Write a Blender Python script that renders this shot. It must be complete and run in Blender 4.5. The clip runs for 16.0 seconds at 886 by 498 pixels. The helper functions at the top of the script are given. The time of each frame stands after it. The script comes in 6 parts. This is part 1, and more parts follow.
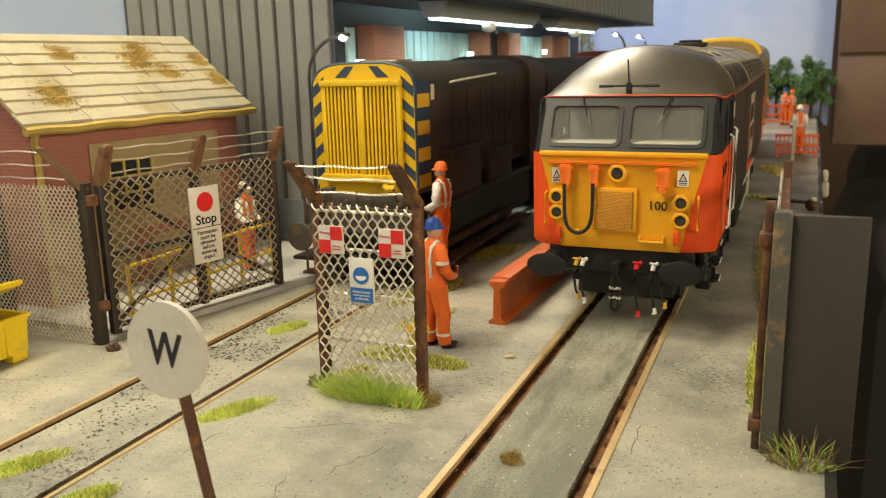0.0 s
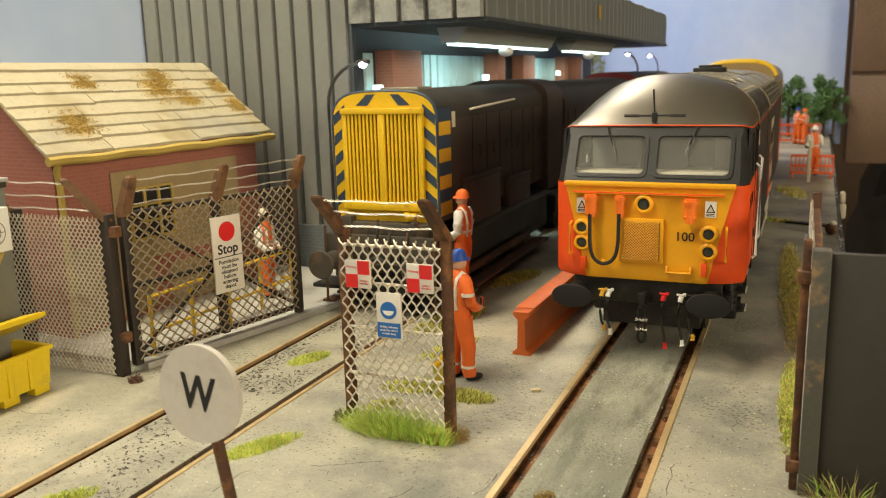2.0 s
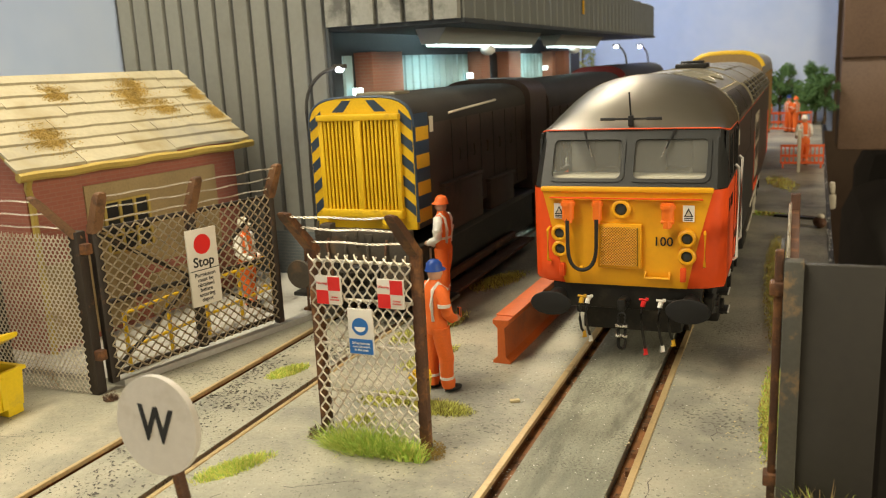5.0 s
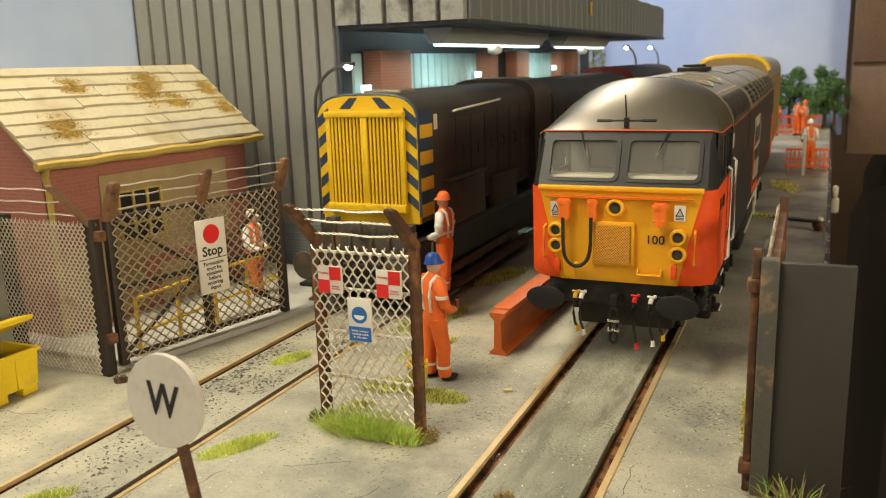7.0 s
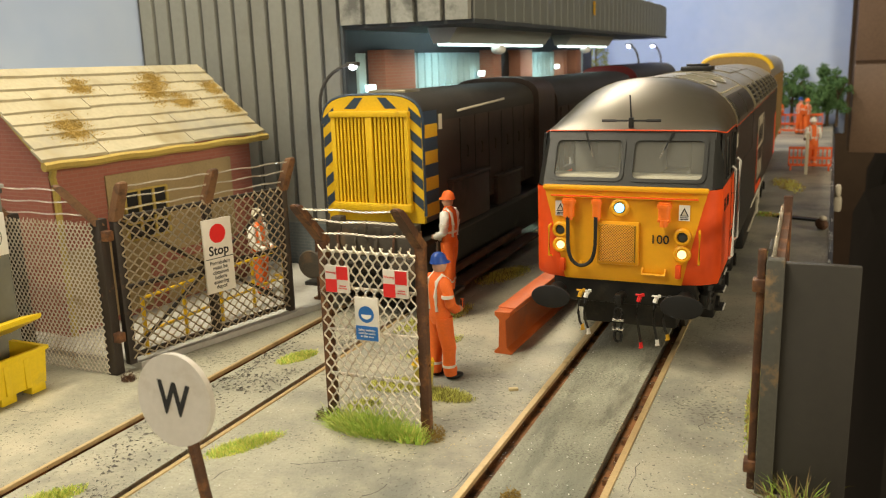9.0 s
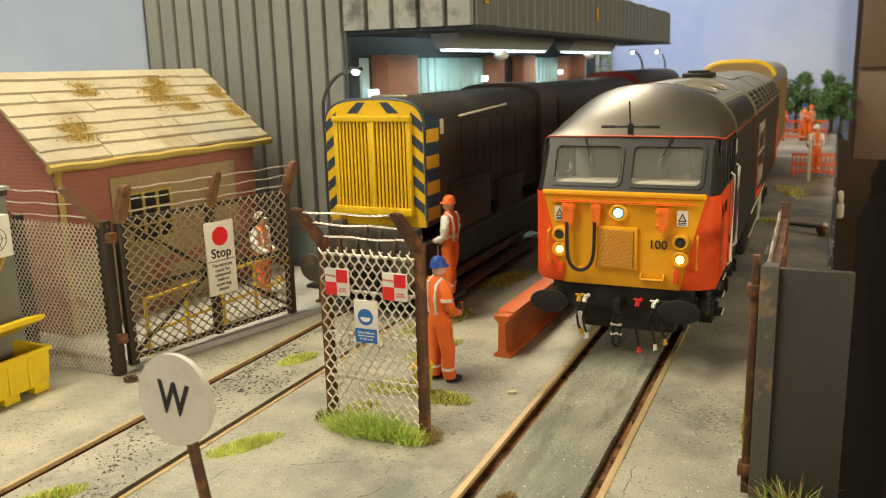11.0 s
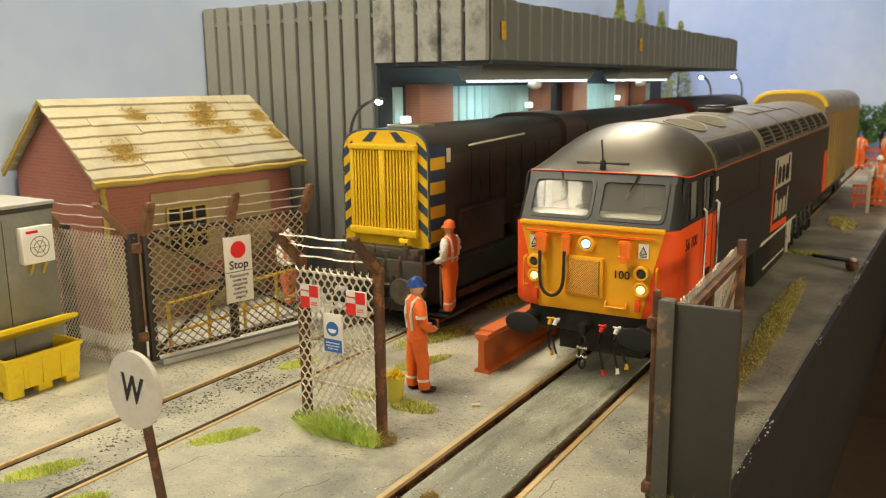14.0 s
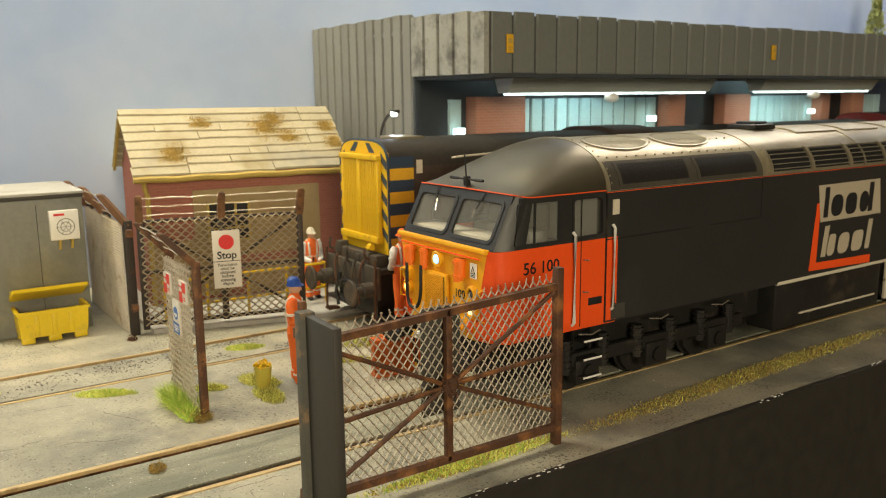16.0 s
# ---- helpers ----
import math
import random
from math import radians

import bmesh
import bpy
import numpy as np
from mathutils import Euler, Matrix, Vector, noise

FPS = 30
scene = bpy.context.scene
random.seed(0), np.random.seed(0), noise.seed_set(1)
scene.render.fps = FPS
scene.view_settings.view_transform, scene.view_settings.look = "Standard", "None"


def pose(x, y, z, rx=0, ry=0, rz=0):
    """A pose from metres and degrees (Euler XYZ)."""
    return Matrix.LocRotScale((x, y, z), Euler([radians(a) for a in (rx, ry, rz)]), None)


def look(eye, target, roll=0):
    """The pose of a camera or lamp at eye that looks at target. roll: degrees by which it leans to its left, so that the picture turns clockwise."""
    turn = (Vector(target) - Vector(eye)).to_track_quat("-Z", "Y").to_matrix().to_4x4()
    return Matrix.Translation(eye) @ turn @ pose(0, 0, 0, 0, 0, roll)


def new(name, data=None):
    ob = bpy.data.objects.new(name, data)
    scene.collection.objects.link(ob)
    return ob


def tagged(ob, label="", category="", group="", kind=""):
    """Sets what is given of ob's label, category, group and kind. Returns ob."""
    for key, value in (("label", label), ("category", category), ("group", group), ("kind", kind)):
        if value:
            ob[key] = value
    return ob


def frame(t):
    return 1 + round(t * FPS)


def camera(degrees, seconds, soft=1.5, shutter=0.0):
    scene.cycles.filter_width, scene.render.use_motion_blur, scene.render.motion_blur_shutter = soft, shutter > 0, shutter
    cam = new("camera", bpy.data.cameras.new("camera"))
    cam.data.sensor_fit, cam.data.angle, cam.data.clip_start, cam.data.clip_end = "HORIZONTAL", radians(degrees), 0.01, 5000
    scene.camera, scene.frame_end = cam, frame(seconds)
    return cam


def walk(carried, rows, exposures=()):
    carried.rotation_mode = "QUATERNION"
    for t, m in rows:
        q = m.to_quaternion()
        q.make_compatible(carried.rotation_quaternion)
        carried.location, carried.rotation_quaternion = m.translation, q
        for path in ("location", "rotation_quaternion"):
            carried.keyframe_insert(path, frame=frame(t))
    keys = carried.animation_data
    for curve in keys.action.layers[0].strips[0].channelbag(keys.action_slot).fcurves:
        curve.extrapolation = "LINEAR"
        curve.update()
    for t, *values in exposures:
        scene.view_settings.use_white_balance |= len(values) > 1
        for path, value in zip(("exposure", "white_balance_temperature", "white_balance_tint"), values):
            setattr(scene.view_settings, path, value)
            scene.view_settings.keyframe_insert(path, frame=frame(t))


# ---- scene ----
cam = camera(56.2, 16.0, soft=1.1, shutter=0.12)
# a small lens close to a small subject: the far end of the layout is out of focus
cam.data.dof.use_dof, cam.data.dof.focus_distance, cam.data.dof.aperture_fstop = True, 0.155, 64.0
METRES, EYE, TILT, LEAN, TURN = 0.17177, 0.054735, 0.0, 0.0, 22.8
ROWS = [
    (0.0, 0.0, 0.0, 0.0, -0.31, -12.88, 1.36),
    (0.5, -0.0024, 0.0085, 0.0053, -0.06, -12.41, 1.44),
    (1.0, -0.006, 0.0095, 0.0137, 0.09, -12.09, 1.45),
    (1.5, -0.0148, 0.0038, 0.0107, 0.17, -11.92, 1.42),
    (2.0, -0.0189, 0.0111, 0.016, 0.19, -11.79, 1.51),
    (2.5, -0.0147, 0.0245, 0.0175, 0.04, -11.89, 1.86),
    (3.0, -0.0147, 0.0306, 0.0155, -0.1, -12.17, 2.08),
    (3.5, -0.0158, 0.0282, 0.0205, -0.16, -12.25, 2.33),
    (4.0, -0.0109, 0.0308, 0.0298, -0.21, -12.21, 2.72),
    (4.5, -0.0009, 0.0365, 0.0368, -0.26, -12.18, 2.9),
    (5.0, 0.0068, 0.0277, 0.0321, -0.19, -12.37, 2.73),
    (7.5, 0.0193, -0.0099, 0.0374, 0.83, -12.57, 1.71),
    (8.0, 0.0169, -0.0104, 0.0394, 0.74, -12.59, 1.88),
    (8.5, 0.0136, -0.0092, 0.0414, 0.72, -12.63, 1.96),
    (9.0, 0.0154, -0.0111, 0.0386, 0.86, -12.68, 1.81),
    (11.5, 0.0272, -0.0228, 0.0405, 1.35, -12.25, 1.54),
    (12.0, 0.0424, -0.0322, 0.0453, 1.54, -12.16, 1.59),
    (12.5, 0.0467, -0.0445, 0.044, 1.77, -12.11, 1.61),
    (13.0, 0.0527, -0.0604, 0.0452, 2.18, -11.95, 1.37),
    (13.5, 0.075, -0.0797, 0.0562, 3.47, -11.63, 0.91),
    (14.0, 0.172, -0.0913, 0.0659, 8.34, -11.29, 0.66),
    (14.5, 0.3665, -0.115, 0.0575, 15.99, -11.26, 0.35),
    (15.0, 0.5463, -0.0507, 0.0762, 22.67, -11.02, 0.24),
    (15.5, 0.6983, 0.0292, 0.0754, 29.14, -10.6, 0.59),
    (16.0, 0.7507, 0.0957, 0.0649, 32.9, -10.37, 0.61),
]
walk(cam, [(t, pose(0, 0, EYE, TILT, LEAN, TURN) @ pose(METRES * x, METRES * y, METRES * z, 90 + pitch, roll, yaw)) for t, x, y, z, yaw, pitch, roll in ROWS])

# ---- light and exposure ----
world = bpy.data.worlds.new("room")
scene.world = world
world.use_nodes = True
world.node_tree.nodes["Background"].inputs[0].default_value = (1.0, 0.80, 0.58, 1)
world.node_tree.nodes["Background"].inputs[1].default_value = 0.2


def area_lamp(name, eye, target, sx, sy, watts, colour):
    """A rectangular lamp; lengths in thousandths of the layout's unit."""
    d = bpy.data.lights.new(name, "AREA")
    d.shape, d.size, d.size_y, d.energy, d.color = "RECTANGLE", sx * MM, sy * MM, watts, colour
    ob = new(name, d)
    ob.matrix_world = look(Vector(eye) * MM, Vector(target) * MM)
    return ob


MM = 0.00089    # one build unit in metres
area_lamp("layout_lamp", (-196, 15, 335), (-178, 100, 0), 60, 420, 2.02, (1.0, 0.885, 0.62))
area_lamp("layout_lamp", (-178, 620, 360), (-178, 640, 0), 60, 340, 1.2, (1.0, 0.87, 0.69))
area_lamp("room_lamp", (920, -160, 250), (0, 270, 20), 400, 220, 5.7, (1.0, 0.87, 0.60))


# ---- small builders ----
def lerp(a, b, s):
    return a + (b - a) * s


def thing(name, x, y, z=0, rz=0, label="", category="", group="", kind=""):
    ob = new(name)
    ob.empty_display_size = 0.004
    ob.matrix_world = pose(x * MM, y * MM, z * MM, 0, 0, rz)
    return tagged(ob, label, category, group, kind)


def mesh_of(name, bm, mats, smooth=None):
    me = bpy.data.meshes.new(name)
    bmesh.ops.scale(bm, vec=(MM, MM, MM), verts=bm.verts)
    bmesh.ops.recalc_face_normals(bm, faces=bm.faces)
    bm.to_mesh(me)
    bm.free()
    for m in mats if isinstance(mats, (list, tuple)) else [mats]:
        me.materials.append(m)
    if smooth:
        me.shade_smooth()
        me.set_sharp_from_angle(angle=radians(smooth))
    return me


def part(name, bm, mats, parent=None, label="", smooth=35):
    ob = new(name, mesh_of(name, bm, mats, smooth))
    if parent is not None:
        ob.parent = parent
    return tagged(ob, label)


def same(name, me, parent, m):
    """One more object on a shared mesh."""
    ob = new(name, me)
    ob.parent = parent
    ob.matrix_basis = m
    return ob


def box(bm, x0, y0, z0, x1, y1, z1, bevel=0.0, mi=0):
    r = bmesh.ops.create_cube(bm, size=1)
    bmesh.ops.scale(bm, vec=(x1 - x0, y1 - y0, z1 - z0), verts=r["verts"])
    bmesh.ops.translate(bm, vec=((x0 + x1) / 2, (y0 + y1) / 2, (z0 + z1) / 2), verts=r["verts"])
    faces = {f for v in r["verts"] for f in v.link_faces}
    for f in faces:
        f.material_index = mi
    if bevel:
        edges = list({e for v in r["verts"] for e in v.link_edges})
        bmesh.ops.bevel(bm, geom=edges, offset=bevel, segments=2, affect="EDGES", profile=0.5)
    return bm


def ring(bm, p, d, r, n, sx=1.0, sy=1.0):
    q = Vector(d).to_track_quat("Z", "Y")
    return [bm.verts.new(Vector(p) + q @ Vector((r * sx * math.cos(2 * math.pi * k / n), r * sy * math.sin(2 * math.pi * k / n), 0))) for k in range(n)]


def skin(bm, rings, caps=True, closed=True, mi=0):
    for a, b in zip(rings, rings[1:]):
        n = len(a)
        for k in range(n if closed else n - 1):
            f = bm.faces.new((a[k], a[(k + 1) % n], b[(k + 1) % n], b[k]))
            f.material_index = mi
    if caps:
        for r in (rings[0], rings[-1]):
            if len(r) > 2:
                f = bm.faces.new(r)
                f.material_index = mi
    return bm


def tube(bm, pts, r, n=6, mi=0, r1=None, sx=1.0, sy=1.0):
    pts = [Vector(p) for p in pts]
    rings = []
    for k, p in enumerate(pts):
        d = pts[min(k + 1, len(pts) - 1)] - pts[max(k - 1, 0)]
        rr = r if r1 is None else lerp(r, r1, k / (len(pts) - 1))
        rings.append(ring(bm, p, d, rr, n, sx, sy))
    return skin(bm, rings, mi=mi)


def ball(bm, p, rx, ry=None, rz=None, n=12, mi=0):
    r = bmesh.ops.create_uvsphere(bm, u_segments=n, v_segments=max(6, n * 2 // 3), radius=1)
    bmesh.ops.scale(bm, vec=(rx, ry or rx, rz or rx), verts=r["verts"])
    bmesh.ops.translate(bm, vec=p, verts=r["verts"])
    for f in {f for v in r["verts"] for f in v.link_faces}:
        f.material_index = mi
    return bm


def prism(bm, poly, axis, a, b, mi=0):
    """A flat outline pushed from a to b along an axis; outline in the other two axes."""
    def at(p, s):
        return {"x": (s, p[0], p[1]), "y": (p[0], s, p[1]), "z": (p[0], p[1], s)}[axis]
    return skin(bm, [[bm.verts.new(at(p, a)) for p in poly], [bm.verts.new(at(p, b)) for p in poly]], mi=mi)


def slab(bm, quad, n, mi=0):
    """A four-cornered plate, thickened by the vector n."""
    lo = [bm.verts.new(Vector(p)) for p in quad]
    hi = [bm.verts.new(Vector(p) + Vector(n)) for p in quad]
    return skin(bm, [lo, hi], mi=mi)


def rounded(u0, v0, u1, v1, r, n=5):
    out = []
    for cx, cy, a in ((u1 - r, v1 - r, 0), (u0 + r, v1 - r, 90), (u0 + r, v0 + r, 180), (u1 - r, v0 + r, 270)):
        for k in range(n):
            t = radians(a + 90 * k / (n - 1))
            out.append((cx + r * math.cos(t), cy + r * math.sin(t)))
    return out


def frame_ring(bm, place, u0, v0, u1, v1, r, w, depth, mi=0):
    """A rounded window surround; place(u, v, d) gives the spot, d outwards."""
    o, i = rounded(u0, v0, u1, v1, r), rounded(u0 + w, v0 + w, u1 - w, v1 - w, max(0.1, r - w * 0.6))
    loops = [[bm.verts.new(Vector(place(u, v, d))) for u, v in q] for q, d in ((o, 0), (o, depth), (i, depth), (i, -0.4))]
    return skin(bm, loops, caps=False, mi=mi)


def flat(bm, place, pts, depth=0.0, mi=0):
    f = bm.faces.new([bm.verts.new(Vector(place(u, v, depth))) for u, v in pts])
    f.material_index = mi
    return bm


def lettering(name, text, size, m, mat, parent=None, thick=0.03, align="CENTER", label="", bold=0.0):
    c = bpy.data.curves.new(name, "FONT")
    c.body, c.size, c.align_x, c.align_y, c.extrude, c.resolution_u, c.offset = text, size * MM, align, "CENTER", thick * MM, 3, bold * size * MM
    tmp = new(name + "_curve", c)
    me = bpy.data.meshes.new_from_object(tmp)
    bpy.data.objects.remove(tmp)
    bpy.data.curves.remove(c)
    me.materials.clear()
    me.materials.append(mat)
    ob = new(name, me)
    ob.parent = parent
    ob.matrix_basis = m
    return tagged(ob, label)


def at(x, y, z, rx=0, ry=0, rz=0):
    return pose(x * MM, y * MM, z * MM, rx, ry, rz)


# ---- materials ----
def paint(name, col, rough=0.5, metal=0.0, var=0.12, size=3.0, bump=0.15, dirt=None, dirt_at=0.62, dirt_size=6.0, fine=None, spec=0.4, each=0.0, coat=0.0, stain=None, stain_at=0.6, stain_size=30.0, streak=1.0, speck=0.0, speck_size=0.5, speck_at=0.6):
    """Painted or raw surface: broad tone, fine grain, patches of dirt. size in millimetres."""
    m = bpy.data.materials.new(name)
    m.use_nodes = True
    t = m.node_tree
    N, L = t.nodes, t.links
    b = N["Principled BSDF"]
    b.inputs["Metallic"].default_value = metal
    b.inputs["Specular IOR Level"].default_value = spec
    b.inputs["Coat Weight"].default_value = coat
    tc = N.new("ShaderNodeTexCoord")

    def noise_node(mm_size, detail, rough_n=0.55):
        n = N.new("ShaderNodeTexNoise")
        n.inputs["Scale"].default_value = 1000.0 / mm_size
        n.inputs["Detail"].default_value = detail
        n.inputs["Roughness"].default_value = rough_n
        L.new(tc.outputs["Object"], n.inputs["Vector"])
        return n
    big, small = noise_node(size * 4, 4), noise_node(fine or size / 6, 3)
    mix = N.new("ShaderNodeMix")
    mix.data_type = "RGBA"
    mix.inputs["A"].default_value = (*[max(0, c * (1 - var)) for c in col], 1)
    mix.inputs["B"].default_value = (*[min(1, c * (1 + var)) for c in col], 1)
    add = N.new("ShaderNodeMath")
    add.operation = "MULTIPLY_ADD"
    add.inputs[1].default_value = 0.55
    L.new(big.outputs["Fac"], add.inputs[0])
    half = N.new("ShaderNodeMath")
    half.operation = "MULTIPLY"
    half.inputs[1].default_value = 0.45
    L.new(small.outputs["Fac"], half.inputs[0])
    L.new(half.outputs[0], add.inputs[2])
    stretch = N.new("ShaderNodeMapRange")
    stretch.inputs["From Min"].default_value, stretch.inputs["From Max"].default_value = 0.3, 0.7
    L.new(add.outputs[0], stretch.inputs["Value"])
    L.new(stretch.outputs["Result"], mix.inputs["Factor"])
    colour = mix.outputs["Result"]
    if each:
        info = N.new("ShaderNodeObjectInfo")
        hs = N.new("ShaderNodeHueSaturation")
        mr = N.new("ShaderNodeMapRange")
        mr.inputs["To Min"].default_value, mr.inputs["To Max"].default_value = 1 - each, 1 + each
        L.new(info.outputs["Random"], mr.inputs["Value"])
        L.new(mr.outputs["Result"], hs.inputs["Value"])
        L.new(colour, hs.inputs["Color"])
        colour = hs.outputs["Color"]
    for dirt, dirt_at, dirt_size in ((dirt, dirt_at, dirt_size), (stain, stain_at, stain_size)):
        if not dirt:
            continue
        dn = noise_node(dirt_size, 6, 0.65)
        if streak != 1.0:
            mp = N.new("ShaderNodeMapping")
            mp.inputs["Scale"].default_value = (1, streak, 1)
            L.new(tc.outputs["Object"], mp.inputs["Vector"])
            L.new(mp.outputs["Vector"], dn.inputs["Vector"])
        ramp = N.new("ShaderNodeMapRange")
        ramp.inputs["From Min"].default_value, ramp.inputs["From Max"].default_value = dirt_at - 0.07, dirt_at + 0.10
        L.new(dn.outputs["Fac"], ramp.inputs["Value"])
        dm = N.new("ShaderNodeMix")
        dm.data_type = "RGBA"
        dm.inputs["B"].default_value = (*dirt, 1)
        L.new(colour, dm.inputs["A"])
        L.new(ramp.outputs["Result"], dm.inputs["Factor"])
        colour = dm.outputs["Result"]
    if speck:
        # granular texture: tiny dark grains, thicker in some patches
        sn, where = noise_node(speck_size, 2, 0.6), noise_node(speck_size * 30, 4, 0.6)
        both = N.new("ShaderNodeMath")
        both.operation = "MULTIPLY_ADD"
        both.inputs[1].default_value = 0.5
        L.new(where.outputs["Fac"], both.inputs[0])
        L.new(sn.outputs["Fac"], both.inputs[2])
        sr = N.new("ShaderNodeMapRange")
        sr.inputs["From Min"].default_value, sr.inputs["From Max"].default_value = speck_at + 0.25, speck_at + 0.33
        sr.inputs["To Max"].default_value = speck
        L.new(both.outputs[0], sr.inputs["Value"])
        sm = N.new("ShaderNodeMix")
        sm.data_type = "RGBA"
        sm.inputs["B"].default_value = (*[c * 0.3 for c in col], 1)
        L.new(colour, sm.inputs["A"])
        L.new(sr.outputs["Result"], sm.inputs["Factor"])
        colour = sm.outputs["Result"]
    L.new(colour, b.inputs["Base Color"])
    rr = N.new("ShaderNodeMapRange")
    rr.inputs["To Min"].default_value, rr.inputs["To Max"].default_value = max(0.03, rough - 0.1), min(1, rough + 0.1)
    L.new(small.outputs["Fac"], rr.inputs["Value"])
    L.new(rr.outputs["Result"], b.inputs["Roughness"])
    if bump:
        bn = N.new("ShaderNodeBump")
        bn.inputs["Strength"].default_value = bump
        bn.inputs["Distance"].default_value = 0.0002
        L.new(small.outputs["Fac"], bn.inputs["Height"])
        L.new(bn.outputs["Normal"], b.inputs["Normal"])
    return m


def glow(name, col, strength):
    m = bpy.data.materials.new(name)
    m.use_nodes = True
    b = m.node_tree.nodes["Principled BSDF"]
    b.inputs["Base Color"].default_value = (*col, 1)
    b.inputs["Emission Color"].default_value = (*col, 1)
    b.inputs["Emission Strength"].default_value = strength
    return m


def glass(name, haze=0.07):
    """Thin moulded glazing: clear, a little glossy, a little dusty."""
    m = bpy.data.materials.new(name)
    m.use_nodes = True
    N, L = m.node_tree.nodes, m.node_tree.links
    N.remove(N["Principled BSDF"])
    clear, gloss, dust = N.new("ShaderNodeBsdfTransparent"), N.new("ShaderNodeBsdfGlossy"), N.new("ShaderNodeBsdfDiffuse")
    clear.inputs["Color"].default_value = (0.93, 0.95, 0.94, 1)
    gloss.inputs["Roughness"].default_value = 0.06
    dust.inputs["Color"].default_value = (0.50, 0.50, 0.46, 1)
    a, b = N.new("ShaderNodeMixShader"), N.new("ShaderNodeMixShader")
    a.inputs[0].default_value, b.inputs[0].default_value = haze, 0.025
    L.new(clear.outputs[0], a.inputs[1]), L.new(dust.outputs[0], a.inputs[2])
    L.new(a.outputs[0], b.inputs[1]), L.new(gloss.outputs[0], b.inputs[2])
    L.new(b.outputs[0], N["Material Output"].inputs["Surface"])
    return m


def brickwork(name, c1, c2, mortar, wide=2.8, high=0.95):
    """Moulded model brickwork, too fine to be built."""
    m = paint(name, c1, 0.75, var=0.1, size=4)
    t = m.node_tree
    N, L = t.nodes, t.links
    tc = next(n for n in N if n.type == "TEX_COORD")
    mp = N.new("ShaderNodeVectorMath")
    mp.operation = "DOT_PRODUCT"
    mp.inputs[1].default_value = (1, 1, 0)
    L.new(tc.outputs["Object"], mp.inputs[0])
    sep = N.new("ShaderNodeSeparateXYZ")
    L.new(tc.outputs["Object"], sep.inputs[0])
    comb = N.new("ShaderNodeCombineXYZ")
    L.new(mp.outputs["Value"], comb.inputs[0])
    L.new(sep.outputs["Z"], comb.inputs[1])
    bt = N.new("ShaderNodeTexBrick")
    bt.inputs["Color1"].default_value, bt.inputs["Color2"].default_value, bt.inputs["Mortar"].default_value = (*c1, 1), (*c2, 1), (*mortar, 1)
    bt.inputs["Scale"].default_value = 1000
    bt.inputs["Brick Width"].default_value, bt.inputs["Row Height"].default_value, bt.inputs["Mortar Size"].default_value = wide, high, 0.11
    L.new(comb.outputs[0], bt.inputs["Vector"])
    b = N["Principled BSDF"]
    old = b.inputs["Base Color"].links[0].from_socket
    mx = N.new("ShaderNodeMix")
    mx.data_type = "RGBA"
    mx.inputs["Factor"].default_value = 0.6
    L.new(old, mx.inputs["A"])
    L.new(bt.outputs["Color"], mx.inputs["B"])
    L.new(mx.outputs["Result"], b.inputs["Base Color"])
    bn = N.new("ShaderNodeBump")
    bn.inputs["Strength"].default_value, bn.inputs["Distance"].default_value, bn.invert = 0.5, 0.0002, True
    L.new(bt.outputs["Fac"], bn.inputs["Height"])
    L.new(bn.outputs["Normal"], b.inputs["Normal"])
    return m


M_GROUND = paint("painted_concrete_ground", (0.375, 0.36, 0.285), 0.55, speck=0.9, speck_size=0.7, speck_at=0.6, var=0.34, size=5, bump=0.9, dirt=(0.53, 0.485, 0.37), dirt_at=0.56, dirt_size=46, fine=0.7, stain=(0.20, 0.20, 0.175), stain_at=0.53, stain_size=38)
M_INFILL = paint("grey_track_infill", (0.33, 0.325, 0.255), 0.72, speck=0.65, speck_size=0.45, speck_at=0.57, var=0.36, size=4, bump=1.0, dirt=(0.17, 0.17, 0.135), dirt_at=0.57, dirt_size=4, fine=0.5, stain=(0.17, 0.175, 0.14), stain_at=0.52, stain_size=24, streak=0.2)
M_SLAB = paint("pale_pavement", (0.42, 0.41, 0.38), 0.75, var=0.15, size=10, bump=0.3, dirt=(0.25, 0.23, 0.2), dirt_size=20, fine=1.0)
M_RUST = paint("rusty_brown_steel", (0.085, 0.04, 0.022), 0.7, var=0.35, size=2, bump=0.4, dirt=(0.20, 0.10, 0.04), dirt_at=0.62, dirt_size=4)
M_RUSTY_POST = paint("rust_painted_post", (0.085, 0.038, 0.02), 0.6, var=0.4, size=2, bump=0.4, dirt=(0.27, 0.115, 0.038), dirt_at=0.57, dirt_size=5)
M_DARK_POST = paint("dark_brown_post", (0.03, 0.022, 0.018), 0.6, var=0.3, size=2, bump=0.35, dirt=(0.16, 0.075, 0.035), dirt_at=0.64, dirt_size=5)
M_RAIL = paint("worn_rail_head", (0.56, 0.42, 0.22), 0.42, metal=0.35, var=0.2, size=3, bump=0.1, dirt=(0.16, 0.09, 0.045), dirt_at=0.64, dirt_size=9)
M_WIRE_DULL = paint("weathered_wire", (0.44, 0.37, 0.27), 0.45, metal=0.6, var=0.35, size=2, bump=0.1)
M_WIRE = paint("galvanised_wire", (0.62, 0.57, 0.48), 0.38, metal=0.65, var=0.22, size=2, bump=0.1, dirt=(0.36, 0.26, 0.16), dirt_at=0.62, dirt_size=6)
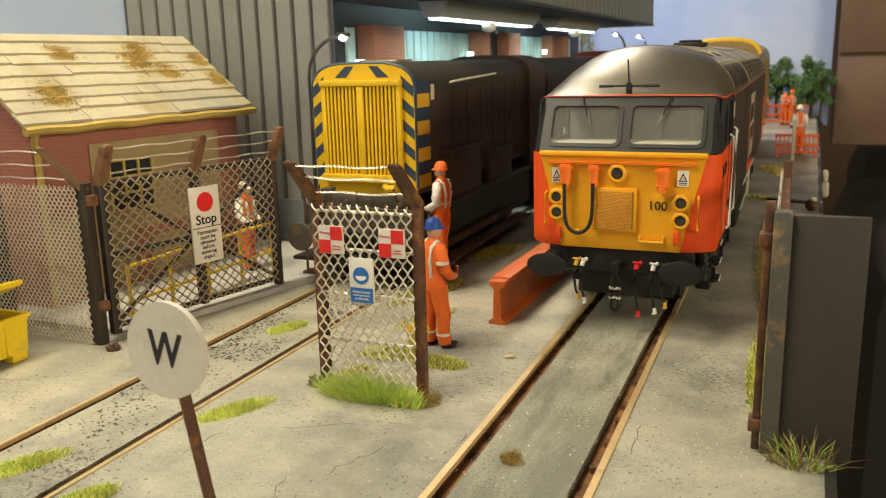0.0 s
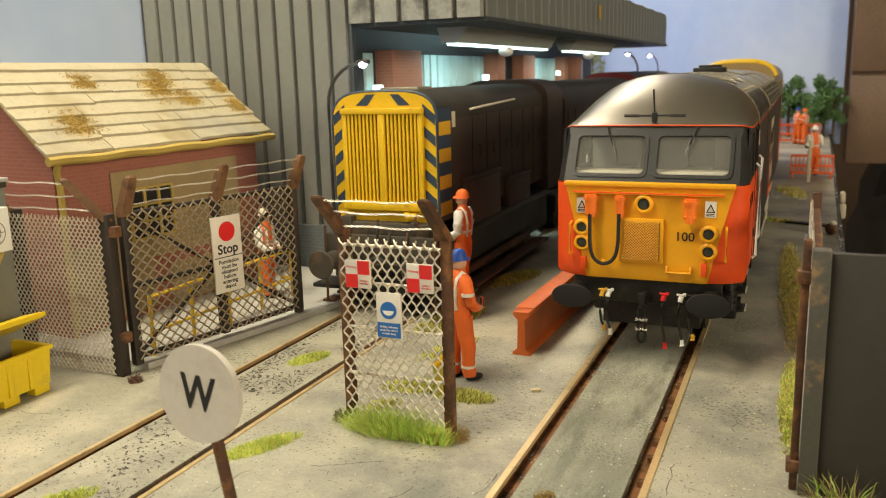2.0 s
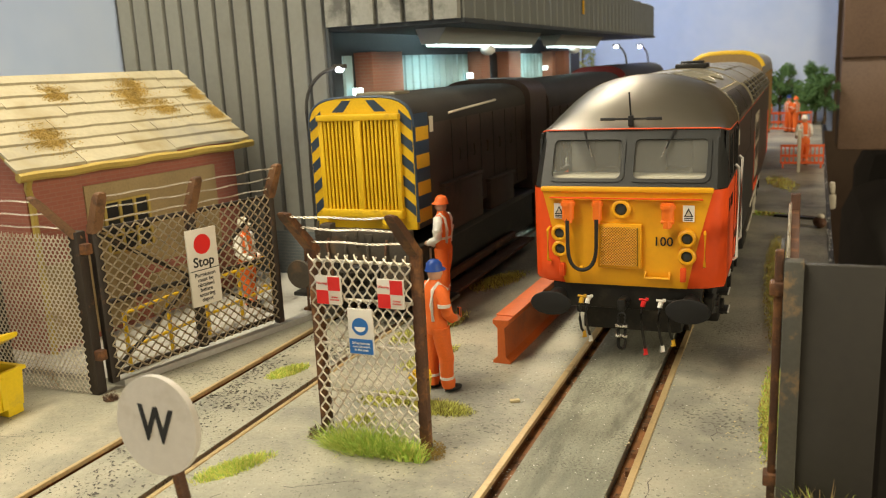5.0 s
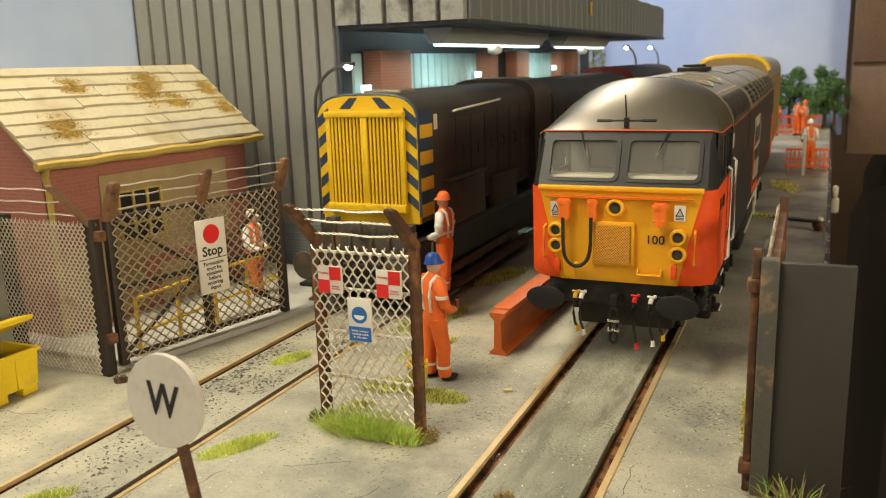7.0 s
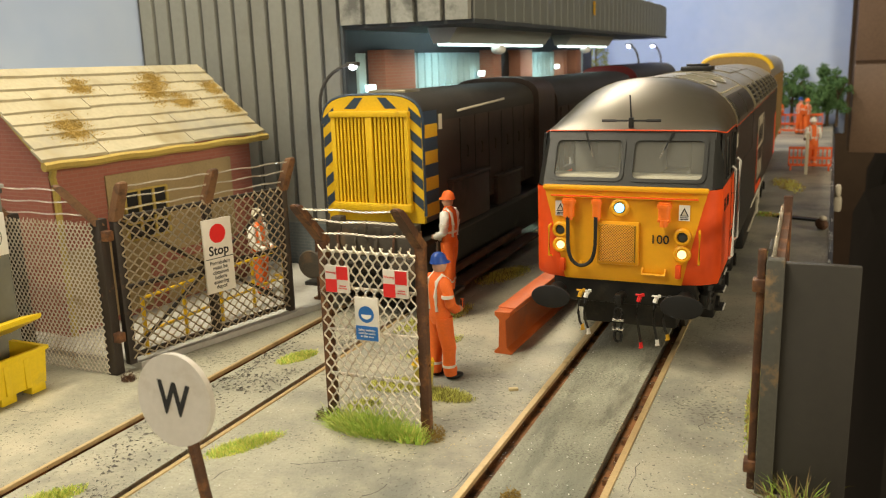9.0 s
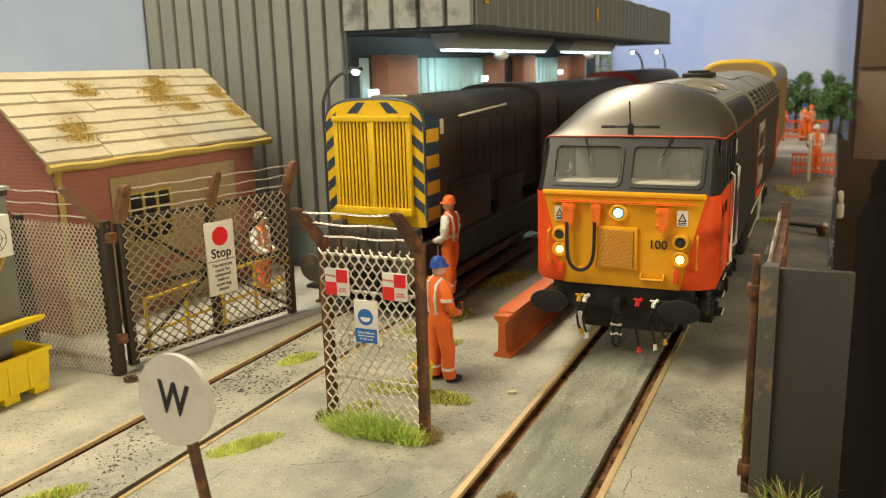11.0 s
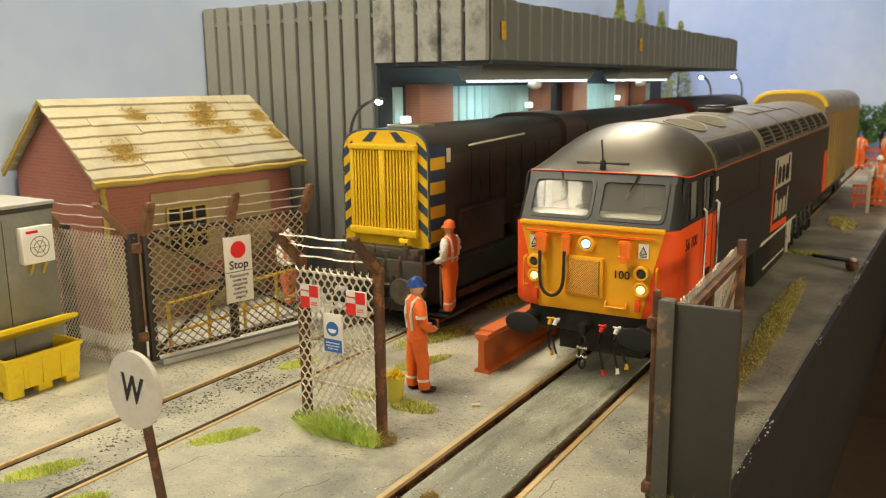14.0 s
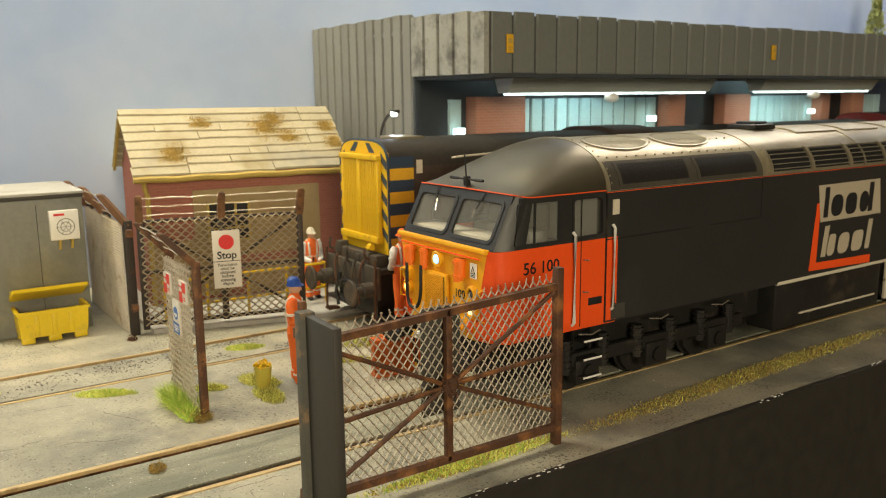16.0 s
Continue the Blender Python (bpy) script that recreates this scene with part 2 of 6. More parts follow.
M_BLACKBODY = paint("black_loco_paint", (0.023, 0.0235, 0.023), 0.4, var=0.25, size=8, bump=0.05, dirt=(0.037, 0.035, 0.031), dirt_at=0.64, dirt_size=25, fine=0.6)
M_ROOF = paint("weathered_roof_grey", (0.28, 0.25, 0.175), 0.34, metal=0.5, var=0.14, size=20, bump=0.03, dirt=(0.37, 0.33, 0.23), dirt_at=0.56, dirt_size=50, fine=3.0, stain=(0.20, 0.18, 0.13), stain_at=0.6, stain_size=22)
M_SHOULDER = paint("dusty_black_roof_shoulder", (0.055, 0.051, 0.042), 0.4, var=0.2, size=10, bump=0.05, dirt=(0.09, 0.08, 0.06), dirt_at=0.6, dirt_size=20)
M_DOME = paint("satin_bronze_grey_roof", (0.165, 0.149, 0.107), 0.35, metal=0.85, var=0.05, size=14, bump=0.01, fine=3.0)
M_ORANGE = paint("orange_red_paint", (0.80, 0.085, 0.012), 0.42, var=0.06, size=8, bump=0.04)
M_YELLOW = paint("warning_yellow_paint", (0.82, 0.39, 0.012), 0.42, var=0.06, size=6, bump=0.05)
M_LEMON = paint("lemon_yellow_paint", (0.68, 0.43, 0.012), 0.45, var=0.14, size=3, bump=0.08, dirt=(0.42, 0.25, 0.02), dirt_at=0.64, dirt_size=5)
M_GOLD = paint("faded_yellow_paint", (0.62, 0.35, 0.02), 0.5, var=0.15, size=3, bump=0.08)
M_BLACK = paint("matt_black", (0.012, 0.012, 0.013), 0.6, var=0.3, size=3)
M_UNDER = paint("black_underframe", (0.012, 0.0115, 0.011), 0.45, var=0.35, size=3, bump=0.2, dirt=(0.05, 0.04, 0.03), dirt_at=0.62, dirt_size=7)
M_NAVY = paint("dark_blue_paint", (0.03, 0.05, 0.085), 0.45, var=0.15, size=3)
M_SHUNT = paint("grimy_brown_black_side", (0.058, 0.041, 0.033), 0.55, spec=0.3, var=0.3, size=8, bump=0.1, dirt=(0.09, 0.06, 0.045), dirt_at=0.58, dirt_size=18, stain=(0.042, 0.031, 0.026), stain_at=0.55, stain_size=9)
M_MAROON = paint("maroon_roof_paint", (0.16, 0.02, 0.018), 0.5, var=0.2, size=6)
M_CREAM = paint("cream_plastic", (0.55, 0.50, 0.40), 0.55, var=0.08, size=4)
M_WHITE = paint("white_plastic", (0.78, 0.76, 0.72), 0.4, var=0.05, size=3, bump=0.05)
M_RED = paint("red_enamel", (0.65, 0.02, 0.02), 0.4, var=0.06, size=3)
M_BLUE = paint("blue_enamel", (0.02, 0.13, 0.42), 0.4, var=0.06, size=3)
M_LOGO = paint("tan_logo_paint", (0.42, 0.37, 0.28), 0.5, var=0.08, size=6, bump=0.03)
M_DISC = paint("greyish_white_board", (0.56, 0.52, 0.47), 0.5, var=0.08, size=5, bump=0.08, dirt=(0.44, 0.39, 0.32), dirt_at=0.62, dirt_size=7)
M_SUIT = paint("orange_overall_paint", (0.75, 0.14, 0.02), 0.6, var=0.15, size=2, bump=0.2)
M_SKIN = paint("painted_flesh", (0.52, 0.30, 0.2), 0.6, var=0.1, size=1)
M_CHROME = paint("bright_metal", (0.75, 0.72, 0.66), 0.25, metal=0.9, var=0.1, size=2, bump=0.05)
M_GREY = paint("grey_painted_card", (0.047, 0.043, 0.037), 0.6, var=0.16, size=10, bump=0.1, dirt=(0.034, 0.031, 0.027), dirt_size=20)
M_CLAD = paint("grey_green_cladding", (0.195, 0.197, 0.18), 0.55, var=0.1, size=9, bump=0.08, dirt=(0.165, 0.16, 0.14), dirt_at=0.62, dirt_size=20, each=0.06)
M_CLAD_DARK = paint("dark_gap_in_cladding", (0.05, 0.052, 0.052), 0.6, var=0.1, size=6)
M_FASCIA = paint("dark_olive_grey_fascia", (0.135, 0.145, 0.138), 0.55, var=0.12, size=9, bump=0.08, each=0.04)
M_STAINED = paint("stained_pale_cladding", (0.27, 0.27, 0.245), 0.6, var=0.2, size=6, bump=0.1, dirt=(0.10, 0.10, 0.092), dirt_at=0.57, dirt_size=9, each=0.08)
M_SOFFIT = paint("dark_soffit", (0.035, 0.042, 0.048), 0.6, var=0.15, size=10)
M_LINTEL = paint("grey_lintel", (0.36, 0.39, 0.38), 0.6, var=0.08, size=8)
M_CYAN = paint("pale_cyan_panel", (0.42, 0.60, 0.62), 0.5, var=0.08, size=6, each=0.06)
M_SLATE = paint("cream_roof_slate", (0.43, 0.38, 0.26), 0.75, var=0.16, size=6, bump=0.3, dirt=(0.33, 0.27, 0.15), dirt_at=0.60, dirt_size=16, stain=(0.30, 0.28, 0.23), stain_at=0.60, stain_size=40, each=0.06)
M_MOSS = paint("ochre_moss", (0.47, 0.33, 0.10), 0.95, var=0.4, size=1.2, bump=0.8)
M_OCHRE = paint("ochre_gutter_paint", (0.43, 0.31, 0.075), 0.6, var=0.2, size=3, bump=0.2)
M_BRICK = brickwork("model_brick_red", (0.31, 0.105, 0.075), (0.36, 0.13, 0.09), (0.33, 0.18, 0.13))
M_PIER = brickwork("orange_brick_pier", (0.46, 0.2, 0.125), (0.42, 0.17, 0.11), (0.4, 0.27, 0.2), 2.8, 1.0)
M_SAND = paint("sandy_plaster", (0.33, 0.24, 0.12), 0.8, var=0.25, size=3, bump=0.4)
M_SKY = paint("painted_sky_board", (0.35, 0.46, 0.74), 0.85, var=0.05, size=70, bump=0.0, dirt=(0.49, 0.575, 0.77), dirt_at=0.5, dirt_size=320, spec=0.1)
M_GRASS = paint("static_grass_green", (0.40, 0.58, 0.10), 0.8, var=0.35, size=2, bump=0, each=0.1)
M_GRASS2 = paint("static_grass_yellow", (0.70, 0.70, 0.19), 0.8, var=0.35, size=2, bump=0)
M_DRY = paint("dry_brown_stalk", (0.22, 0.15, 0.07), 0.8, var=0.4, size=2, bump=0)
M_BROWNMOSS = paint("brown_moss_clump", (0.30, 0.20, 0.05), 0.95, var=0.5, size=1, bump=0.6)
M_GRIT = paint("grey_grit", (0.12, 0.11, 0.10), 0.85, var=0.4, size=1, bump=0.3)
M_CRUMB = paint("pale_crumb", (0.6, 0.5, 0.3), 0.8, var=0.2, size=1, bump=0.3)
M_LEAF = paint("dark_green_foliage", (0.10, 0.20, 0.07), 0.85, var=0.4, size=4, bump=0.2)
M_CONIFER = paint("olive_conifer_foliage", (0.30, 0.34, 0.13), 0.85, var=0.35, size=4, bump=0.2)
M_BARRIER = paint("orange_barrier_plastic", (0.72, 0.12, 0.03), 0.5, var=0.1, size=4)
M_DOLOMITE = paint("grimy_wagon_tan", (0.30, 0.20, 0.085), 0.65, var=0.2, size=8, dirt=(0.5, 0.32, 0.04), dirt_at=0.6, dirt_size=40)
M_BOARD = paint("black_painted_fascia", (0.022, 0.020, 0.017), 0.6, var=0.25, size=20, bump=0.1)
M_ROOM = paint("brown_room_wall", (0.22, 0.16, 0.11), 0.8, var=0.15, size=200, bump=0)
M_SOFA = paint("dark_green_upholstery", (0.045, 0.042, 0.035), 0.9, var=0.25, size=30, bump=0.3)
M_WOODEN = paint("dark_brown_wood", (0.15, 0.095, 0.06), 0.5, var=0.3, size=12, bump=0.1)
M_GLASS = glass("cab_glass", 0.2)
M_CABIN = paint("dull_cabin_grey", (0.20, 0.195, 0.17), 0.7, var=0.12, size=5, bump=0.1)
M_LENS = paint("dark_lamp_lens", (0.025, 0.03, 0.032), 0.08, var=0.1, size=2, bump=0, spec=0.8)
M_HEADLIGHT = glow("lit_headlight", (0.26, 0.56, 1.0), 2.4)
M_MARKER = glow("lit_marker", (1.0, 0.66, 0.22), 2.6)
M_TUBE = glow("strip_light", (0.80, 1.0, 0.97), 2.4)
M_LAMPHEAD = glow("street_lamp_led", (0.86, 0.90, 1.0), 22)
M_STANDBY = glow("red_standby_led", (1.0, 0.03, 0.02), 3)
M_POT = paint("olive_yellow_pot", (0.50, 0.42, 0.06), 0.55, var=0.15, size=2)
M_FLOWER = paint("yellow_flower_foam", (0.80, 0.50, 0.01), 0.8, var=0.3, size=1)
M_BINYEL = paint("grit_bin_yellow", (0.72, 0.52, 0.015), 0.45, var=0.1, size=4, bump=0.08, dirt=(0.42, 0.32, 0.05), dirt_at=0.64, dirt_size=9)
M_BEAM = paint("red_oxide_beam", (0.52, 0.115, 0.022), 0.5, var=0.16, size=4, bump=0.15, dirt=(0.40, 0.09, 0.028), dirt_at=0.6, dirt_size=8)
M_CABINET = paint("grey_green_cabinet", (0.20, 0.20, 0.175), 0.6, var=0.15, size=9, bump=0.12, dirt=(0.27, 0.26, 0.19), dirt_at=0.6, dirt_size=16, stain=(0.15, 0.15, 0.13), stain_at=0.56, stain_size=30)
M_BARK = paint("grey_brown_bark", (0.10, 0.07, 0.045), 0.9, var=0.3, size=2, bump=0.5)
M_MATTROOF = paint("sooty_roof", (0.042, 0.038, 0.034), 0.62, var=0.3, size=8, bump=0.1, spec=0.25)
M_SOCKET = paint("orange_socket_paint", (0.80, 0.17, 0.015), 0.45, var=0.08, size=3, bump=0.05)
M_HAT = paint("deep_blue_helmet", (0.012, 0.05, 0.26), 0.4, var=0.06, size=3)
M_OLIVE = paint("olive_static_grass", (0.26, 0.24, 0.07), 0.9, var=0.35, size=2, bump=0)
M_BEAMGREY = paint("grimy_brown_grey", (0.055, 0.046, 0.036), 0.7, var=0.35, size=3, bump=0.3, dirt=(0.12, 0.075, 0.04), dirt_at=0.6, dirt_size=5)
M_ARM = paint("light_rust_post_arm", (0.17, 0.085, 0.04), 0.65, var=0.4, size=2, bump=0.45, dirt=(0.07, 0.035, 0.02), dirt_at=0.55, dirt_size=3.5)
# darkened yellow: shade behind slats and mesh put into the colour
M_SHADEYEL = paint("shaded_yellow_backing", (0.20, 0.12, 0.012), 0.7, var=0.2, size=2)
M_GROOVE = paint("rusty_groove_wall", (0.24, 0.105, 0.04), 0.8, var=0.4, size=1.5, bump=0.6, dirt=(0.05, 0.025, 0.012), dirt_at=0.55, dirt_size=4)
M_LOUVRE = paint("dusty_louvre_slat", (0.19, 0.175, 0.135), 0.55, var=0.2, size=4, bump=0.1)
M_GRILLE = paint("dark_roof_grille", (0.016, 0.016, 0.015), 0.4, var=0.3, size=2, bump=0.5, fine=0.5)
M_SIGN = paint("off_white_sign_card", (0.66, 0.62, 0.56), 0.5, var=0.06, size=6, bump=0.05)

# ---- setting: baseboard, tracks, backdrop, room ----
END, BACK, EDGE = 880, -222, 12


def edge_x(y):
    return 8.0 + 0.019 * (y - 130)


def ground():
    bm = bmesh.new()
    ys = [-150, 60, 300, END]
    strips = [(BACK - 4, -119.6), (-117.2, -99.6), (-97.2, -45.4), (-42.4, -26.4), (-23.4, None)]
    for k, (a, b) in enumerate(strips):
        top = [(a, ys[0]), *([(edge_x(y), y) for y in ys] if b is None else [(b, ys[0]), (b, END)]), (a, END)]
        prism(bm, top, "z", -3, 0, mi=1 if k == 3 else 0)
    box(bm, BACK - 4, -150, -9, edge_x(-150) - 1, END, -3.002)
    tagged(part("ground", bm, [M_GROUND, M_INFILL], smooth=None), "grey painted concrete yard surface with inset tracks", "ground", kind="structure")
    bm = bmesh.new()
    prism(bm, [(edge_x(-150), -150), (edge_x(-150) + 1.6, -150), (edge_x(END) + 1.6, END), (edge_x(END), END)], "z", -70, 0.25)
    tagged(part("baseboard_fascia", bm, M_BOARD, smooth=None), "black painted board along the layout front", "fascia board", kind="structure")
    for x, sgn in ((-118.4, 1), (-98.4, -1), (-43.9, 1), (-24.9, -1)):
        near = x > -60
        o = x - sgn * (1.55 if near else 1.0)
        wide = 0.62 if near else 0.45
        bm = bmesh.new()
        box(bm, o - wide, -150, -0.6, o + wide, END, 0.3, 0.12)
        rl = tagged(part("rail", bm, M_RAIL, smooth=None), "worn steel rail sunk in the yard surface", "rail", "rails", "structure")
        bm = bmesh.new()
        box(bm, o - wide * 0.8, -150, -2.9, o + wide * 0.8, END, -0.55)
        part("rail_web", bm, M_GROOVE, rl, smooth=None)
        bm = bmesh.new()
        box(bm, x - 1.3, -150, -3.0, x + 1.3, END, -1.7)
        part("groove_bed", bm, M_GROOVE, rl, smooth=None)
        if near and sgn < 0:
            bm = bmesh.new()
            box(bm, -0.7, -0.7, -2.6, 0.7, 0.7, -0.9, 0.2)
            me = mesh_of("rail_chair", bm, M_GROOVE)
            for k in range(26):
                same("rail_chair", me, rl, at(x - sgn * random.uniform(-0.1, 0.5), 70 + 9.3 * k + random.uniform(-1.5, 1.5), 0.3, 0, 0, random.uniform(-25, 25)))


def pavement():
    bm = bmesh.new()
    prism(bm, [(BACK, 141), (-139.5, 141), (-124.5, 196), (-123.0, 238), (BACK, 238)], "z", 0.01, 1.5)
    tagged(part("pavement", bm, M_SLAB, smooth=None), "pale raised pavement strip behind the gate", "pavement", kind="structure")


def backdrop():
    bm = bmesh.new()
    box(bm, BACK - 4, -150, -9, BACK, END, 420)
    box(bm, BACK - 4, END, -9, 32, END + 4, 420)
    tagged(part("backdrop", bm, M_SKY, smooth=None), "pale blue painted sky backdrop board", "backdrop", kind="structure")


def room():
    bm = bmesh.new()
    box(bm, -900, -1500, -905, 2500, 2600, -900)
    tagged(part("floor", bm, M_ROOM, smooth=None), "dark brown room floor", "floor", kind="structure")
    bm = bmesh.new()
    box(bm, -900, 2600, -905, 2500, 2650, 1500)
    tagged(part("wall_far", bm, M_ROOM, smooth=None), "dim brown room wall", "wall", kind="structure")
    bm = bmesh.new()
    box(bm, 2500, -1500, -905, 2550, 2650, 1500)
    tagged(part("wall_side", bm, M_ROOM, smooth=None), "dim brown room wall", "wall", kind="structure")
    sp = thing("side_panel", 36, END - 24, -25, 0, "dark brown upright wooden panel at the end of the layout", "panel")
    bm = bmesh.new()
    box(bm, 0, 4, 0, 294, 64, 445, 3)
    part("board", bm, M_WOODEN, sp)
    bm = bmesh.new()
    box(bm, 0, 0, 83, 294, 3.9, 445, 1.5)
    part("facing", bm, M_WOODEN, sp)
    bm = bmesh.new()
    box(bm, 0, 0, 0, 294, 3.9, 80, 1.5)
    part("kick_board", bm, M_WOODEN, sp)
    ac = thing("armchair", 60, 680, -900, 0, "dark green upholstered armchair in the dim room", "armchair")
    for nm, q in (("seat", (90, 20, 150, 560, 520, 440, 30)), ("backrest", (20, 540, 150, 640, 700, 845, 45)), ("armrest", (0, 0, 150, 95, 560, 800, 40)), ("armrest", (555, 0, 150, 650, 560, 700, 40)), ("base", (10, 10, 0, 640, 690, 160, 10))):
        bm = bmesh.new()
        box(bm, *q)
        part(nm, bm, M_SOFA, ac)
    c = thing("wooden_chair", 330, 420, -900, 20, "dark brown wooden chair in the dim room", "chair")
    for k, (x, y) in enumerate(((-160, -160), (160, -160), (-160, 160), (160, 160))):
        bm = bmesh.new()
        box(bm, x - 17, y - 17, 0, x + 17, y + 17, 440 if k % 2 else 900, 4)
        part("leg", bm, M_WOODEN, c)
    bm = bmesh.new()
    box(bm, -185, -185, 440, 185, 185, 470, 8)
    part("seat", bm, M_WOODEN, c)
    for z in (620, 740, 860):
        bm = bmesh.new()
        box(bm, -172, -140, z - 22, -150, 140, z + 22, 4)
        part("back_rail", bm, M_WOODEN, c)


ground(), pavement(), backdrop(), room()


# ---- things ----
def shed():
    s = thing("engine_shed", -137, 240, 0, 0, "grey clad engine shed with a deep overhanging fascia and lit bays", "engine shed")
    L = 362
    # front wall, one panel after another
    bm = bmesh.new()
    box(bm, -85, 0.9, 0, -1.2, 3.5, 103)
    part("front_wall", bm, M_CLAD_DARK, s)
    n, w = 12, 83.0 / 12
    for k in range(n):
        bm = bmesh.new()
        x0 = -84 + k * w
        prism(bm, [(x0 + 0.5, 0.9), (x0 + w - 0.5, 0.9), (x0 + w - 0.9, -0.35), (x0 + 0.9, -0.35)], "z", 0.5, 104 + 0.25 * math.sin(k * 2.1))
        part("cladding_panel", bm, M_CLAD, s)
    bm = bmesh.new()
    box(bm, -84, -0.8, 0, -0.6, 0.85, 16)
    part("plinth", bm, brickwork("grey_blue_brick", (0.13, 0.15, 0.16), (0.11, 0.13, 0.14), (0.18, 0.19, 0.19)), s)
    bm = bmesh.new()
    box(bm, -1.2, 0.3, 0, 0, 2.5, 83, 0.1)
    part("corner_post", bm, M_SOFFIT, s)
    # overhanging fascia
    for k in range(5):
        bm = bmesh.new()
        x0 = -1.0 + k * 9.2
        prism(bm, [(x0 + 0.4, 0.6), (x0 + 8.8, 0.6), (x0 + 8.3, -1.0), (x0 + 0.9, -1.0)], "z", 81.5, 102.5 - 0.35 * k + 0.4 * (k % 2))
        part("fascia_panel", bm, M_STAINED, s)
    bm = bmesh.new()
    box(bm, -1, 0.6, 81.6, 45, 2, 101)
    box(bm, 43.2, 0.6, 81.8, 44.8, L, 100.2)
    part("fascia_core", bm, M_CLAD_DARK, s)
    bm = bmesh.new()
    w = 9.6
    prism(bm, [(0.35, 0), (w - 0.35, 0), (w - 0.9, 0.7), (0.9, 0.7)], "z", 81.5, 101.0)
    me = mesh_of("fascia_panel", bm, M_FASCIA)
    for k in range(int(L / w)):
        same("fascia_panel", me, s, at(44.8, 0.6 + (k + 1) * w, 0.25 * math.sin(k * 1.7), 0, 0, -90))
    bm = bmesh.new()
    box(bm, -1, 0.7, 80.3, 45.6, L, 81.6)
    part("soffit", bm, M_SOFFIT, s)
    bm = bmesh.new()
    box(bm, -84, 0, 97, 44, L, 98.6)
    part("roof", bm, M_FASCIA, s)
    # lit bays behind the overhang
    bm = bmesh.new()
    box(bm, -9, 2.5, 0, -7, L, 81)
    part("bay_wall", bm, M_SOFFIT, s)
    for y0, y1 in ((28.5, 53.3), (139.8, 151), (180.2, 200.4), (263.4, 271), (292, 305)):
        bm = bmesh.new()
        box(bm, -7, y0, 0, 0, y1, 74, 0.15)
        part("brick_pier", bm, M_PIER, s)
    for y0, y1 in ((151.2, 180.0), (271.2, 291.8)):
        bm = bmesh.new()
        box(bm, -6.9, y0, 0, -6.2, y1, 73)
        part("doorway", bm, M_BLACK, s, "dark open doorway")
    bm = bmesh.new()
    prism(bm, [(0.3, 0), (6.6, 0), (6.2, 0.8), (0.8, 0.8)], "z", 30, 73)
    me = mesh_of("bay_panel", bm, M_CYAN)
    y = 19.6
    while y < 330:
        if not any(a - 5 < y < b + 1 for a, b in ((28.5, 53.3), (139.8, 200.4), (263.4, 305))):
            same("bay_panel", me, s, at(-7, y + 6.8, 0, 0, 0, -90))
        y += 7.0
    for k, (y0, y1) in enumerate(((22, 133), (168, 262))):
        bm = bmesh.new()
        prism(bm, [(20, 80.3), (31, 80.3), (27.5, 75.2), (22, 75.2)], "y", y0, y1)
        part("light_trough", bm, M_LINTEL, s)
        bm = bmesh.new()
        prism(bm, [(22.6, 75.2), (27.2, 75.2), (26.8, 74.4), (23, 74.4)], "y", y0 + 2, y1 - 2)
        part("strip_light", bm, M_TUBE, s)
        bm = bmesh.new()
        ball(bm, (26, (y0 + y1) / 2 - 2, 73.2), 3.0, 3.0, 1.9)
        part("globe_light", bm, M_WHITE, s)
    for y, z in ((20, 59.5), (129, 62), (256, 63)):
        bm = bmesh.new()
        box(bm, -4, y, z, -2, y + 5, z + 2.6, 0.4)
        part("bulkhead_light", bm, M_TUBE, s)
    for y in (8, 150):
        bm = bmesh.new()
        box(bm, 45.8, y - 1.4, 88, 46.4, y + 1.4, 94, 0.15)
        sg = part("warning_plate", bm, M_GOLD, s, "small faded yellow warning plate")
        bm = bmesh.new()
        box(bm, 46.41, y - 0.8, 91.2, 46.5, y + 0.8, 92.6)
        box(bm, 46.41, y - 0.9, 88.8, 46.5, y + 0.9, 89.1)
        box(bm, 46.41, y - 0.9, 89.6, 46.5, y + 0.9, 89.9)
        part("bars", bm, M_OCHRE, sg)
    return s


area_lamp("bay_lamp", (-114, 320, 73.8), (-137, 320, 62), 6, 100, 0.046, (0.75, 1.0, 0.97))
area_lamp("bay_lamp", (-114, 455, 73.8), (-137, 455, 62), 6, 90, 0.044, (0.75, 1.0, 0.97))


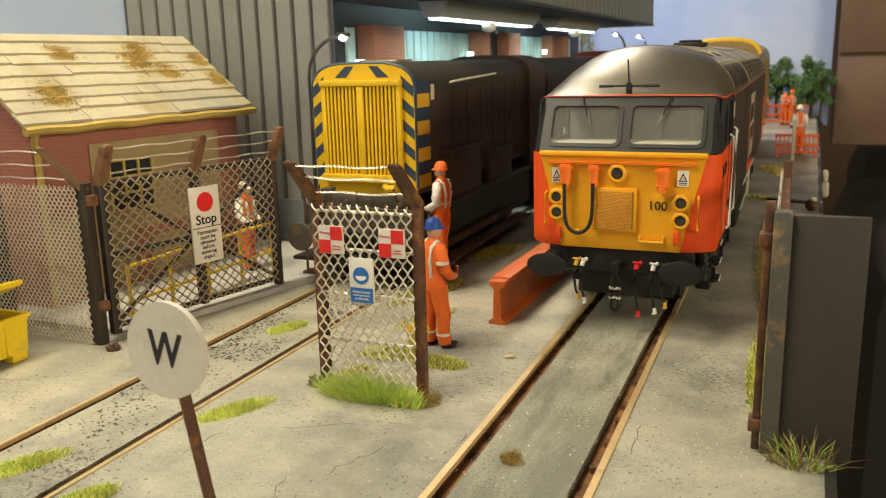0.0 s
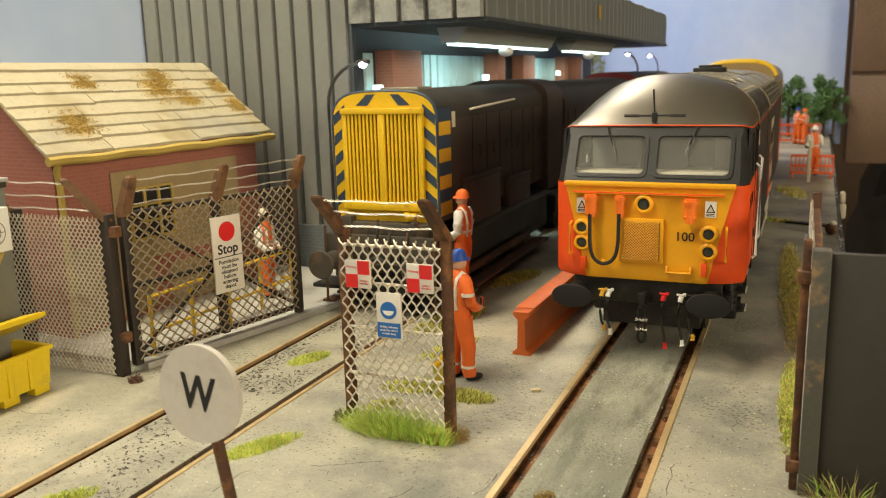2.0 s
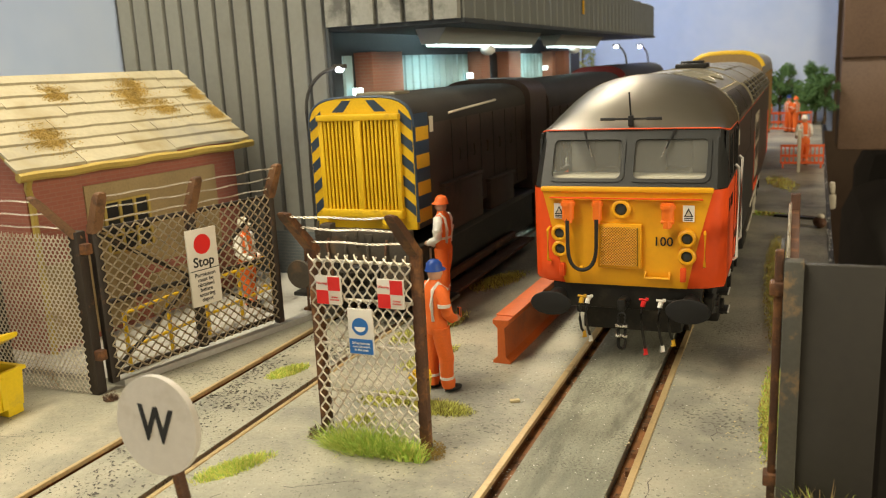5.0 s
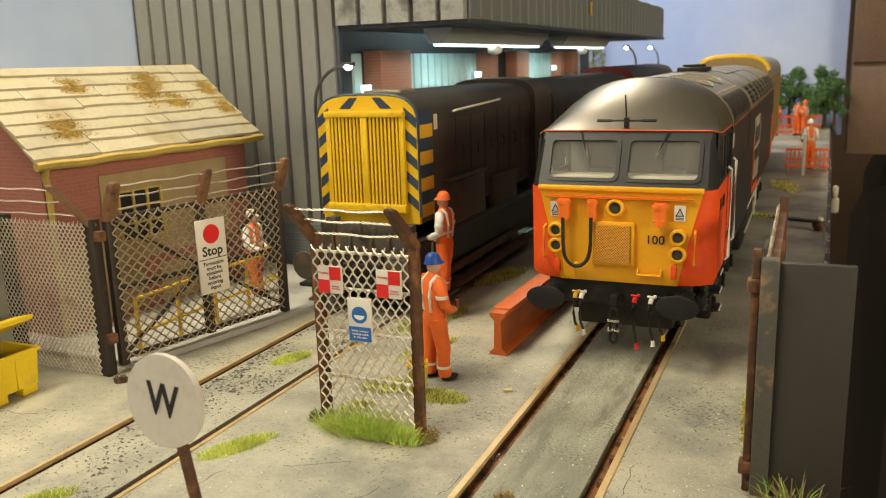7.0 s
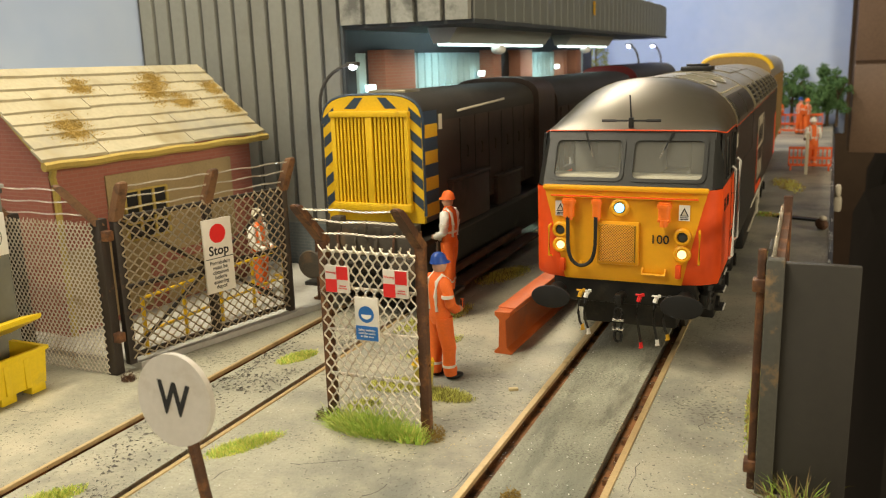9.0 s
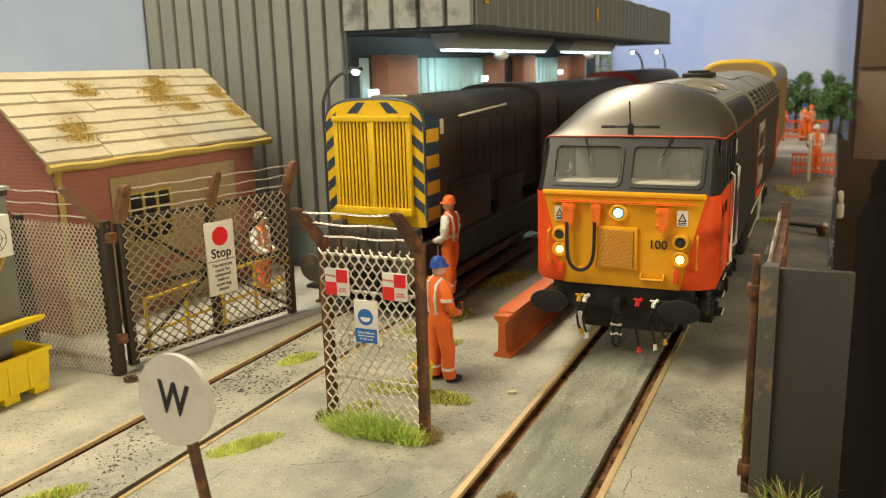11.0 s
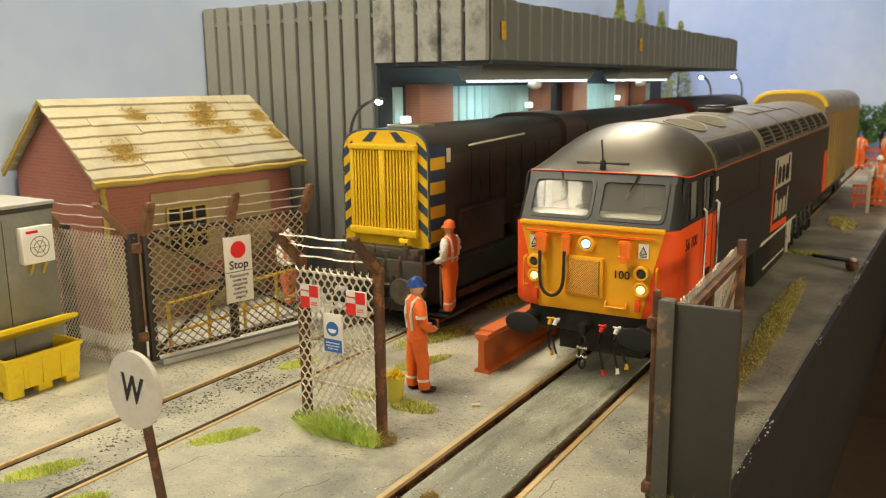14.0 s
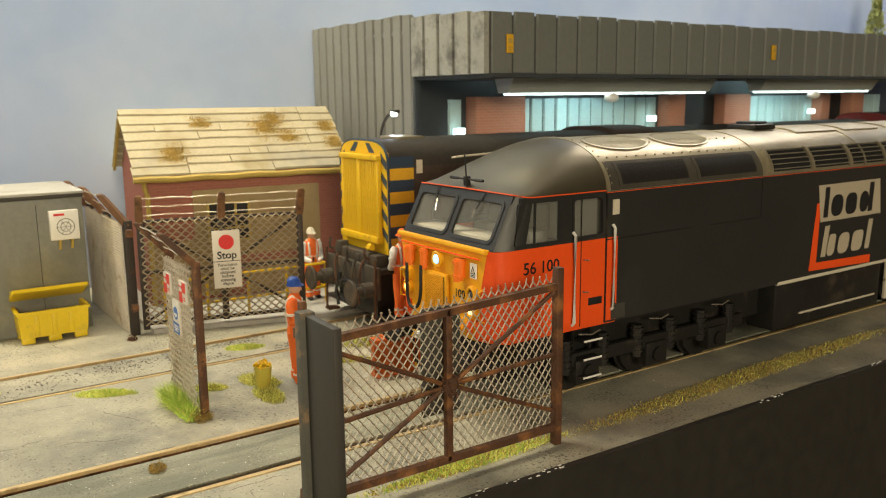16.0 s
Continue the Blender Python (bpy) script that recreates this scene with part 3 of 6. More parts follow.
def hut():
    h = thing("brick_hut", -194.8, 150, 0, -5.2, "small red brick lamp hut with cream slate roof and ochre moss", "hut")
    W, Ly = 25, 77.4           # half depth, length
    hx, ze, zr = 23, 47.8, 70
    bm = bmesh.new()
    prism(bm, [(-hx, 0), (hx, 0), (hx, ze + 1.5), (0, zr - 1.5), (-hx, ze + 1.5)], "y", 1.5, Ly - 1.5)
    part("wall", bm, M_BRICK, h)
    rows = 8
    for side in (1, -1):
        for k in range(rows):
            a, b = k / rows, (k + 1.12) / rows
            xa, za = side * (W + 2) * (1 - a), lerp(ze - 0.6, zr, a)
            xb, zb = side * (W + 2) * (1 - min(b, 1)), lerp(ze - 0.6, zr, min(b, 1))
            cuts = [-2.0, Ly + 2.0]
            if side > 0:
                cuts = [-2.0 - random.uniform(0, 0.7), *sorted(random.sample([9, 17, 24, 33, 41, 48, 57, 66], 2)), Ly + 2.0 + random.uniform(-0.5, 0.5)]
            for c0, c1 in zip(cuts, cuts[1:]):
                bm = bmesh.new()
                lo_row = []
                j = random.uniform(-0.35, 0.35)
                m = max(2, int((c1 - c0) / 4))
                for i in range(m + 1):
                    y = lerp(c0 + 0.12, c1 - 0.12, i / m)
                    rag = side * (j + random.uniform(-0.16, 0.16))
                    lift = 0.75 + 0.25 * abs(j) + random.uniform(0, 0.12)
                    lo_row.append([bm.verts.new(p) for p in ((xa + rag, y, za + lift - 0.8 * side * rag), (xa + rag, y, za + lift + 0.75 - 0.8 * side * rag), (xb, y, zb + 0.9), (xb, y, zb + 0.15))])
                skin(bm, lo_row)
                part("slate_strip", bm, M_SLATE, h, smooth=None)
    bm = bmesh.new()
    tube(bm, [(W + 2.2, -2.4 + 3.92 * k, ze - 0.9 + 0.16 * math.sin(k * 1.3)) for k in range(22)], 1.15, 7)
    part("gutter", bm, M_OCHRE, h)
    bm = bmesh.new()
    tube(bm, [(26.5, 1, 47), (24.5, 1.5, 44), (23.8, 2.5, 41), (23.8, 2.5, 1)], 0.9, 7)
    part("downpipe", bm, M_OCHRE, h)
    for y0 in (-1.6, Ly + 0.6):
        for side in (1, -1):
            bm = bmesh.new()
            slab(bm, [(side * 26.6, y0, ze - 1.2), (side * 26.6, y0 + 1, ze - 1.2), (0, y0 + 1, zr - 0.6), (0, y0, zr - 0.6)], (0, 0, 1.5))
            part("bargeboard", bm, M_OCHRE, h)
    # window wall: plaster surround, two small-paned windows, door
    bm = bmesh.new()
    box(bm, hx, 18, 17, hx + 0.6, 66, 42, 0.15)
    part("window_surround", bm, M_SAND, h)
    for y0, z0 in ((23, 23),):
        bm = bmesh.new()
        box(bm, hx + 0.5, y0, z0, hx + 1.0, y0 + 15, z0 + 14)
        wdw = part("window", bm, M_BLACK, h, "small-paned window with ochre glazing bars")
        for k in range(4):
            bm = bmesh.new()
            box(bm, hx + 0.9, y0 + k * 5 - 0.4, z0, hx + 1.5, y0 + k * 5 + 0.4, z0 + 14)
            part("glazing_bar", bm, M_OCHRE, wdw)
        for k in range(4):
            bm = bmesh.new()
            box(bm, hx + 0.9, y0, z0 + k * 4.6 - 0.3, hx + 1.45, y0 + 15, z0 + k * 4.6 + 0.3)
            part("glazing_bar", bm, M_OCHRE, wdw)
    for y0, z0, y1, z1 in ((2, 3, 30, 24), (36, 2, 62, 14)):
        bm = bmesh.new()
        box(bm, hx + 0.02, y0, z0, hx + 0.3, y1, z1)
        part("plaster_patch", bm, M_SAND, h, "crumbled sandy plaster patch")
    for cx, cz, r in ((0.72, 13, 7.0), (0.36, 50, 7.5), (0.50, 58, 5.5), (0.26, 26, 4.6), (0.62, 76, 5.2), (0.36, 75, 4.8), (0.22, 54, 5.0)):
        bm = bmesh.new()
        for k in range(int(560 * r)):
            a, q = random.uniform(0, 6.28), abs(random.gauss(0, 0.36)) * r
            y, s = cz + q * 1.3 * math.cos(a) + random.gauss(0, 0.5), cx + q * math.sin(a) / 30
            x, z = lerp(0, W + 2, s), lerp(zr, ze - 0.6, s)
            e = random.uniform(0.12, 0.36)
            if -1 < y < Ly + 1 and 0 < s < 1:
                v = [bm.verts.new((x + random.uniform(-e, e), y + random.uniform(-e, e), z + 1.2 + random.uniform(0, 0.45))) for _ in range(4)]
                for t in ((0, 1, 2), (0, 1, 3), (1, 2, 3), (0, 2, 3)):
                    bm.faces.new([v[i] for i in t])
        tagged(part("moss_patch", bm, M_MOSS, h, "dry ochre moss on the slates", smooth=None), kind="stuff")
    return h


def mesh_panel(w, h, cw, ch, r, points=0.9):
    """Chain-link mesh in the xz plane, from the origin: upright zigzag wires hooked into one another."""
    bm = bmesh.new()
    rows = max(2, round(2 * h / ch))
    step = h / rows
    for k in range(int(2 * w / cw)):
        pts = []
        for j in range(rows + 1):
            far = (j + k) % 2
            x = min(w, max(0.0, (k + far) * cw / 2 + (0.02 if far else -0.02) * cw))
            y = r * 0.9 * (1 if far else -1)
            pts += [(x, y, max(0.0, (j - 0.08) * step)), (x, y, min(h, (j + 0.08) * step) + 0.001)]
        if points:
            x, y, z = pts[-1]
            pts.append((x + cw * 0.1 * (1 if (rows + k) % 2 else -1), y, z + points * (0.5 + 0.3 * math.sin(k * 2.7))))
        tube(bm, pts, r, 4)
    return bm


def barbed(bm, a, b, r=0.12):
    """Two twisted strands that sag a little."""
    a, b = Vector(a), Vector(b)
    n = max(10, int((b - a).length / 0.55))
    for ph in (0, math.pi):
        pts = []
        for k in range(n + 1):
            w = 1.5 * k + ph
            sag = 0.15 * math.sin(math.pi * k / n) + 0.12 * math.sin(k * 0.31 + a.z)
            pts.append(a.lerp(b, k / n) + Vector((0, 0.17 * math.cos(w), 0.17 * math.sin(w) - sag)))
        tube(bm, pts, r * 0.62, 4)
    return bm


def arm(bm, x, y, z, dx, dy, dz, t=1.15):
    """The cranked top of a post, narrowed and rounded at its tip."""
    d = Vector((dx, dy, dz))
    flat_d = Vector((dx, dy, 0)).normalized()
    side = Vector((-flat_d.y, flat_d.x, 0)) * t
    p = Vector((x, y, z))
    rings = []
    for f, q in ((0.0, 1.0), (0.12, 1.04), (0.86, 0.95), (0.96, 0.8), (1.0, 0.45)):
        c = p + d * f
        rings.append([bm.verts.new(c + side * u * q + flat_d * t * v * q) for u, v in ((-1, -1), (1, -1), (1, 1), (-1, 1))])
    return skin(bm, rings)


def foot_gate():
    g = thing("wire_foot_gate", -70, 131, 0, 0, "rusty foot gate panel of diamond wire mesh with barbed top", "gate")
    for x in (-10.2, 10.2):
        bm = bmesh.new()
        box(bm, x - 0.95, -0.85, 0, x + 0.95, 0.85, 37.5, 0.2)
        p = part("post", bm, M_RUSTY_POST, g)
        bm = bmesh.new()
        arm(bm, x, 0, 36.6, -0.8, -7.5, 8.2, 1.0)
        part("cranked_arm", bm, M_RUSTY_POST, p)
        bm = bmesh.new()
        for z in (6, 14, 22, 30):
            ball(bm, (x + 0.95, 0, z), 0.25, n=6)
        part("rivet", bm, M_RUST, p)
    bm = mesh_panel(20.6, 34.6, 1.88, 2.85, 0.18)
    bmesh.ops.translate(bm, vec=(-10.2, -1.5, 1.2), verts=bm.verts)
    part("wire_mesh", bm, M_WIRE, g, "silver diamond wire mesh")
    for z in (10.5, 19.5, 28.0, 35.0):
        bm = bmesh.new()
        tube(bm, [(-9.6, -1.0, z), (9.6, -1.0, z)], 0.3, 6)
        part("cross_wire", bm, M_WIRE, g)
    for k, (y, z) in enumerate(((-1.5, 38.6), (-4.2, 41.5), (-6.6, 44.0))):
        bm = bmesh.new()
        barbed(bm, (-10.4 - 0.4 * k, y, z), (10.0 - 0.4 * k, y, z), 0.12)
        part("barbed_wire", bm, M_WIRE, g)
    for x0 in (-8.9, 3.4):
        sg = thing("warning_sign", -70 + x0, 129.1, 27.2, 0, "small white and red chequered warning sign on the mesh", "sign", "warning signs")
        bm = bmesh.new()
        box(bm, 0, -0.3, 0, 5.0, 0.3, 5.2, 0.08)
        part("plate", bm, M_SIGN, sg)
        for a, b in ((0.08, 0.08), (2.5, 2.6)):
            bm = bmesh.new()
            box(bm, a, -0.36, b, a + 2.42, -0.305, b + 2.52)
            part("red_square", bm, M_RED, sg)
        lettering("lettering", "Warning", 0.62, at(1.25, -0.33, 3.9, 90), M_RED, sg)
        lettering("lettering", "Limited\nclearance", 0.48, at(3.72, -0.33, 1.2, 90), M_RED, sg)
    sg = thing("helmet_sign", -72.9, 129.1, 18.3, 0, "white and blue safety helmet notice on the mesh", "sign")
    bm = bmesh.new()
    box(bm, 0, -0.3, 0, 4.9, 0.3, 8.4, 0.1)
    part("plate", bm, M_SIGN, sg)
    bm = bmesh.new()
    box(bm, 0.12, -0.36, 0.12, 4.78, -0.305, 2.9)
    part("blue_panel", bm, M_BLUE, sg)
    bm = bmesh.new()
    tube(bm, [(2.45, -0.305, 5.2), (2.45, -0.37, 5.2)], 1.62, 24)
    d = part("blue_disc", bm, M_BLUE, sg)
    bm = bmesh.new()
    prism(bm, [(2.45 + 1.1 * math.cos(a), 5.15 + 0.9 * math.sin(a)) for a in [math.pi + math.pi * k / 10 for k in range(11)]], "y", -0.375, -0.40)
    part("helmet_mark", bm, M_WHITE, d)
    lettering("lettering", "Safety helmets\nmust be worn\nin this area", 0.62, at(2.45, -0.38, 1.5, 90), M_WHITE, sg)
    return g


def yard_gate():
    """The left leaf, swung open along the track."""
    g = thing("wire_yard_gate", -140.8, 139.3, 1.0, 76.5, "open dark framed yard gate with diamond mesh and barbed wire", "gate")
    Lg = 50.5
    for k, x in enumerate((0, 25, Lg)):
        bm = bmesh.new()
        box(bm, x - 1.0, -1.0, 0.6 if k != 1 else 1.5, x + 1.0, 1.0, 37 if k != 1 else 36, 0.2)
        p = part("post", bm, M_DARK_POST, g)
        bm = bmesh.new()
        arm(bm, x, 0, 35.0, 0.2, -4.2, 9.2)
        part("cranked_arm", bm, M_ARM, p)
    for z in (2.4, 19.0, 35.4):
        bm = bmesh.new()
        box(bm, 0.9, -0.5, z - 0.55, Lg - 0.9, 0.5, z + 0.55, 0.15)
        part("rail_bar", bm, M_DARK_POST, g)
    for a, b in (((1, 34.5), (24, 19.4)), ((26, 19.4), (49.5, 34.5)), ((1, 3.2), (24, 18.6)), ((26, 18.6), (49.5, 3.2))):
        bm = bmesh.new()
        tube(bm, [(a[0], 0.2, a[1]), (b[0], 0.2, b[1])], 0.5, 6)
        part("brace", bm, M_DARK_POST, g)
    bm = mesh_panel(Lg, 34.0, 2.75, 2.5, 0.23, 0.6)
    bmesh.ops.translate(bm, vec=(0, -1.2, 2.0), verts=bm.verts)
    part("wire_mesh", bm, M_WIRE_DULL, g, "silver diamond wire mesh")
    for k, (y, z) in enumerate(((-1.0, 37.6), (-2.4, 40.4), (-3.8, 43.2))):
        bm = bmesh.new()
        barbed(bm, (0, y, z), (Lg, y, z), 0.12)
        part("barbed_wire", bm, M_WIRE, g)
    sg = thing("stop_sign", -140.8, 139.3, 0, 76.5, "tall white stop sign with a red disc on the gate", "sign")
    bm = bmesh.new()
    box(bm, 21.6, -2.4, 13.4, 30.4, -1.8, 32.4, 0.1)
    part("plate", bm, M_SIGN, sg)
    bm = bmesh.new()
    tube(bm, [(26.0, -2.4, 28.6), (26.0, -2.47, 28.6)], 2.45, 28)
    part("red_disc", bm, M_RED, sg)
    lettering("lettering", "Stop", 3.4, at(26.0, -2.43, 24.2, 90), M_BLACK, sg, bold=0.02)
    for k, word in enumerate(("Permission", "must be", "obtained", "before", "entering", "depot")):
        lettering("lettering", word, 1.4, at(26.0, -2.43, 21.1 - k * 1.25, 90), M_BLACK, sg, bold=0.015)
    bm = bmesh.new()
    box(bm, 21.8, -2.45, 22.2, 30.2, -2.41, 22.4)
    part("rule", bm, M_BLACK, sg)
    return g


def side_fence():
    f = thing("wire_fence", -142.4, 136, 0, 180, "dark post and diamond mesh fence with barbed wire", "fence")
    for k, x in enumerate((0, 28, 54)):
        bm = bmesh.new()
        box(bm, x - 1.3, -1.3, 0, x + 1.3, 1.3, 37, 0.2)
        p = part("post", bm, M_DARK_POST, f)
        bm = bmesh.new()
        arm(bm, x, 0, 35.5, 4.4, 6.6, 10.0)
        part("cranked_arm", bm, M_ARM, p)
    bm = mesh_panel(54, 35.5, 1.3, 1.75, 0.145)
    bmesh.ops.translate(bm, vec=(0.6, 1.6, 0.4), verts=bm.verts)
    part("wire_mesh", bm, M_WIRE, f, "silver diamond wire mesh")
    for k, (y, z) in enumerate(((1.4, 38.0), (3.6, 41.2), (5.8, 44.4))):
        bm = bmesh.new()
        barbed(bm, (0.9 + 1.4 * k, y, z), (56, y, z), 0.12)
        part("barbed_wire", bm, M_WIRE, f)
    for z in (8, 32):
        bm = bmesh.new()
        box(bm, -3.2, -1.0, z, 0, 1.0, z + 2.4, 0.3)
        part("hinge", bm, M_RUSTY_POST, f)
    return f


def right_gate():
    """The right leaf, swung open along the front edge, with its grey board."""
    g = thing("brown_yard_gate", 0, 132, 0, 90, "open brown framed yard gate with diagonal braces and mesh", "gate")
    Lg = 56
    bm = bmesh.new()
    box(bm, Lg - 0.9, -0.9, 0, Lg + 0.9, 0.9, 39, 0.2)
    part("end_post", bm, M_RUSTY_POST, g)
    bm = bmesh.new()
    box(bm, -0.4, -0.9, 2.6, 1.2, 0.9, 33.4, 0.2)
    part("hinge_stile", bm, M_RUSTY_POST, g)
    bm = bmesh.new()
    box(bm, 27.2, -0.7, 3.6, 28.6, 0.7, 34.4, 0.15)
    part("middle_stile", bm, M_RUSTY_POST, g)
    for z, sag in ((4.0, 0.0), (35.0, 2.4)):
        bm = bmesh.new()
        prism(bm, [(1.2, z - sag - 0.7), (Lg - 0.9, z - 0.7), (Lg - 0.9, z + 0.7), (1.2, z - sag + 0.7)], "y", -0.7, 0.7)
        part("rail_bar", bm, M_RUSTY_POST, g)
    for a, b in (((1.2, 31.6), (26, 20)), ((29.6, 20), (54.6, 34)), ((1.2, 5), (26, 18.6)), ((29.6, 18.6), (54.6, 8)), ((1.2, 17.0), (26, 19)), ((29.6, 19.4), (54.6, 20.4))):
        bm = bmesh.new()
        tube(bm, [(a[0], -0.4, a[1]), (b[0], -0.4, b[1])], 0.48, 6)
        part("brace", bm, M_RUSTY_POST, g)
    bm = bmesh.new()
    tube(bm, [(27.9, -1.0, 19.2), (27.9, 0.5, 19.2)], 1.5, 14)
    for k in range(26):
        a, q = random.uniform(0, 6.28), random.uniform(0.3, 2.3)
        c = Vector((27.9 + q * math.cos(a), -0.9, 19.2 + q * math.sin(a)))
        tube(bm, [c, c + Vector((random.uniform(-1, 1), random.uniform(-0.5, 0.3), random.uniform(-1, 1)))], 0.28, 4)
    part("hub_plate", bm, M_RUST, g, "dark tangled wire hub")
    bm = mesh_panel(Lg - 1, 33, 1.8, 2.45, 0.16, 1.3)
    bmesh.ops.translate(bm, vec=(0.5, 1.0, 3.8), verts=bm.verts)
    for v in bm.verts:
        v.co.z = 3.8 + (v.co.z - 3.8) * (0.925 + 0.075 * v.co.x / Lg)
    part("wire_mesh", bm, M_WIRE, g, "silver diamond wire mesh")
    bm = bmesh.new()
    box(bm, 23.0, 1.5, 13.0, 32.0, 2.2, 34.6, 0.15)
    part("back_plate", bm, M_GREY, g, "grey plate hung on the mesh")
    b = thing("grey_board", 0, 130, 0, 0, "grey painted upright board with worn ochre edges", "board")
    bm = bmesh.new()
    box(bm, 1.0, 0, 0, 11.6, 1.5, 38.0, 0.2)
    part("panel", bm, M_GREY, b)
    bm = bmesh.new()
    box(bm, -1.4, -0.9, 0, 1.2, 1.9, 38.5, 0.25)
    part("post", bm, paint("worn_grey_post", (0.085, 0.082, 0.07), 0.65, var=0.2, size=4, bump=0.2, dirt=(0.40, 0.23, 0.09), dirt_at=0.60, dirt_size=8), b)
    bm = bmesh.new()
    box(bm, -2.7, 0.3, 0, -1.5, 1.7, 39.8, 0.25)
    hp = part("hinge_post", bm, M_RUSTY_POST, b)
    for z in (3.2, 33.2):
        bm = bmesh.new()
        box(bm, -3.3, -0.5, z, -1.3, 2.2, z + 2.0, 0.3)
        part("hinge", bm, M_RUSTY_POST, hp)
    return g


def whistle_board():
    w = thing("whistle_board", -68.6, 81.5, 0, 0, "round white board lettered W on a brown post", "sign")
    bm = bmesh.new()
    tube(bm, [(0, 0, 0), (-3.4, 0, 19.6)], 0.95, 8, sx=1, sy=0.7)
    part("post", bm, M_RUSTY_POST, w)
    n = Vector((-0.04, -0.99, 0.06)).normalized()
    c = Vector((-4.7, -0.9, 25.4))
    bm = bmesh.new()
    tube(bm, [c - n * 0.55, c + n * 0.35], 6.5, 48)
    part("disc", bm, M_DISC, w)
    q = n.to_track_quat("Z", "Y").to_euler()
    m = Matrix.LocRotScale((c + n * 0.4) * MM, q, None) @ pose(0, 0, 0, 0, 0, -3)
    lettering("lettering", "W", 6.4, m @ Matrix.Diagonal((0.82, 1, 1, 1)), M_BLACK, w, bold=0.02)
    return w


def figurine(x, y, z, rz, tall, hat, label, vest=False, rod=False):
    """A plain painted model figure in one mesh, facing -y."""
    bm = bmesh.new()
    s = tall / 26.0
    sleeve = 2 if vest else 0

    def limb(spec, mi, n=10):
        spec = [(Vector(p), r) for p, r in spec]
        rings = []
        for k, (p, r) in enumerate(spec):
            d = spec[min(k + 1, len(spec) - 1)][0] - spec[max(k - 1, 0)][0]
            rings.append(ring(bm, p, d, r, n))
        skin(bm, rings, mi=mi)
    for sx, fwd in ((-1, 0.9), (1, -0.5)):
        limb([((sx * 1.75, -fwd * 1.1, 0.9), 1.25), ((sx * 1.75, -fwd, 2.0), 1.45), ((sx * 1.7, -fwd * 0.8, 3.2), 1.3), ((sx * 1.65, -fwd * 0.9, 6.6), 1.5), ((sx * 1.55, -fwd * 0.3, 9.5), 1.65), ((sx * 1.3, 0, 13.0), 1.8)], 0)
        limb([((sx * 1.72, -fwd * 0.85, 2.7), 1.42), ((sx * 1.72, -fwd * 0.83, 3.2), 1.4)], 5)
        ball(bm, (sx * 1.9, -fwd * 1.1 - 0.9, 0.6), 0.95, 2.0, 0.7, 10, mi=3)
        hand = (sx * 1.4, -3.2, 14.2) if not (rod and sx < 0) else (sx * 2.6, -4.4, 12.8)
        elbow = (sx * 3.6, 0.3 if sx > 0 else -0.3, 16.0)
        limb([((sx * 2.5, 0.1, 21.0), 0.9), ((sx * 3.0, 0.2, 19.8), 1.25), (elbow, 1.1), ((sx * 3.2, -1.5, 14.9), 0.95), (hand, 0.75)], sleeve)
        limb([((sx * 3.35, 0.2, 18.0), 1.26), ((sx * 3.4, 0.2, 17.4), 1.24)], 5)
        ball(bm, (hand[0], hand[1] - 0.4, hand[2]), 0.75, 0.8, 0.7, 8, mi=1)
        limb([((sx * 1.3, 1.55, 14.5), 0.36), ((sx * 1.45, 1.82, 17.6), 0.42), ((sx * 1.55, 1.45, 20.5), 0.4), ((sx * 1.55, 0.2, 21.7), 0.36), ((sx * 1.5, -1.35, 20.4), 0.4), ((sx * 1.4, -1.7, 17.0), 0.4), ((sx * 1.3, -1.5, 14.5), 0.36)], 5, 6)
    rings = []
    for zz, a, b, o in ((11.6, 2.5, 1.65, 0), (13.0, 2.85, 1.9, 0.1), (14.6, 2.65, 1.75, 0), (17.2, 2.9, 1.9, 0.1), (19.4, 3.05, 1.85, 0.1), (20.8, 2.7, 1.55, 0.05), (21.6, 1.6, 1.2, 0), (22.2, 1.0, 1.0, -0.1)):
        rings.append(ring(bm, (0, o, zz), (0, 0, 1), 1, 16, a, b))
    skin(bm, rings)
    if vest:
        skin(bm, [ring(bm, (0, 0, zz), (0, 0, 1), 1, 16, a, b) for zz, a, b in ((15.4, 2.78, 1.86), (16.0, 2.82, 1.9))], mi=5)
    ball(bm, (0, -0.15, 23.3), 1.25, 1.45, 1.65, 12, mi=1)
    ball(bm, (0, -1.55, 23.1), 0.3, 0.35, 0.45, 6, mi=1)
    skin(bm, [ring(bm, (0, o, zz), (0, 0, 1), 1, 16, a, b) for zz, a, b, o in ((23.9, 1.75, 2.2, -0.35), (24.15, 1.65, 2.0, -0.25), (24.4, 1.5, 1.7, -0.05), (25.3, 1.3, 1.5, 0), (25.9, 0.8, 0.95, 0), (26.1, 0.3, 0.3, 0))], mi=4)
    if rod:
        tube(bm, [(-2.6, -4.9, 0.3), (-2.6, -4.9, 14.5)], 0.28, 6, mi=5)
    else:
        box(bm, -1.9, -4.6, 14.2, -1.0, -4.1, 16.2, 0.12, mi=3)
    bmesh.ops.scale(bm, vec=(s, s, s), verts=bm.verts)
    ob = part("figurine", bm, [M_SUIT, M_SKIN, M_WHITE, M_BLACK, hat, M_SIGN], smooth=50)
    ob.matrix_world = at(x, y, z, 0, 0, rz)
    return tagged(ob, label, "figurine", "model figures")


shed(), hut(), foot_gate(), yard_gate(), side_fence(), right_gate(), whistle_board()
figurine(-69.0, 159, 0, 145, 28.8, M_HAT, "small painted figure in orange overalls and blue helmet")
figurine(-85.0, 202, 7.4, 268, 27.8, M_SUIT, "small painted figure in orange overalls with a rod by the shunter", True, True)


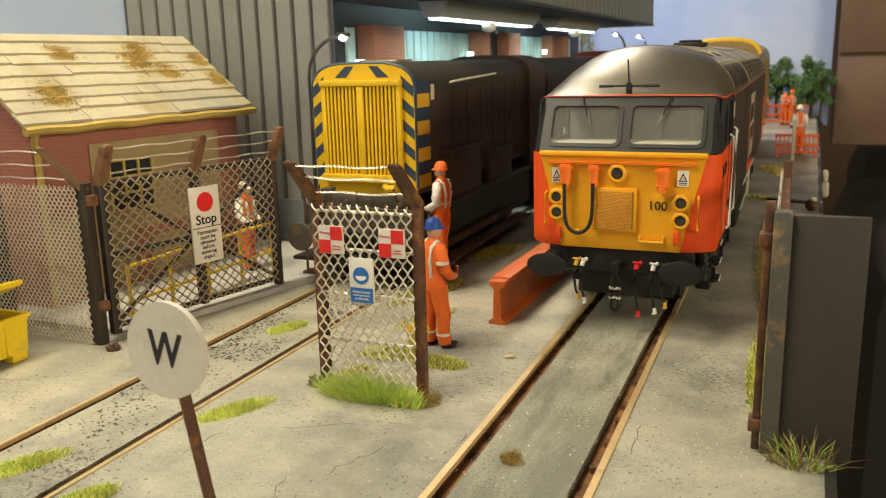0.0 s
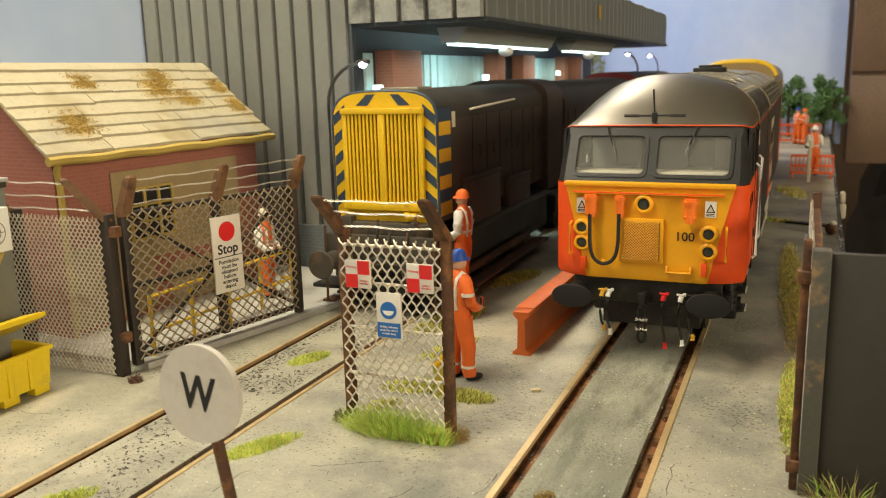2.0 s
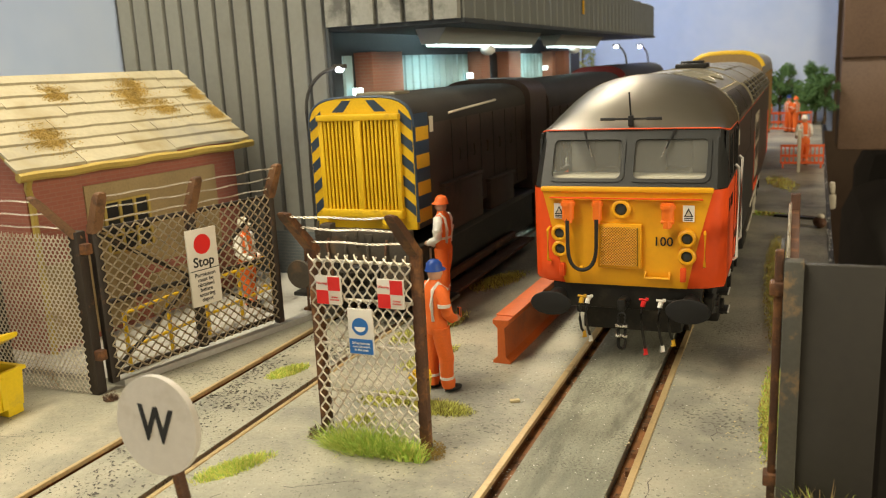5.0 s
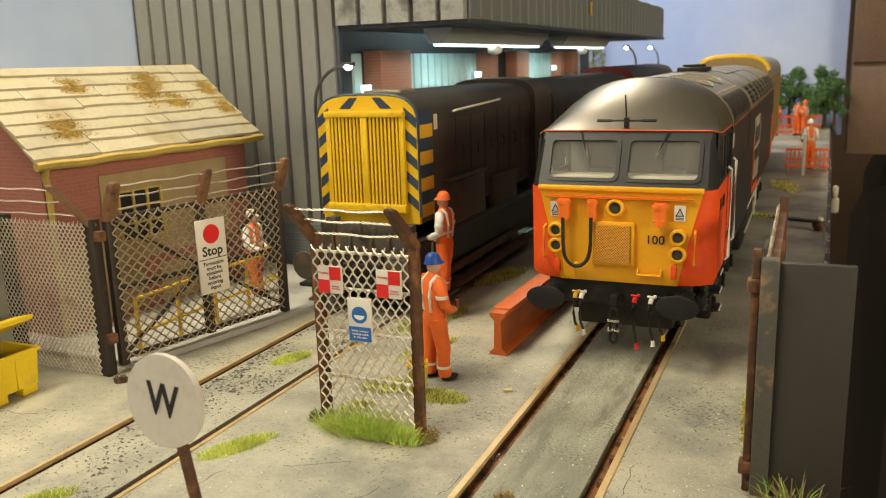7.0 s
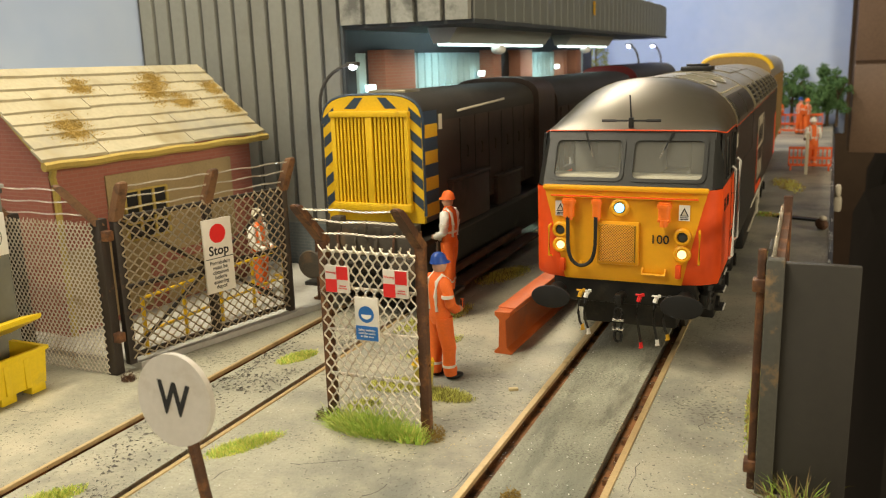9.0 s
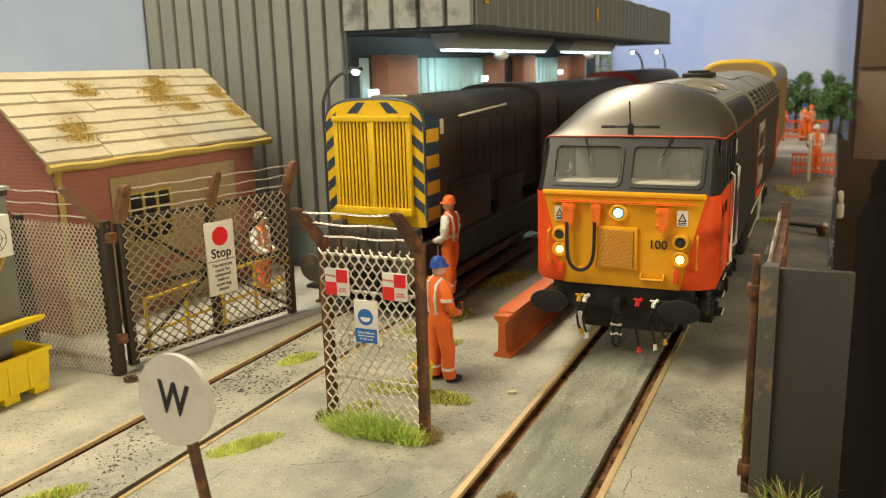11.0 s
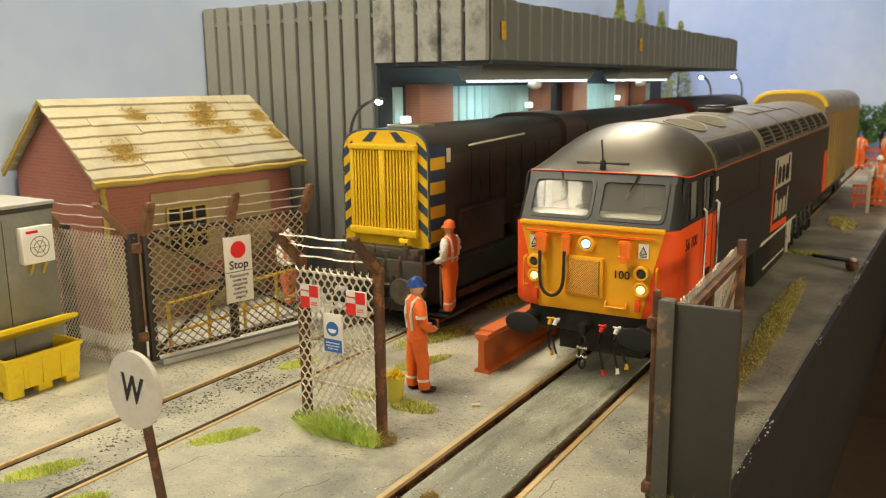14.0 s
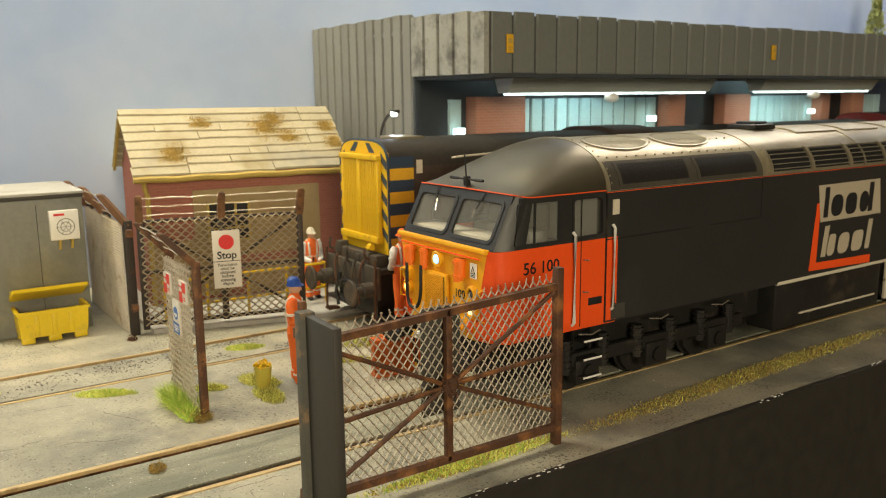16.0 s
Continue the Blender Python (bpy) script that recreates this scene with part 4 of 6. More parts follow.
# ---- locomotives ----
def main_loco():
    lo = thing("diesel_locomotive", -33.7, 181, 0, 0, "black and orange diesel locomotive with yellow front, standing on the track", "locomotive")
    HW, YE = 20.6, 266

    # lower cab: yellow front, orange corners and sides
    bm = bmesh.new()
    zt, zb = 40.6, 20.2
    rows = []
    for k in range(7):
        s = k / 6
        z = lerp(zb, zt, s)
        xf = lerp(13.4, 18.2, s ** 1.1)
        yc = lerp(2.6, 2.2, s)
        yf = 0.15 + 0.25 * s
        rows.append([(-HW, 38, z), (-HW, yc + 6, z), (-HW, yc + 1.2, z), (-lerp(xf, HW, 0.55), lerp(yf, yc, 0.42), z), (-xf, yf, z), (xf, yf, z), (lerp(xf, HW, 0.55), lerp(yf, yc, 0.42), z), (HW, yc + 1.2, z), (HW, yc + 6, z), (HW, 38, z)])
    rows.insert(0, [(x * 0.985, y + (0.5 if y < 20 else 0), zb - 0.9) for x, y, z in rows[0]])
    skin(bm, [[bm.verts.new(p) for p in r] for r in rows], caps=False, closed=False)
    part("cab_side", bm, M_ORANGE, lo, "orange-red lower cab panels", smooth=50)
    bm = bmesh.new()
    pts = []
    for k in range(7):
        s = k / 6
        pts.append((lerp(13.4, 18.2, s ** 1.1) - 0.05, 0.15 + 0.25 * s - 0.06, lerp(zb, zt, s)))
    pts.insert(0, (13.1, 0.5, zb - 0.95))
    skin(bm, [[bm.verts.new((-x, y, z)), bm.verts.new((x, y, z))] for x, y, z in pts], caps=False, closed=False)
    fp = part("front_panel", bm, M_YELLOW, lo, "yellow warning panel")
    bm = bmesh.new()
    box(bm, -18.2, -0.6, 39.9, 18.2, 0.9, 41.0, 0.3)
    box(bm, -16.0, -0.9, 38.3, 16.0, 0.1, 38.8, 0.2)
    part("waist_ledge", bm, M_YELLOW, fp)
    bm = bmesh.new()
    box(bm, -16.2, -0.93, 38.5, 16.2, -0.3, 38.8, 0.1)
    part("lamp_bar", bm, M_ORANGE, fp)

    # cab window band
    def front(u, v, d=0.0):
        s = (v - 41.0) / 11.5
        return (u * 1.105, 1.6 + 5.6 * s - d * 0.88, v + d * 0.4)
    bm = bmesh.new()

    def fbar(u0, v0, u1, v1, th=0.6):
        slab(bm, [front(u0, v0), front(u1, v0), front(u1, v1), front(u0, v1)], (0, th, -0.2))
    fbar(-16.9, 40.6, 16.9, 42.2)
    fbar(-16.9, 50.8, 16.9, 52.6)
    fbar(-0.95, 42.2, 0.95, 50.8)
    slab(bm, [front(-16.9, 42.2), front(-15.1, 42.2), front(-14.9, 50.8), front(-16.6, 50.8)], (0, 0.6, -0.2))
    slab(bm, [front(15.1, 42.2), front(16.9, 42.2), front(16.6, 50.8), front(14.9, 50.8)], (0, 0.6, -0.2))
    for u0, u1 in ((-15.6, -0.5), (0.5, 15.6)):
        frame_ring(bm, front, u0, 41.7, u1, 51.2, 1.5, 0.75, 0.25)
    for sx in (-1, 1):
        # corner post and side wall with two openings
        skin(bm, [[bm.verts.new(p) for p in ((sx * 18.65, 1.4, 40.6), (sx * HW, 4.2, 40.6), (sx * HW, 9.0, 40.6))],
                  [bm.verts.new(p) for p in ((sx * 18.3, 7.2, 52.4), (sx * 20.1, 9.6, 52.0), (sx * 20.3, 11.5, 51.9))]], caps=False, closed=False)

        def side(u, v, d=0.0, sx=sx):
            return (sx * (HW - 0.3 * (v - 40.6) / 11.4 + d), u - 2.5 * min(1, max(0, (34 - u) / 6)) * min(1, max(0, (u - 6) / 2)), v)

        def sbar(u0, v0, u1, v1, lean=0.0):
            slab(bm, [side(u0, v0), side(u1, v0), side(u1 + lean, v1), side(u0 + lean, v1)], (-sx * 0.6, 0, 0))
        sbar(6.0, 40.6, 34, 41.6)
        sbar(10.5, 50.6, 34, 51.9)
        slab(bm, [side(6.0, 41.6), side(8.2, 41.6), side(12.0, 50.6), side(10.0, 50.6)], (-sx * 0.6, 0, 0))
        sbar(21.4, 41.6, 26.0, 50.6)
        sbar(33.4, 41.6, 34, 50.6)
        frame_ring(bm, side, 25.6, 41.2, 33.8, 51.0, 1.2, 0.6, 0.22)
        slab(bm, [side(14.0, 41.6, 0.1), side(14.4, 41.6, 0.1), side(14.7, 50.6, 0.1), side(14.3, 50.6, 0.1)], (-sx * 0.4, 0, 0))
    part("window_band", bm, M_BLACKBODY, lo, "black cab window surround", smooth=40)
    for u0, u1 in ((-15.2, -0.9), (0.9, 15.2)):
        bm = bmesh.new()
        flat(bm, lambda u, v, d: Vector(front(u, v)) + Vector((0, 0.35, 0)), rounded(u0, 42.0, u1, 50.9, 1.3))
        pane = part("windscreen", bm, M_GLASS, lo)
        pane.visible_shadow = False
        c = u0 + 7.0 if u0 < 0 else u0 + 6.8
        bm = bmesh.new()
        s = 1 if u0 > 0 else -1
        tube(bm, [front(c + s * 0.9, 52.3, 0.5), front(c - s * 0.5, 48.4, 0.5)], 0.2, 5)
        wp = part("wiper_arm", bm, M_BLACK, lo)
        bm = bmesh.new()
        tube(bm, [front(c - s * 0.35, 49.3, 0.4), front(c - s * 1.2, 46.8, 0.4)], 0.16, 5)
        part("wiper_blade", bm, M_CHROME, wp)
        bm = bmesh.new()
        frame_ring(bm, lambda u, v, d: front(u, v, d * 0.3 + 0.12), u0 + 0.15, 42.15, u1 - 0.15, 50.75, 1.1, 0.14, 0.2)
        part("window_rubber", bm, M_CHROME, lo)
    for sx in (-1, 1):
        for q in (((8.2, 41.6), (14.0, 41.6), (14.3, 50.6), (12.0, 50.6)), ((14.4, 41.6), (21.4, 41.6), (21.4, 50.6), (14.7, 50.6)), ((26, 41.6), (33.4, 41.6), (33.4, 50.6), (26, 50.6))):
            bm = bmesh.new()
            bm.faces.new([bm.verts.new((sx * (HW - 0.55), u - 2.0, v)) for u, v in q])
            pane = part("side_window", bm, M_GLASS, lo)
            pane.visible_shadow = False
    # inside of the cab
    bm = bmesh.new()
    box(bm, -19.6, 33.6, 38, 19.6, 34.4, 52)
    part("cab_bulkhead", bm, M_CABIN, lo)
    bm = bmesh.new()
    box(bm, -18.4, 3.8, 39.0, 18.4, 10.5, 42.8, 0.5)
    part("control_desk", bm, M_CREAM, lo, "cream control desk behind the windscreen")
    bm = bmesh.new()
    box(bm, -19.4, 3.4, 36.5, 19.4, 33.5, 37.5)
    part("cab_floor", bm, M_GREY, lo)
    for x in (-8.5, 8.5):
        bm = bmesh.new()
        box(bm, x - 3, 18, 37.5, x + 3, 24, 42.5, 0.8)
        box(bm, x - 3, 23, 42, x + 3, 24.6, 48.5, 0.7)
        part("driver_seat", bm, M_CABIN, lo)
    # orange line under the roof
    bm = bmesh.new()
    pl = [(-20.3, 34, 51.9), (-20.3, 11.4, 51.95), (-20.1, 9.5, 52.1), (-18.5, 7.1, 52.6), (0, 6.8, 52.75), (18.5, 7.1, 52.6), (20.1, 9.5, 52.1), (20.3, 11.4, 51.95), (20.3, 34, 51.9)]
    tube(bm, pl, 0.17, 6)
    part("roof_line", bm, M_ORANGE, lo, "thin orange line at the roof edge")

    # domed cab roof
    def roof_half(y):
        s = min(1, max(0, (y - 7.0) / 29))
        return 11.8 * (1 - (1 - s) ** 1.75) + 0.05

    def arc(y, hw, z0, h, n=17):
        out = []
        for k in range(n):
            a = math.pi * k / (n - 1)
            c, s = math.cos(a), math.sin(a)
            out.append((hw * math.copysign(abs(c) ** 0.90, c), y, z0 + h * abs(s)))
        return out
    bm = bmesh.new()
    rr = []
    for y in (6.9, 7.4, 8.2, 9.5, 11.5, 14, 17, 20, 24, 28, 31, 34):
        hw = 18.4 + 2.0 * min(1, (y - 6.9) / 3.2) ** 0.6
        rr.append([bm.verts.new(p) for p in arc(y, hw, 52.5 - 0.6 * min(1, (y - 6.9) / 4), roof_half(y))])
    skin(bm, rr, caps=False, closed=False)
    bm.faces.new(rr[0])
    dome = part("cab_roof", bm, M_DOME, lo, "satin dark domed cab roof", smooth=60)
    bm = bmesh.new()
    tube(bm, [(-6.6, 7.9, 54.8), (6.6, 7.9, 54.8)], 0.24, 6)
    tube(bm, [(-6.6, 7.9, 54.8), (-3.4, 7.9, 54.8)], 0.36, 6)
    tube(bm, [(6.6, 7.9, 54.8), (3.4, 7.9, 54.8)], 0.36, 6)
    box(bm, -0.55, 7.3, 53.2, 0.55, 8.8, 55.5, 0.2)
    tube(bm, [(0, 7.9, 55), (-0.3, 7.6, 60.5)], 0.2, 5)
    part("horn_bar", bm, M_BLACK, dome, "black aerial and horn bar")
    # body shell
    bm = bmesh.new()
    for sx in (-1, 1):
        skin(bm, [[bm.verts.new((sx * (HW - 0.04), 34, z)) for z in (19.6, 30, 40, 51.6)], [bm.verts.new((sx * HW, YE, z)) for z in (19.6, 30, 40, 51.6)]], caps=False, closed=False)
    skin(bm, [[bm.verts.new((x, YE, z)) for x in (-HW, HW)] for z in (19.6, 51.6)], caps=False, closed=False)
    body = part("body_side", bm, M_BLACKBODY, lo, "black body side")
    for sx in (-1, 1):
        bm = bmesh.new()
        tube(bm, [(sx * 20.5, 34, 51.4), (sx * 20.5, YE, 51.4)], 0.12, 5)
        part("cantrail_line", bm, M_ORANGE, body)
        bm = bmesh.new()
        box(bm, sx * HW - 0.06, 34, 40.0, sx * HW + 0.06, 94, 40.25)
        box(bm, sx * HW - 0.06, 94, 40.0, sx * HW + 0.06, 94.2, 51)
        box(bm, sx * HW - 0.05, 34.1, 20, sx * HW + 0.05, 34.4, 51)
        part("panel_seam", bm, M_UNDER, body)
        bm = bmesh.new()
        box(bm, sx * HW - 0.1, 254, 20, sx * HW + 0.1, YE, 40)
        part("rear_cab_panel", bm, M_ORANGE, body)
    bm = bmesh.new()
    prof = arc(0, 20.5, 51.5, 12.0, 25)
    ys = [34, 60, 94, 150, 200, YE]
    rr = [[bm.verts.new((x, y, z)) for x, _, z in prof] for y in ys]
    skin(bm, rr, caps=False, closed=False)
    bm.faces.new(rr[-1])
    roof = part("body_roof", bm, M_ROOF, lo, "weathered grey-brown body roof", smooth=60)

    def on_roof(a, y, d=0.0):
        c, s = math.cos(radians(a)), math.sin(radians(a))
        x, z = (20.5 + d) * math.copysign(abs(c) ** 0.90, c), 51.5 + (12.0 + d) * abs(s)
        return Vector((x, y, z))

    def roof_patch(a0, a1, y0, y1, d=0.25, n=7):
        b = bmesh.new()
        lo_, hi_ = [], []
        for k in range(n):
            a = lerp(a0, a1, k / (n - 1))
            lo_.append((b.verts.new(on_roof(a, y0, d)), b.verts.new(on_roof(a, y1, d))))
            hi_.append((b.verts.new(on_roof(a, y0, -0.3)), b.verts.new(on_roof(a, y1, -0.3))))
        for k in range(n - 1):
            b.faces.new((lo_[k][0], lo_[k][1], lo_[k + 1][1], lo_[k + 1][0]))
            for e in (0, 1):
                b.faces.new((lo_[k][e], lo_[k + 1][e], hi_[k + 1][e], hi_[k][e]))
        for k in (0, n - 1):
            b.faces.new((lo_[k][0], lo_[k][1], hi_[k][1], hi_[k][0]))
        return b
    for y in (34.6, 94.5, 146, 200):
        part("roof_rib", roof_patch(2, 178, y - 0.5, y + 0.5, 0.25, 25), M_ROOF, roof)
    for a0, a1 in ((5, 33), (147, 175)):
        part("grille_surround", roof_patch(a0 - 3.5 if a0 < 90 else a0 - 2, a1 + 2 if a0 < 90 else a1 + 3.5, 35.3, 94, 0.16), M_SHOULDER, roof, "black painted roof shoulder")
        for y0, y1 in ((38, 64), (66.5, 92)):
            part("grille_rim", roof_patch(a0 + 0.5, a1 - 0.5, y0, y1, 0.42), M_SHOULDER, roof)
            part("side_grille", roof_patch(a0 + 2.5, a1 - 2.5, y0 + 1.1, y1 - 1.1, 0.5), M_GRILLE, roof, "dark mesh side grille")
        # louvres
        part("louvre_bed", roof_patch(a0, a1 + 2, 97, 258, 0.12), M_BLACK, roof)
        for j in range(8):
            y0 = 98 + j * 20
            part("louvre_frame", roof_patch(a0 - 1, a1 + 3, y0 - 1.3, y0 + 0.3, 0.7), M_ROOF, roof)
            for i in range(5):
                a = lerp(a0 + 3, a1, i / 4)
                b = bmesh.new()
                p = [on_roof(a - 0.2, y0 + 0.3, 0.15), on_roof(a - 0.2, y0 + 18.7, 0.15), on_roof(a - 0.6, y0 + 18.7, 1.0), on_roof(a - 0.6, y0 + 0.3, 1.0)]
                slab(b, p, (0, 0, 0.22))
                part("louvre_slat", b, M_LOUVRE, roof, smooth=None)
    for y in (48, 72):
        # oval intake covers
        b = bmesh.new()
        vs = [[b.verts.new(on_roof(66 + (17 * q) * math.sin(t), y + 10.8 * q * math.cos(t), d)) for t in [2 * math.pi * k / 32 for k in range(32)]] for q, d in ((1.0, -0.2), (1.0, 0.32), (0.93, 0.32), (0.91, 0.1))]
        skin(b, vs, caps=False)
        ovr = part("intake_ring", b, M_ROOF, roof, "raised oval air intake")
        for k in range(-9, 10):
            hy = k * 1.02
            q = math.sqrt(max(0, 1 - (hy / 9.9) ** 2)) * 0.91
            b = bmesh.new()
            tube(b, [on_roof(66 - 17 * q, y + hy, 0.02), on_roof(66, y + hy, 0.06), on_roof(66 + 17 * q, y + hy, 0.02)], 0.24, 4)
            part("intake_bar", b, M_LOUVRE, ovr)
    b = bmesh.new()
    box(b, -4, 110, 63.4, 6, 120, 65.0, 0.4)
    box(b, -2.5, 112, 65, 4.5, 118, 65.8, 0.3)
    part("exhaust_hatch", b, M_UNDER, roof, "dark exhaust hatch")
    for y0, y1 in ((124, 146), (150, 170), (176, 198)):
        part("roof_hatch", roof_patch(62, 118, y0, y1, 0.45, 9), M_ROOF, roof)
    b = bmesh.new()
    for a in (40, 60):
        for k in range(16):
            ball(b, on_roof(a, 38 + k * 3.4, 0.1), 0.28, n=6)
    for k in range(20):
        ball(b, on_roof(10 + 8 * k, 35.6, 0.15), 0.25, n=6)
    part("rivets", b, M_ROOF, roof)

    # logo as plain shapes on each side
    for sx in (-1, 1):
        def ls(u, v, d=0.0, sx=sx):
            return (sx * (HW + 0.05 + d), u, v)
        b = bmesh.new()
        flat(b, ls, [(119.0, 21.6), (152.8, 20.4), (152.8, 23.0), (122.6, 23.8), (123.2, 41.8), (121.2, 41.8)], 0.0)
        part("logo_shadow", b, M_ORANGE, body)
        b = bmesh.new()
        flat(b, ls, [(123.4, 36.0), (157.0, 36.0), (155.2, 47.2), (121.4, 47.2)], 0.04)
        part("logo_panel", b, M_LOGO, body, "tan block logo")

        def blob(u0, v0, u1, v1, r, lean, n=5):
            return [(u + lean * (v - v0), v) for u, v in rounded(u0, v0, u1, v1, r, n)]
        b = bmesh.new()
        for u0, v0, u1, v1, r in ((124.6, 37.2, 127.0, 46.4, 0.2), (128.4, 37.2, 134.8, 43.8, 2.6), (136.2, 37.2, 142.4, 43.8, 2.2), (144.0, 37.2, 149.0, 43.8, 2.4), (149.0, 37.2, 151.6, 46.4, 0.2)):
            flat(b, ls, blob(u0, v0, u1, v1, r, 0.05), 0.08)
        part("logo_mark", b, M_BLACK, body)
        b = bmesh.new()
        for u0, v0, u1, v1, r in ((124.6, 25.2, 127.2, 34.6, 0.2), (127.6, 25.2, 131.6, 31.8, 1.4), (133.2, 25.2, 139.2, 31.6, 2.2), (140.8, 25.2, 147.0, 31.6, 1.8), (148.8, 25.2, 151.4, 34.6, 0.2)):
            flat(b, ls, blob(u0, v0, u1, v1, r, 0.16), 0.08)
        part("logo_mark", b, M_LOGO, body)
        r = 90
        lettering("number", "56 100", 3.9, at(sx * (HW + 0.05), 13.8, 35.9, 90, 0, r if sx > 0 else -r), M_BLACK, lo, bold=0.012)
        # cab door rails and fittings
        for y, z0, z1 in ((23.2, 20.8, 43.0), (36.0, 22.8, 43.6)):
            b = bmesh.new()
            tube(b, [(sx * (HW + 0.2), y, z0), (sx * (HW + 1.0), y, z0 + 0.7), (sx * (HW + 1.0), y, z1 - 0.7), (sx * (HW + 0.2), y, z1)], 0.38, 6)
            part("door_handrail", b, M_WHITE, lo, "white door handrail")
        b = bmesh.new()
        box(b, sx * HW - 0.05, 25.8, 20, sx * HW + 0.1, 26.0, 51)
        box(b, sx * HW - 0.05, 33.8, 20, sx * HW + 0.1, 34.0, 51)
        part("door_seam", b, M_UNDER, lo)
        b = bmesh.new()
        box(b, sx * HW - 0.1, 28.6, 24.8, sx * HW + 0.12, 33.0, 26.6, 0.05)
        part("step_recess", b, M_BLACK, lo)
        b = bmesh.new()
        box(b, sx * HW - 0.1, 36.2, 20.2, sx * HW + 0.12, 41, 24)
        part("data_panel", b, M_GREY, lo)
        b = bmesh.new()
        box(b, sx * HW - 0.1, 36.0, 46.0, sx * HW + 0.12, 38.2, 49.6)
        part("flash_label", b, M_CREAM, lo)
        for z in (36.2, 28.5):
            b = bmesh.new()
            tube(b, [(sx * (HW + 0.4), 26.4, z), (sx * (HW + 0.4), 28.2, z - 0.3)], 0.22, 5)
            part("door_handle", b, M_CHROME, lo)

    # front fittings
    b = bmesh.new()
    box(b, -5.6, -0.9, 23.4, 3.8, 0.1, 33.2, 0.3)
    bz = part("grille_box", b, M_YELLOW, lo, "yellow framed ventilation grille")
    # backing in the darkened yellow, painted-in shade behind the mesh
    b = bmesh.new()
    box(b, -4.9, -1.1, 24.1, 3.1, -0.85, 32.5)
    part("grille_back", b, M_SHADEYEL, bz)
    b = mesh_panel(8.0, 8.4, 0.6, 0.6, 0.09, 0)
    bmesh.ops.translate(b, vec=(-4.9, -1.2, 24.1), verts=b.verts)
    part("grille_mesh", b, M_YELLOW, bz)
    lamps = ((-14.1, 30.7, 1.15), (-14.0, 27.2, 1.15), (13.1, 30.3, 1.2), (13.1, 26.5, 1.2), (-0.6, 36.3, 1.35))
    lit = {1: M_MARKER, 3: M_MARKER, 4: M_HEADLIGHT}
    bulbs = []
    for k, (x, z, r) in enumerate(lamps):
        b = bmesh.new()
        rg = [ring(b, (x, y, z), (0, -1, 0), q, 22) for q, y in ((r + 0.75, 0.2), (r + 0.7, -0.7), (r + 0.35, -0.95), (r, -0.9), (r - 0.05, -0.35))]
        skin(b, rg, caps=False)
        hs = part("lamp_housing", b, M_YELLOW, lo, "round lamp housing")
        b = bmesh.new()
        rg = [ring(b, (x, y, z), (0, -1, 0), q, 22) for q, y in ((r + 0.02, -0.3), (r * 0.85, -0.5), (r * 0.4, -0.6))]
        skin(b, rg)
        part("lens", b, M_LENS, hs, "dark round lamp lens")
        if k in lit:
            b = bmesh.new()
            rg = [ring(b, (0, y, 0), (0, -1, 0), q, 20) for q, y in ((r * 0.8, 0.5), (r * 0.8, 0.0), (r * 0.65, -0.22), (r * 0.3, -0.3))]
            skin(b, rg)
            bulb = part("bulb", b, lit[k], lo, "glowing lamp bulb")
            bulbs.append((bulb, x, z))
    for x, z in ((-12.0, 35.9), (-5.6, 35.9), (9.2, 35.6)):
        b = bmesh.new()
        w = 0.75 if x == -5.6 else 1.0
        tube(b, [(x, -0.9, z + 2.3), (x, -0.9, z - 2.0)], 1.3 * w, 16)
        tube(b, [(x, -0.9, z - 2.0), (x, -0.9, z - 2.7)], 0.9 * w, 12)
        tube(b, [(x, -0.9, z + 1.1), (x, -0.9, z + 1.9)], 1.6 * w, 16)
        if x > 0:
            tube(b, [(x, -1.6, z - 1.4), (x, -1.6, z - 2.9)], 0.85, 10)
            box(b, x - 1.3, -2.1, z - 1.9, x + 1.3, 0.1, z - 1.3, 0.2)
        part("cable_socket", b, M_SOCKET, lo, "orange jumper cable socket")
    b = bmesh.new()
    pts = []
    for k in range(17):
        s = k / 16
        pts.append((lerp(-12.0, -5.6, 0.5 - 0.5 * math.cos(math.pi * s)), -1.8 - 0.4 * math.sin(math.pi * s), 34.2 - 11.2 * math.sin(math.pi * s) ** 0.36))
    tube(b, pts, 0.42, 8)
    part("jumper_cable", b, M_BLACK, lo, "black looped jumper cable")
    b = bmesh.new()
    box(b, -9.4, -2.2, 22.6, -8.4, -1.2, 23.8, 0.2)
    part("cable_clip", b, M_YELLOW, lo)
    lettering("number", "100", 2.8, at(8.2, -0.12, 29.4, 90), M_BLACK, lo, bold=0.008)
    for x in (-15.2, 15.2):
        b = bmesh.new()
        xx = x * 1.1
        tube(b, [(xx * 0.99, 0.6, 24.2), (xx, -0.8, 24.6), (xx, -0.8, 31.4), (xx * 0.99, 0.6, 31.8)], 0.28, 6)
        part("front_handrail", b, M_YELLOW, lo)
    for x in (-13.6, 12.4):
        b = bmesh.new()
        box(b, x - 0.6, -0.9, 21.0, x + 0.6, 0.3, 24.0, 0.2)
        part("lamp_bracket", b, M_ORANGE, lo)
    b = bmesh.new()
    tube(b, [(4.6, 0, 22.8), (4.6, -1.0, 21.6), (9.6, -1.0, 21.6), (9.6, 0, 22.8)], 0.3, 6)
    box(b, 4.6, -1.1, 21.3, 9.6, -0.1, 21.7)
    part("foot_step", b, M_YELLOW, lo)
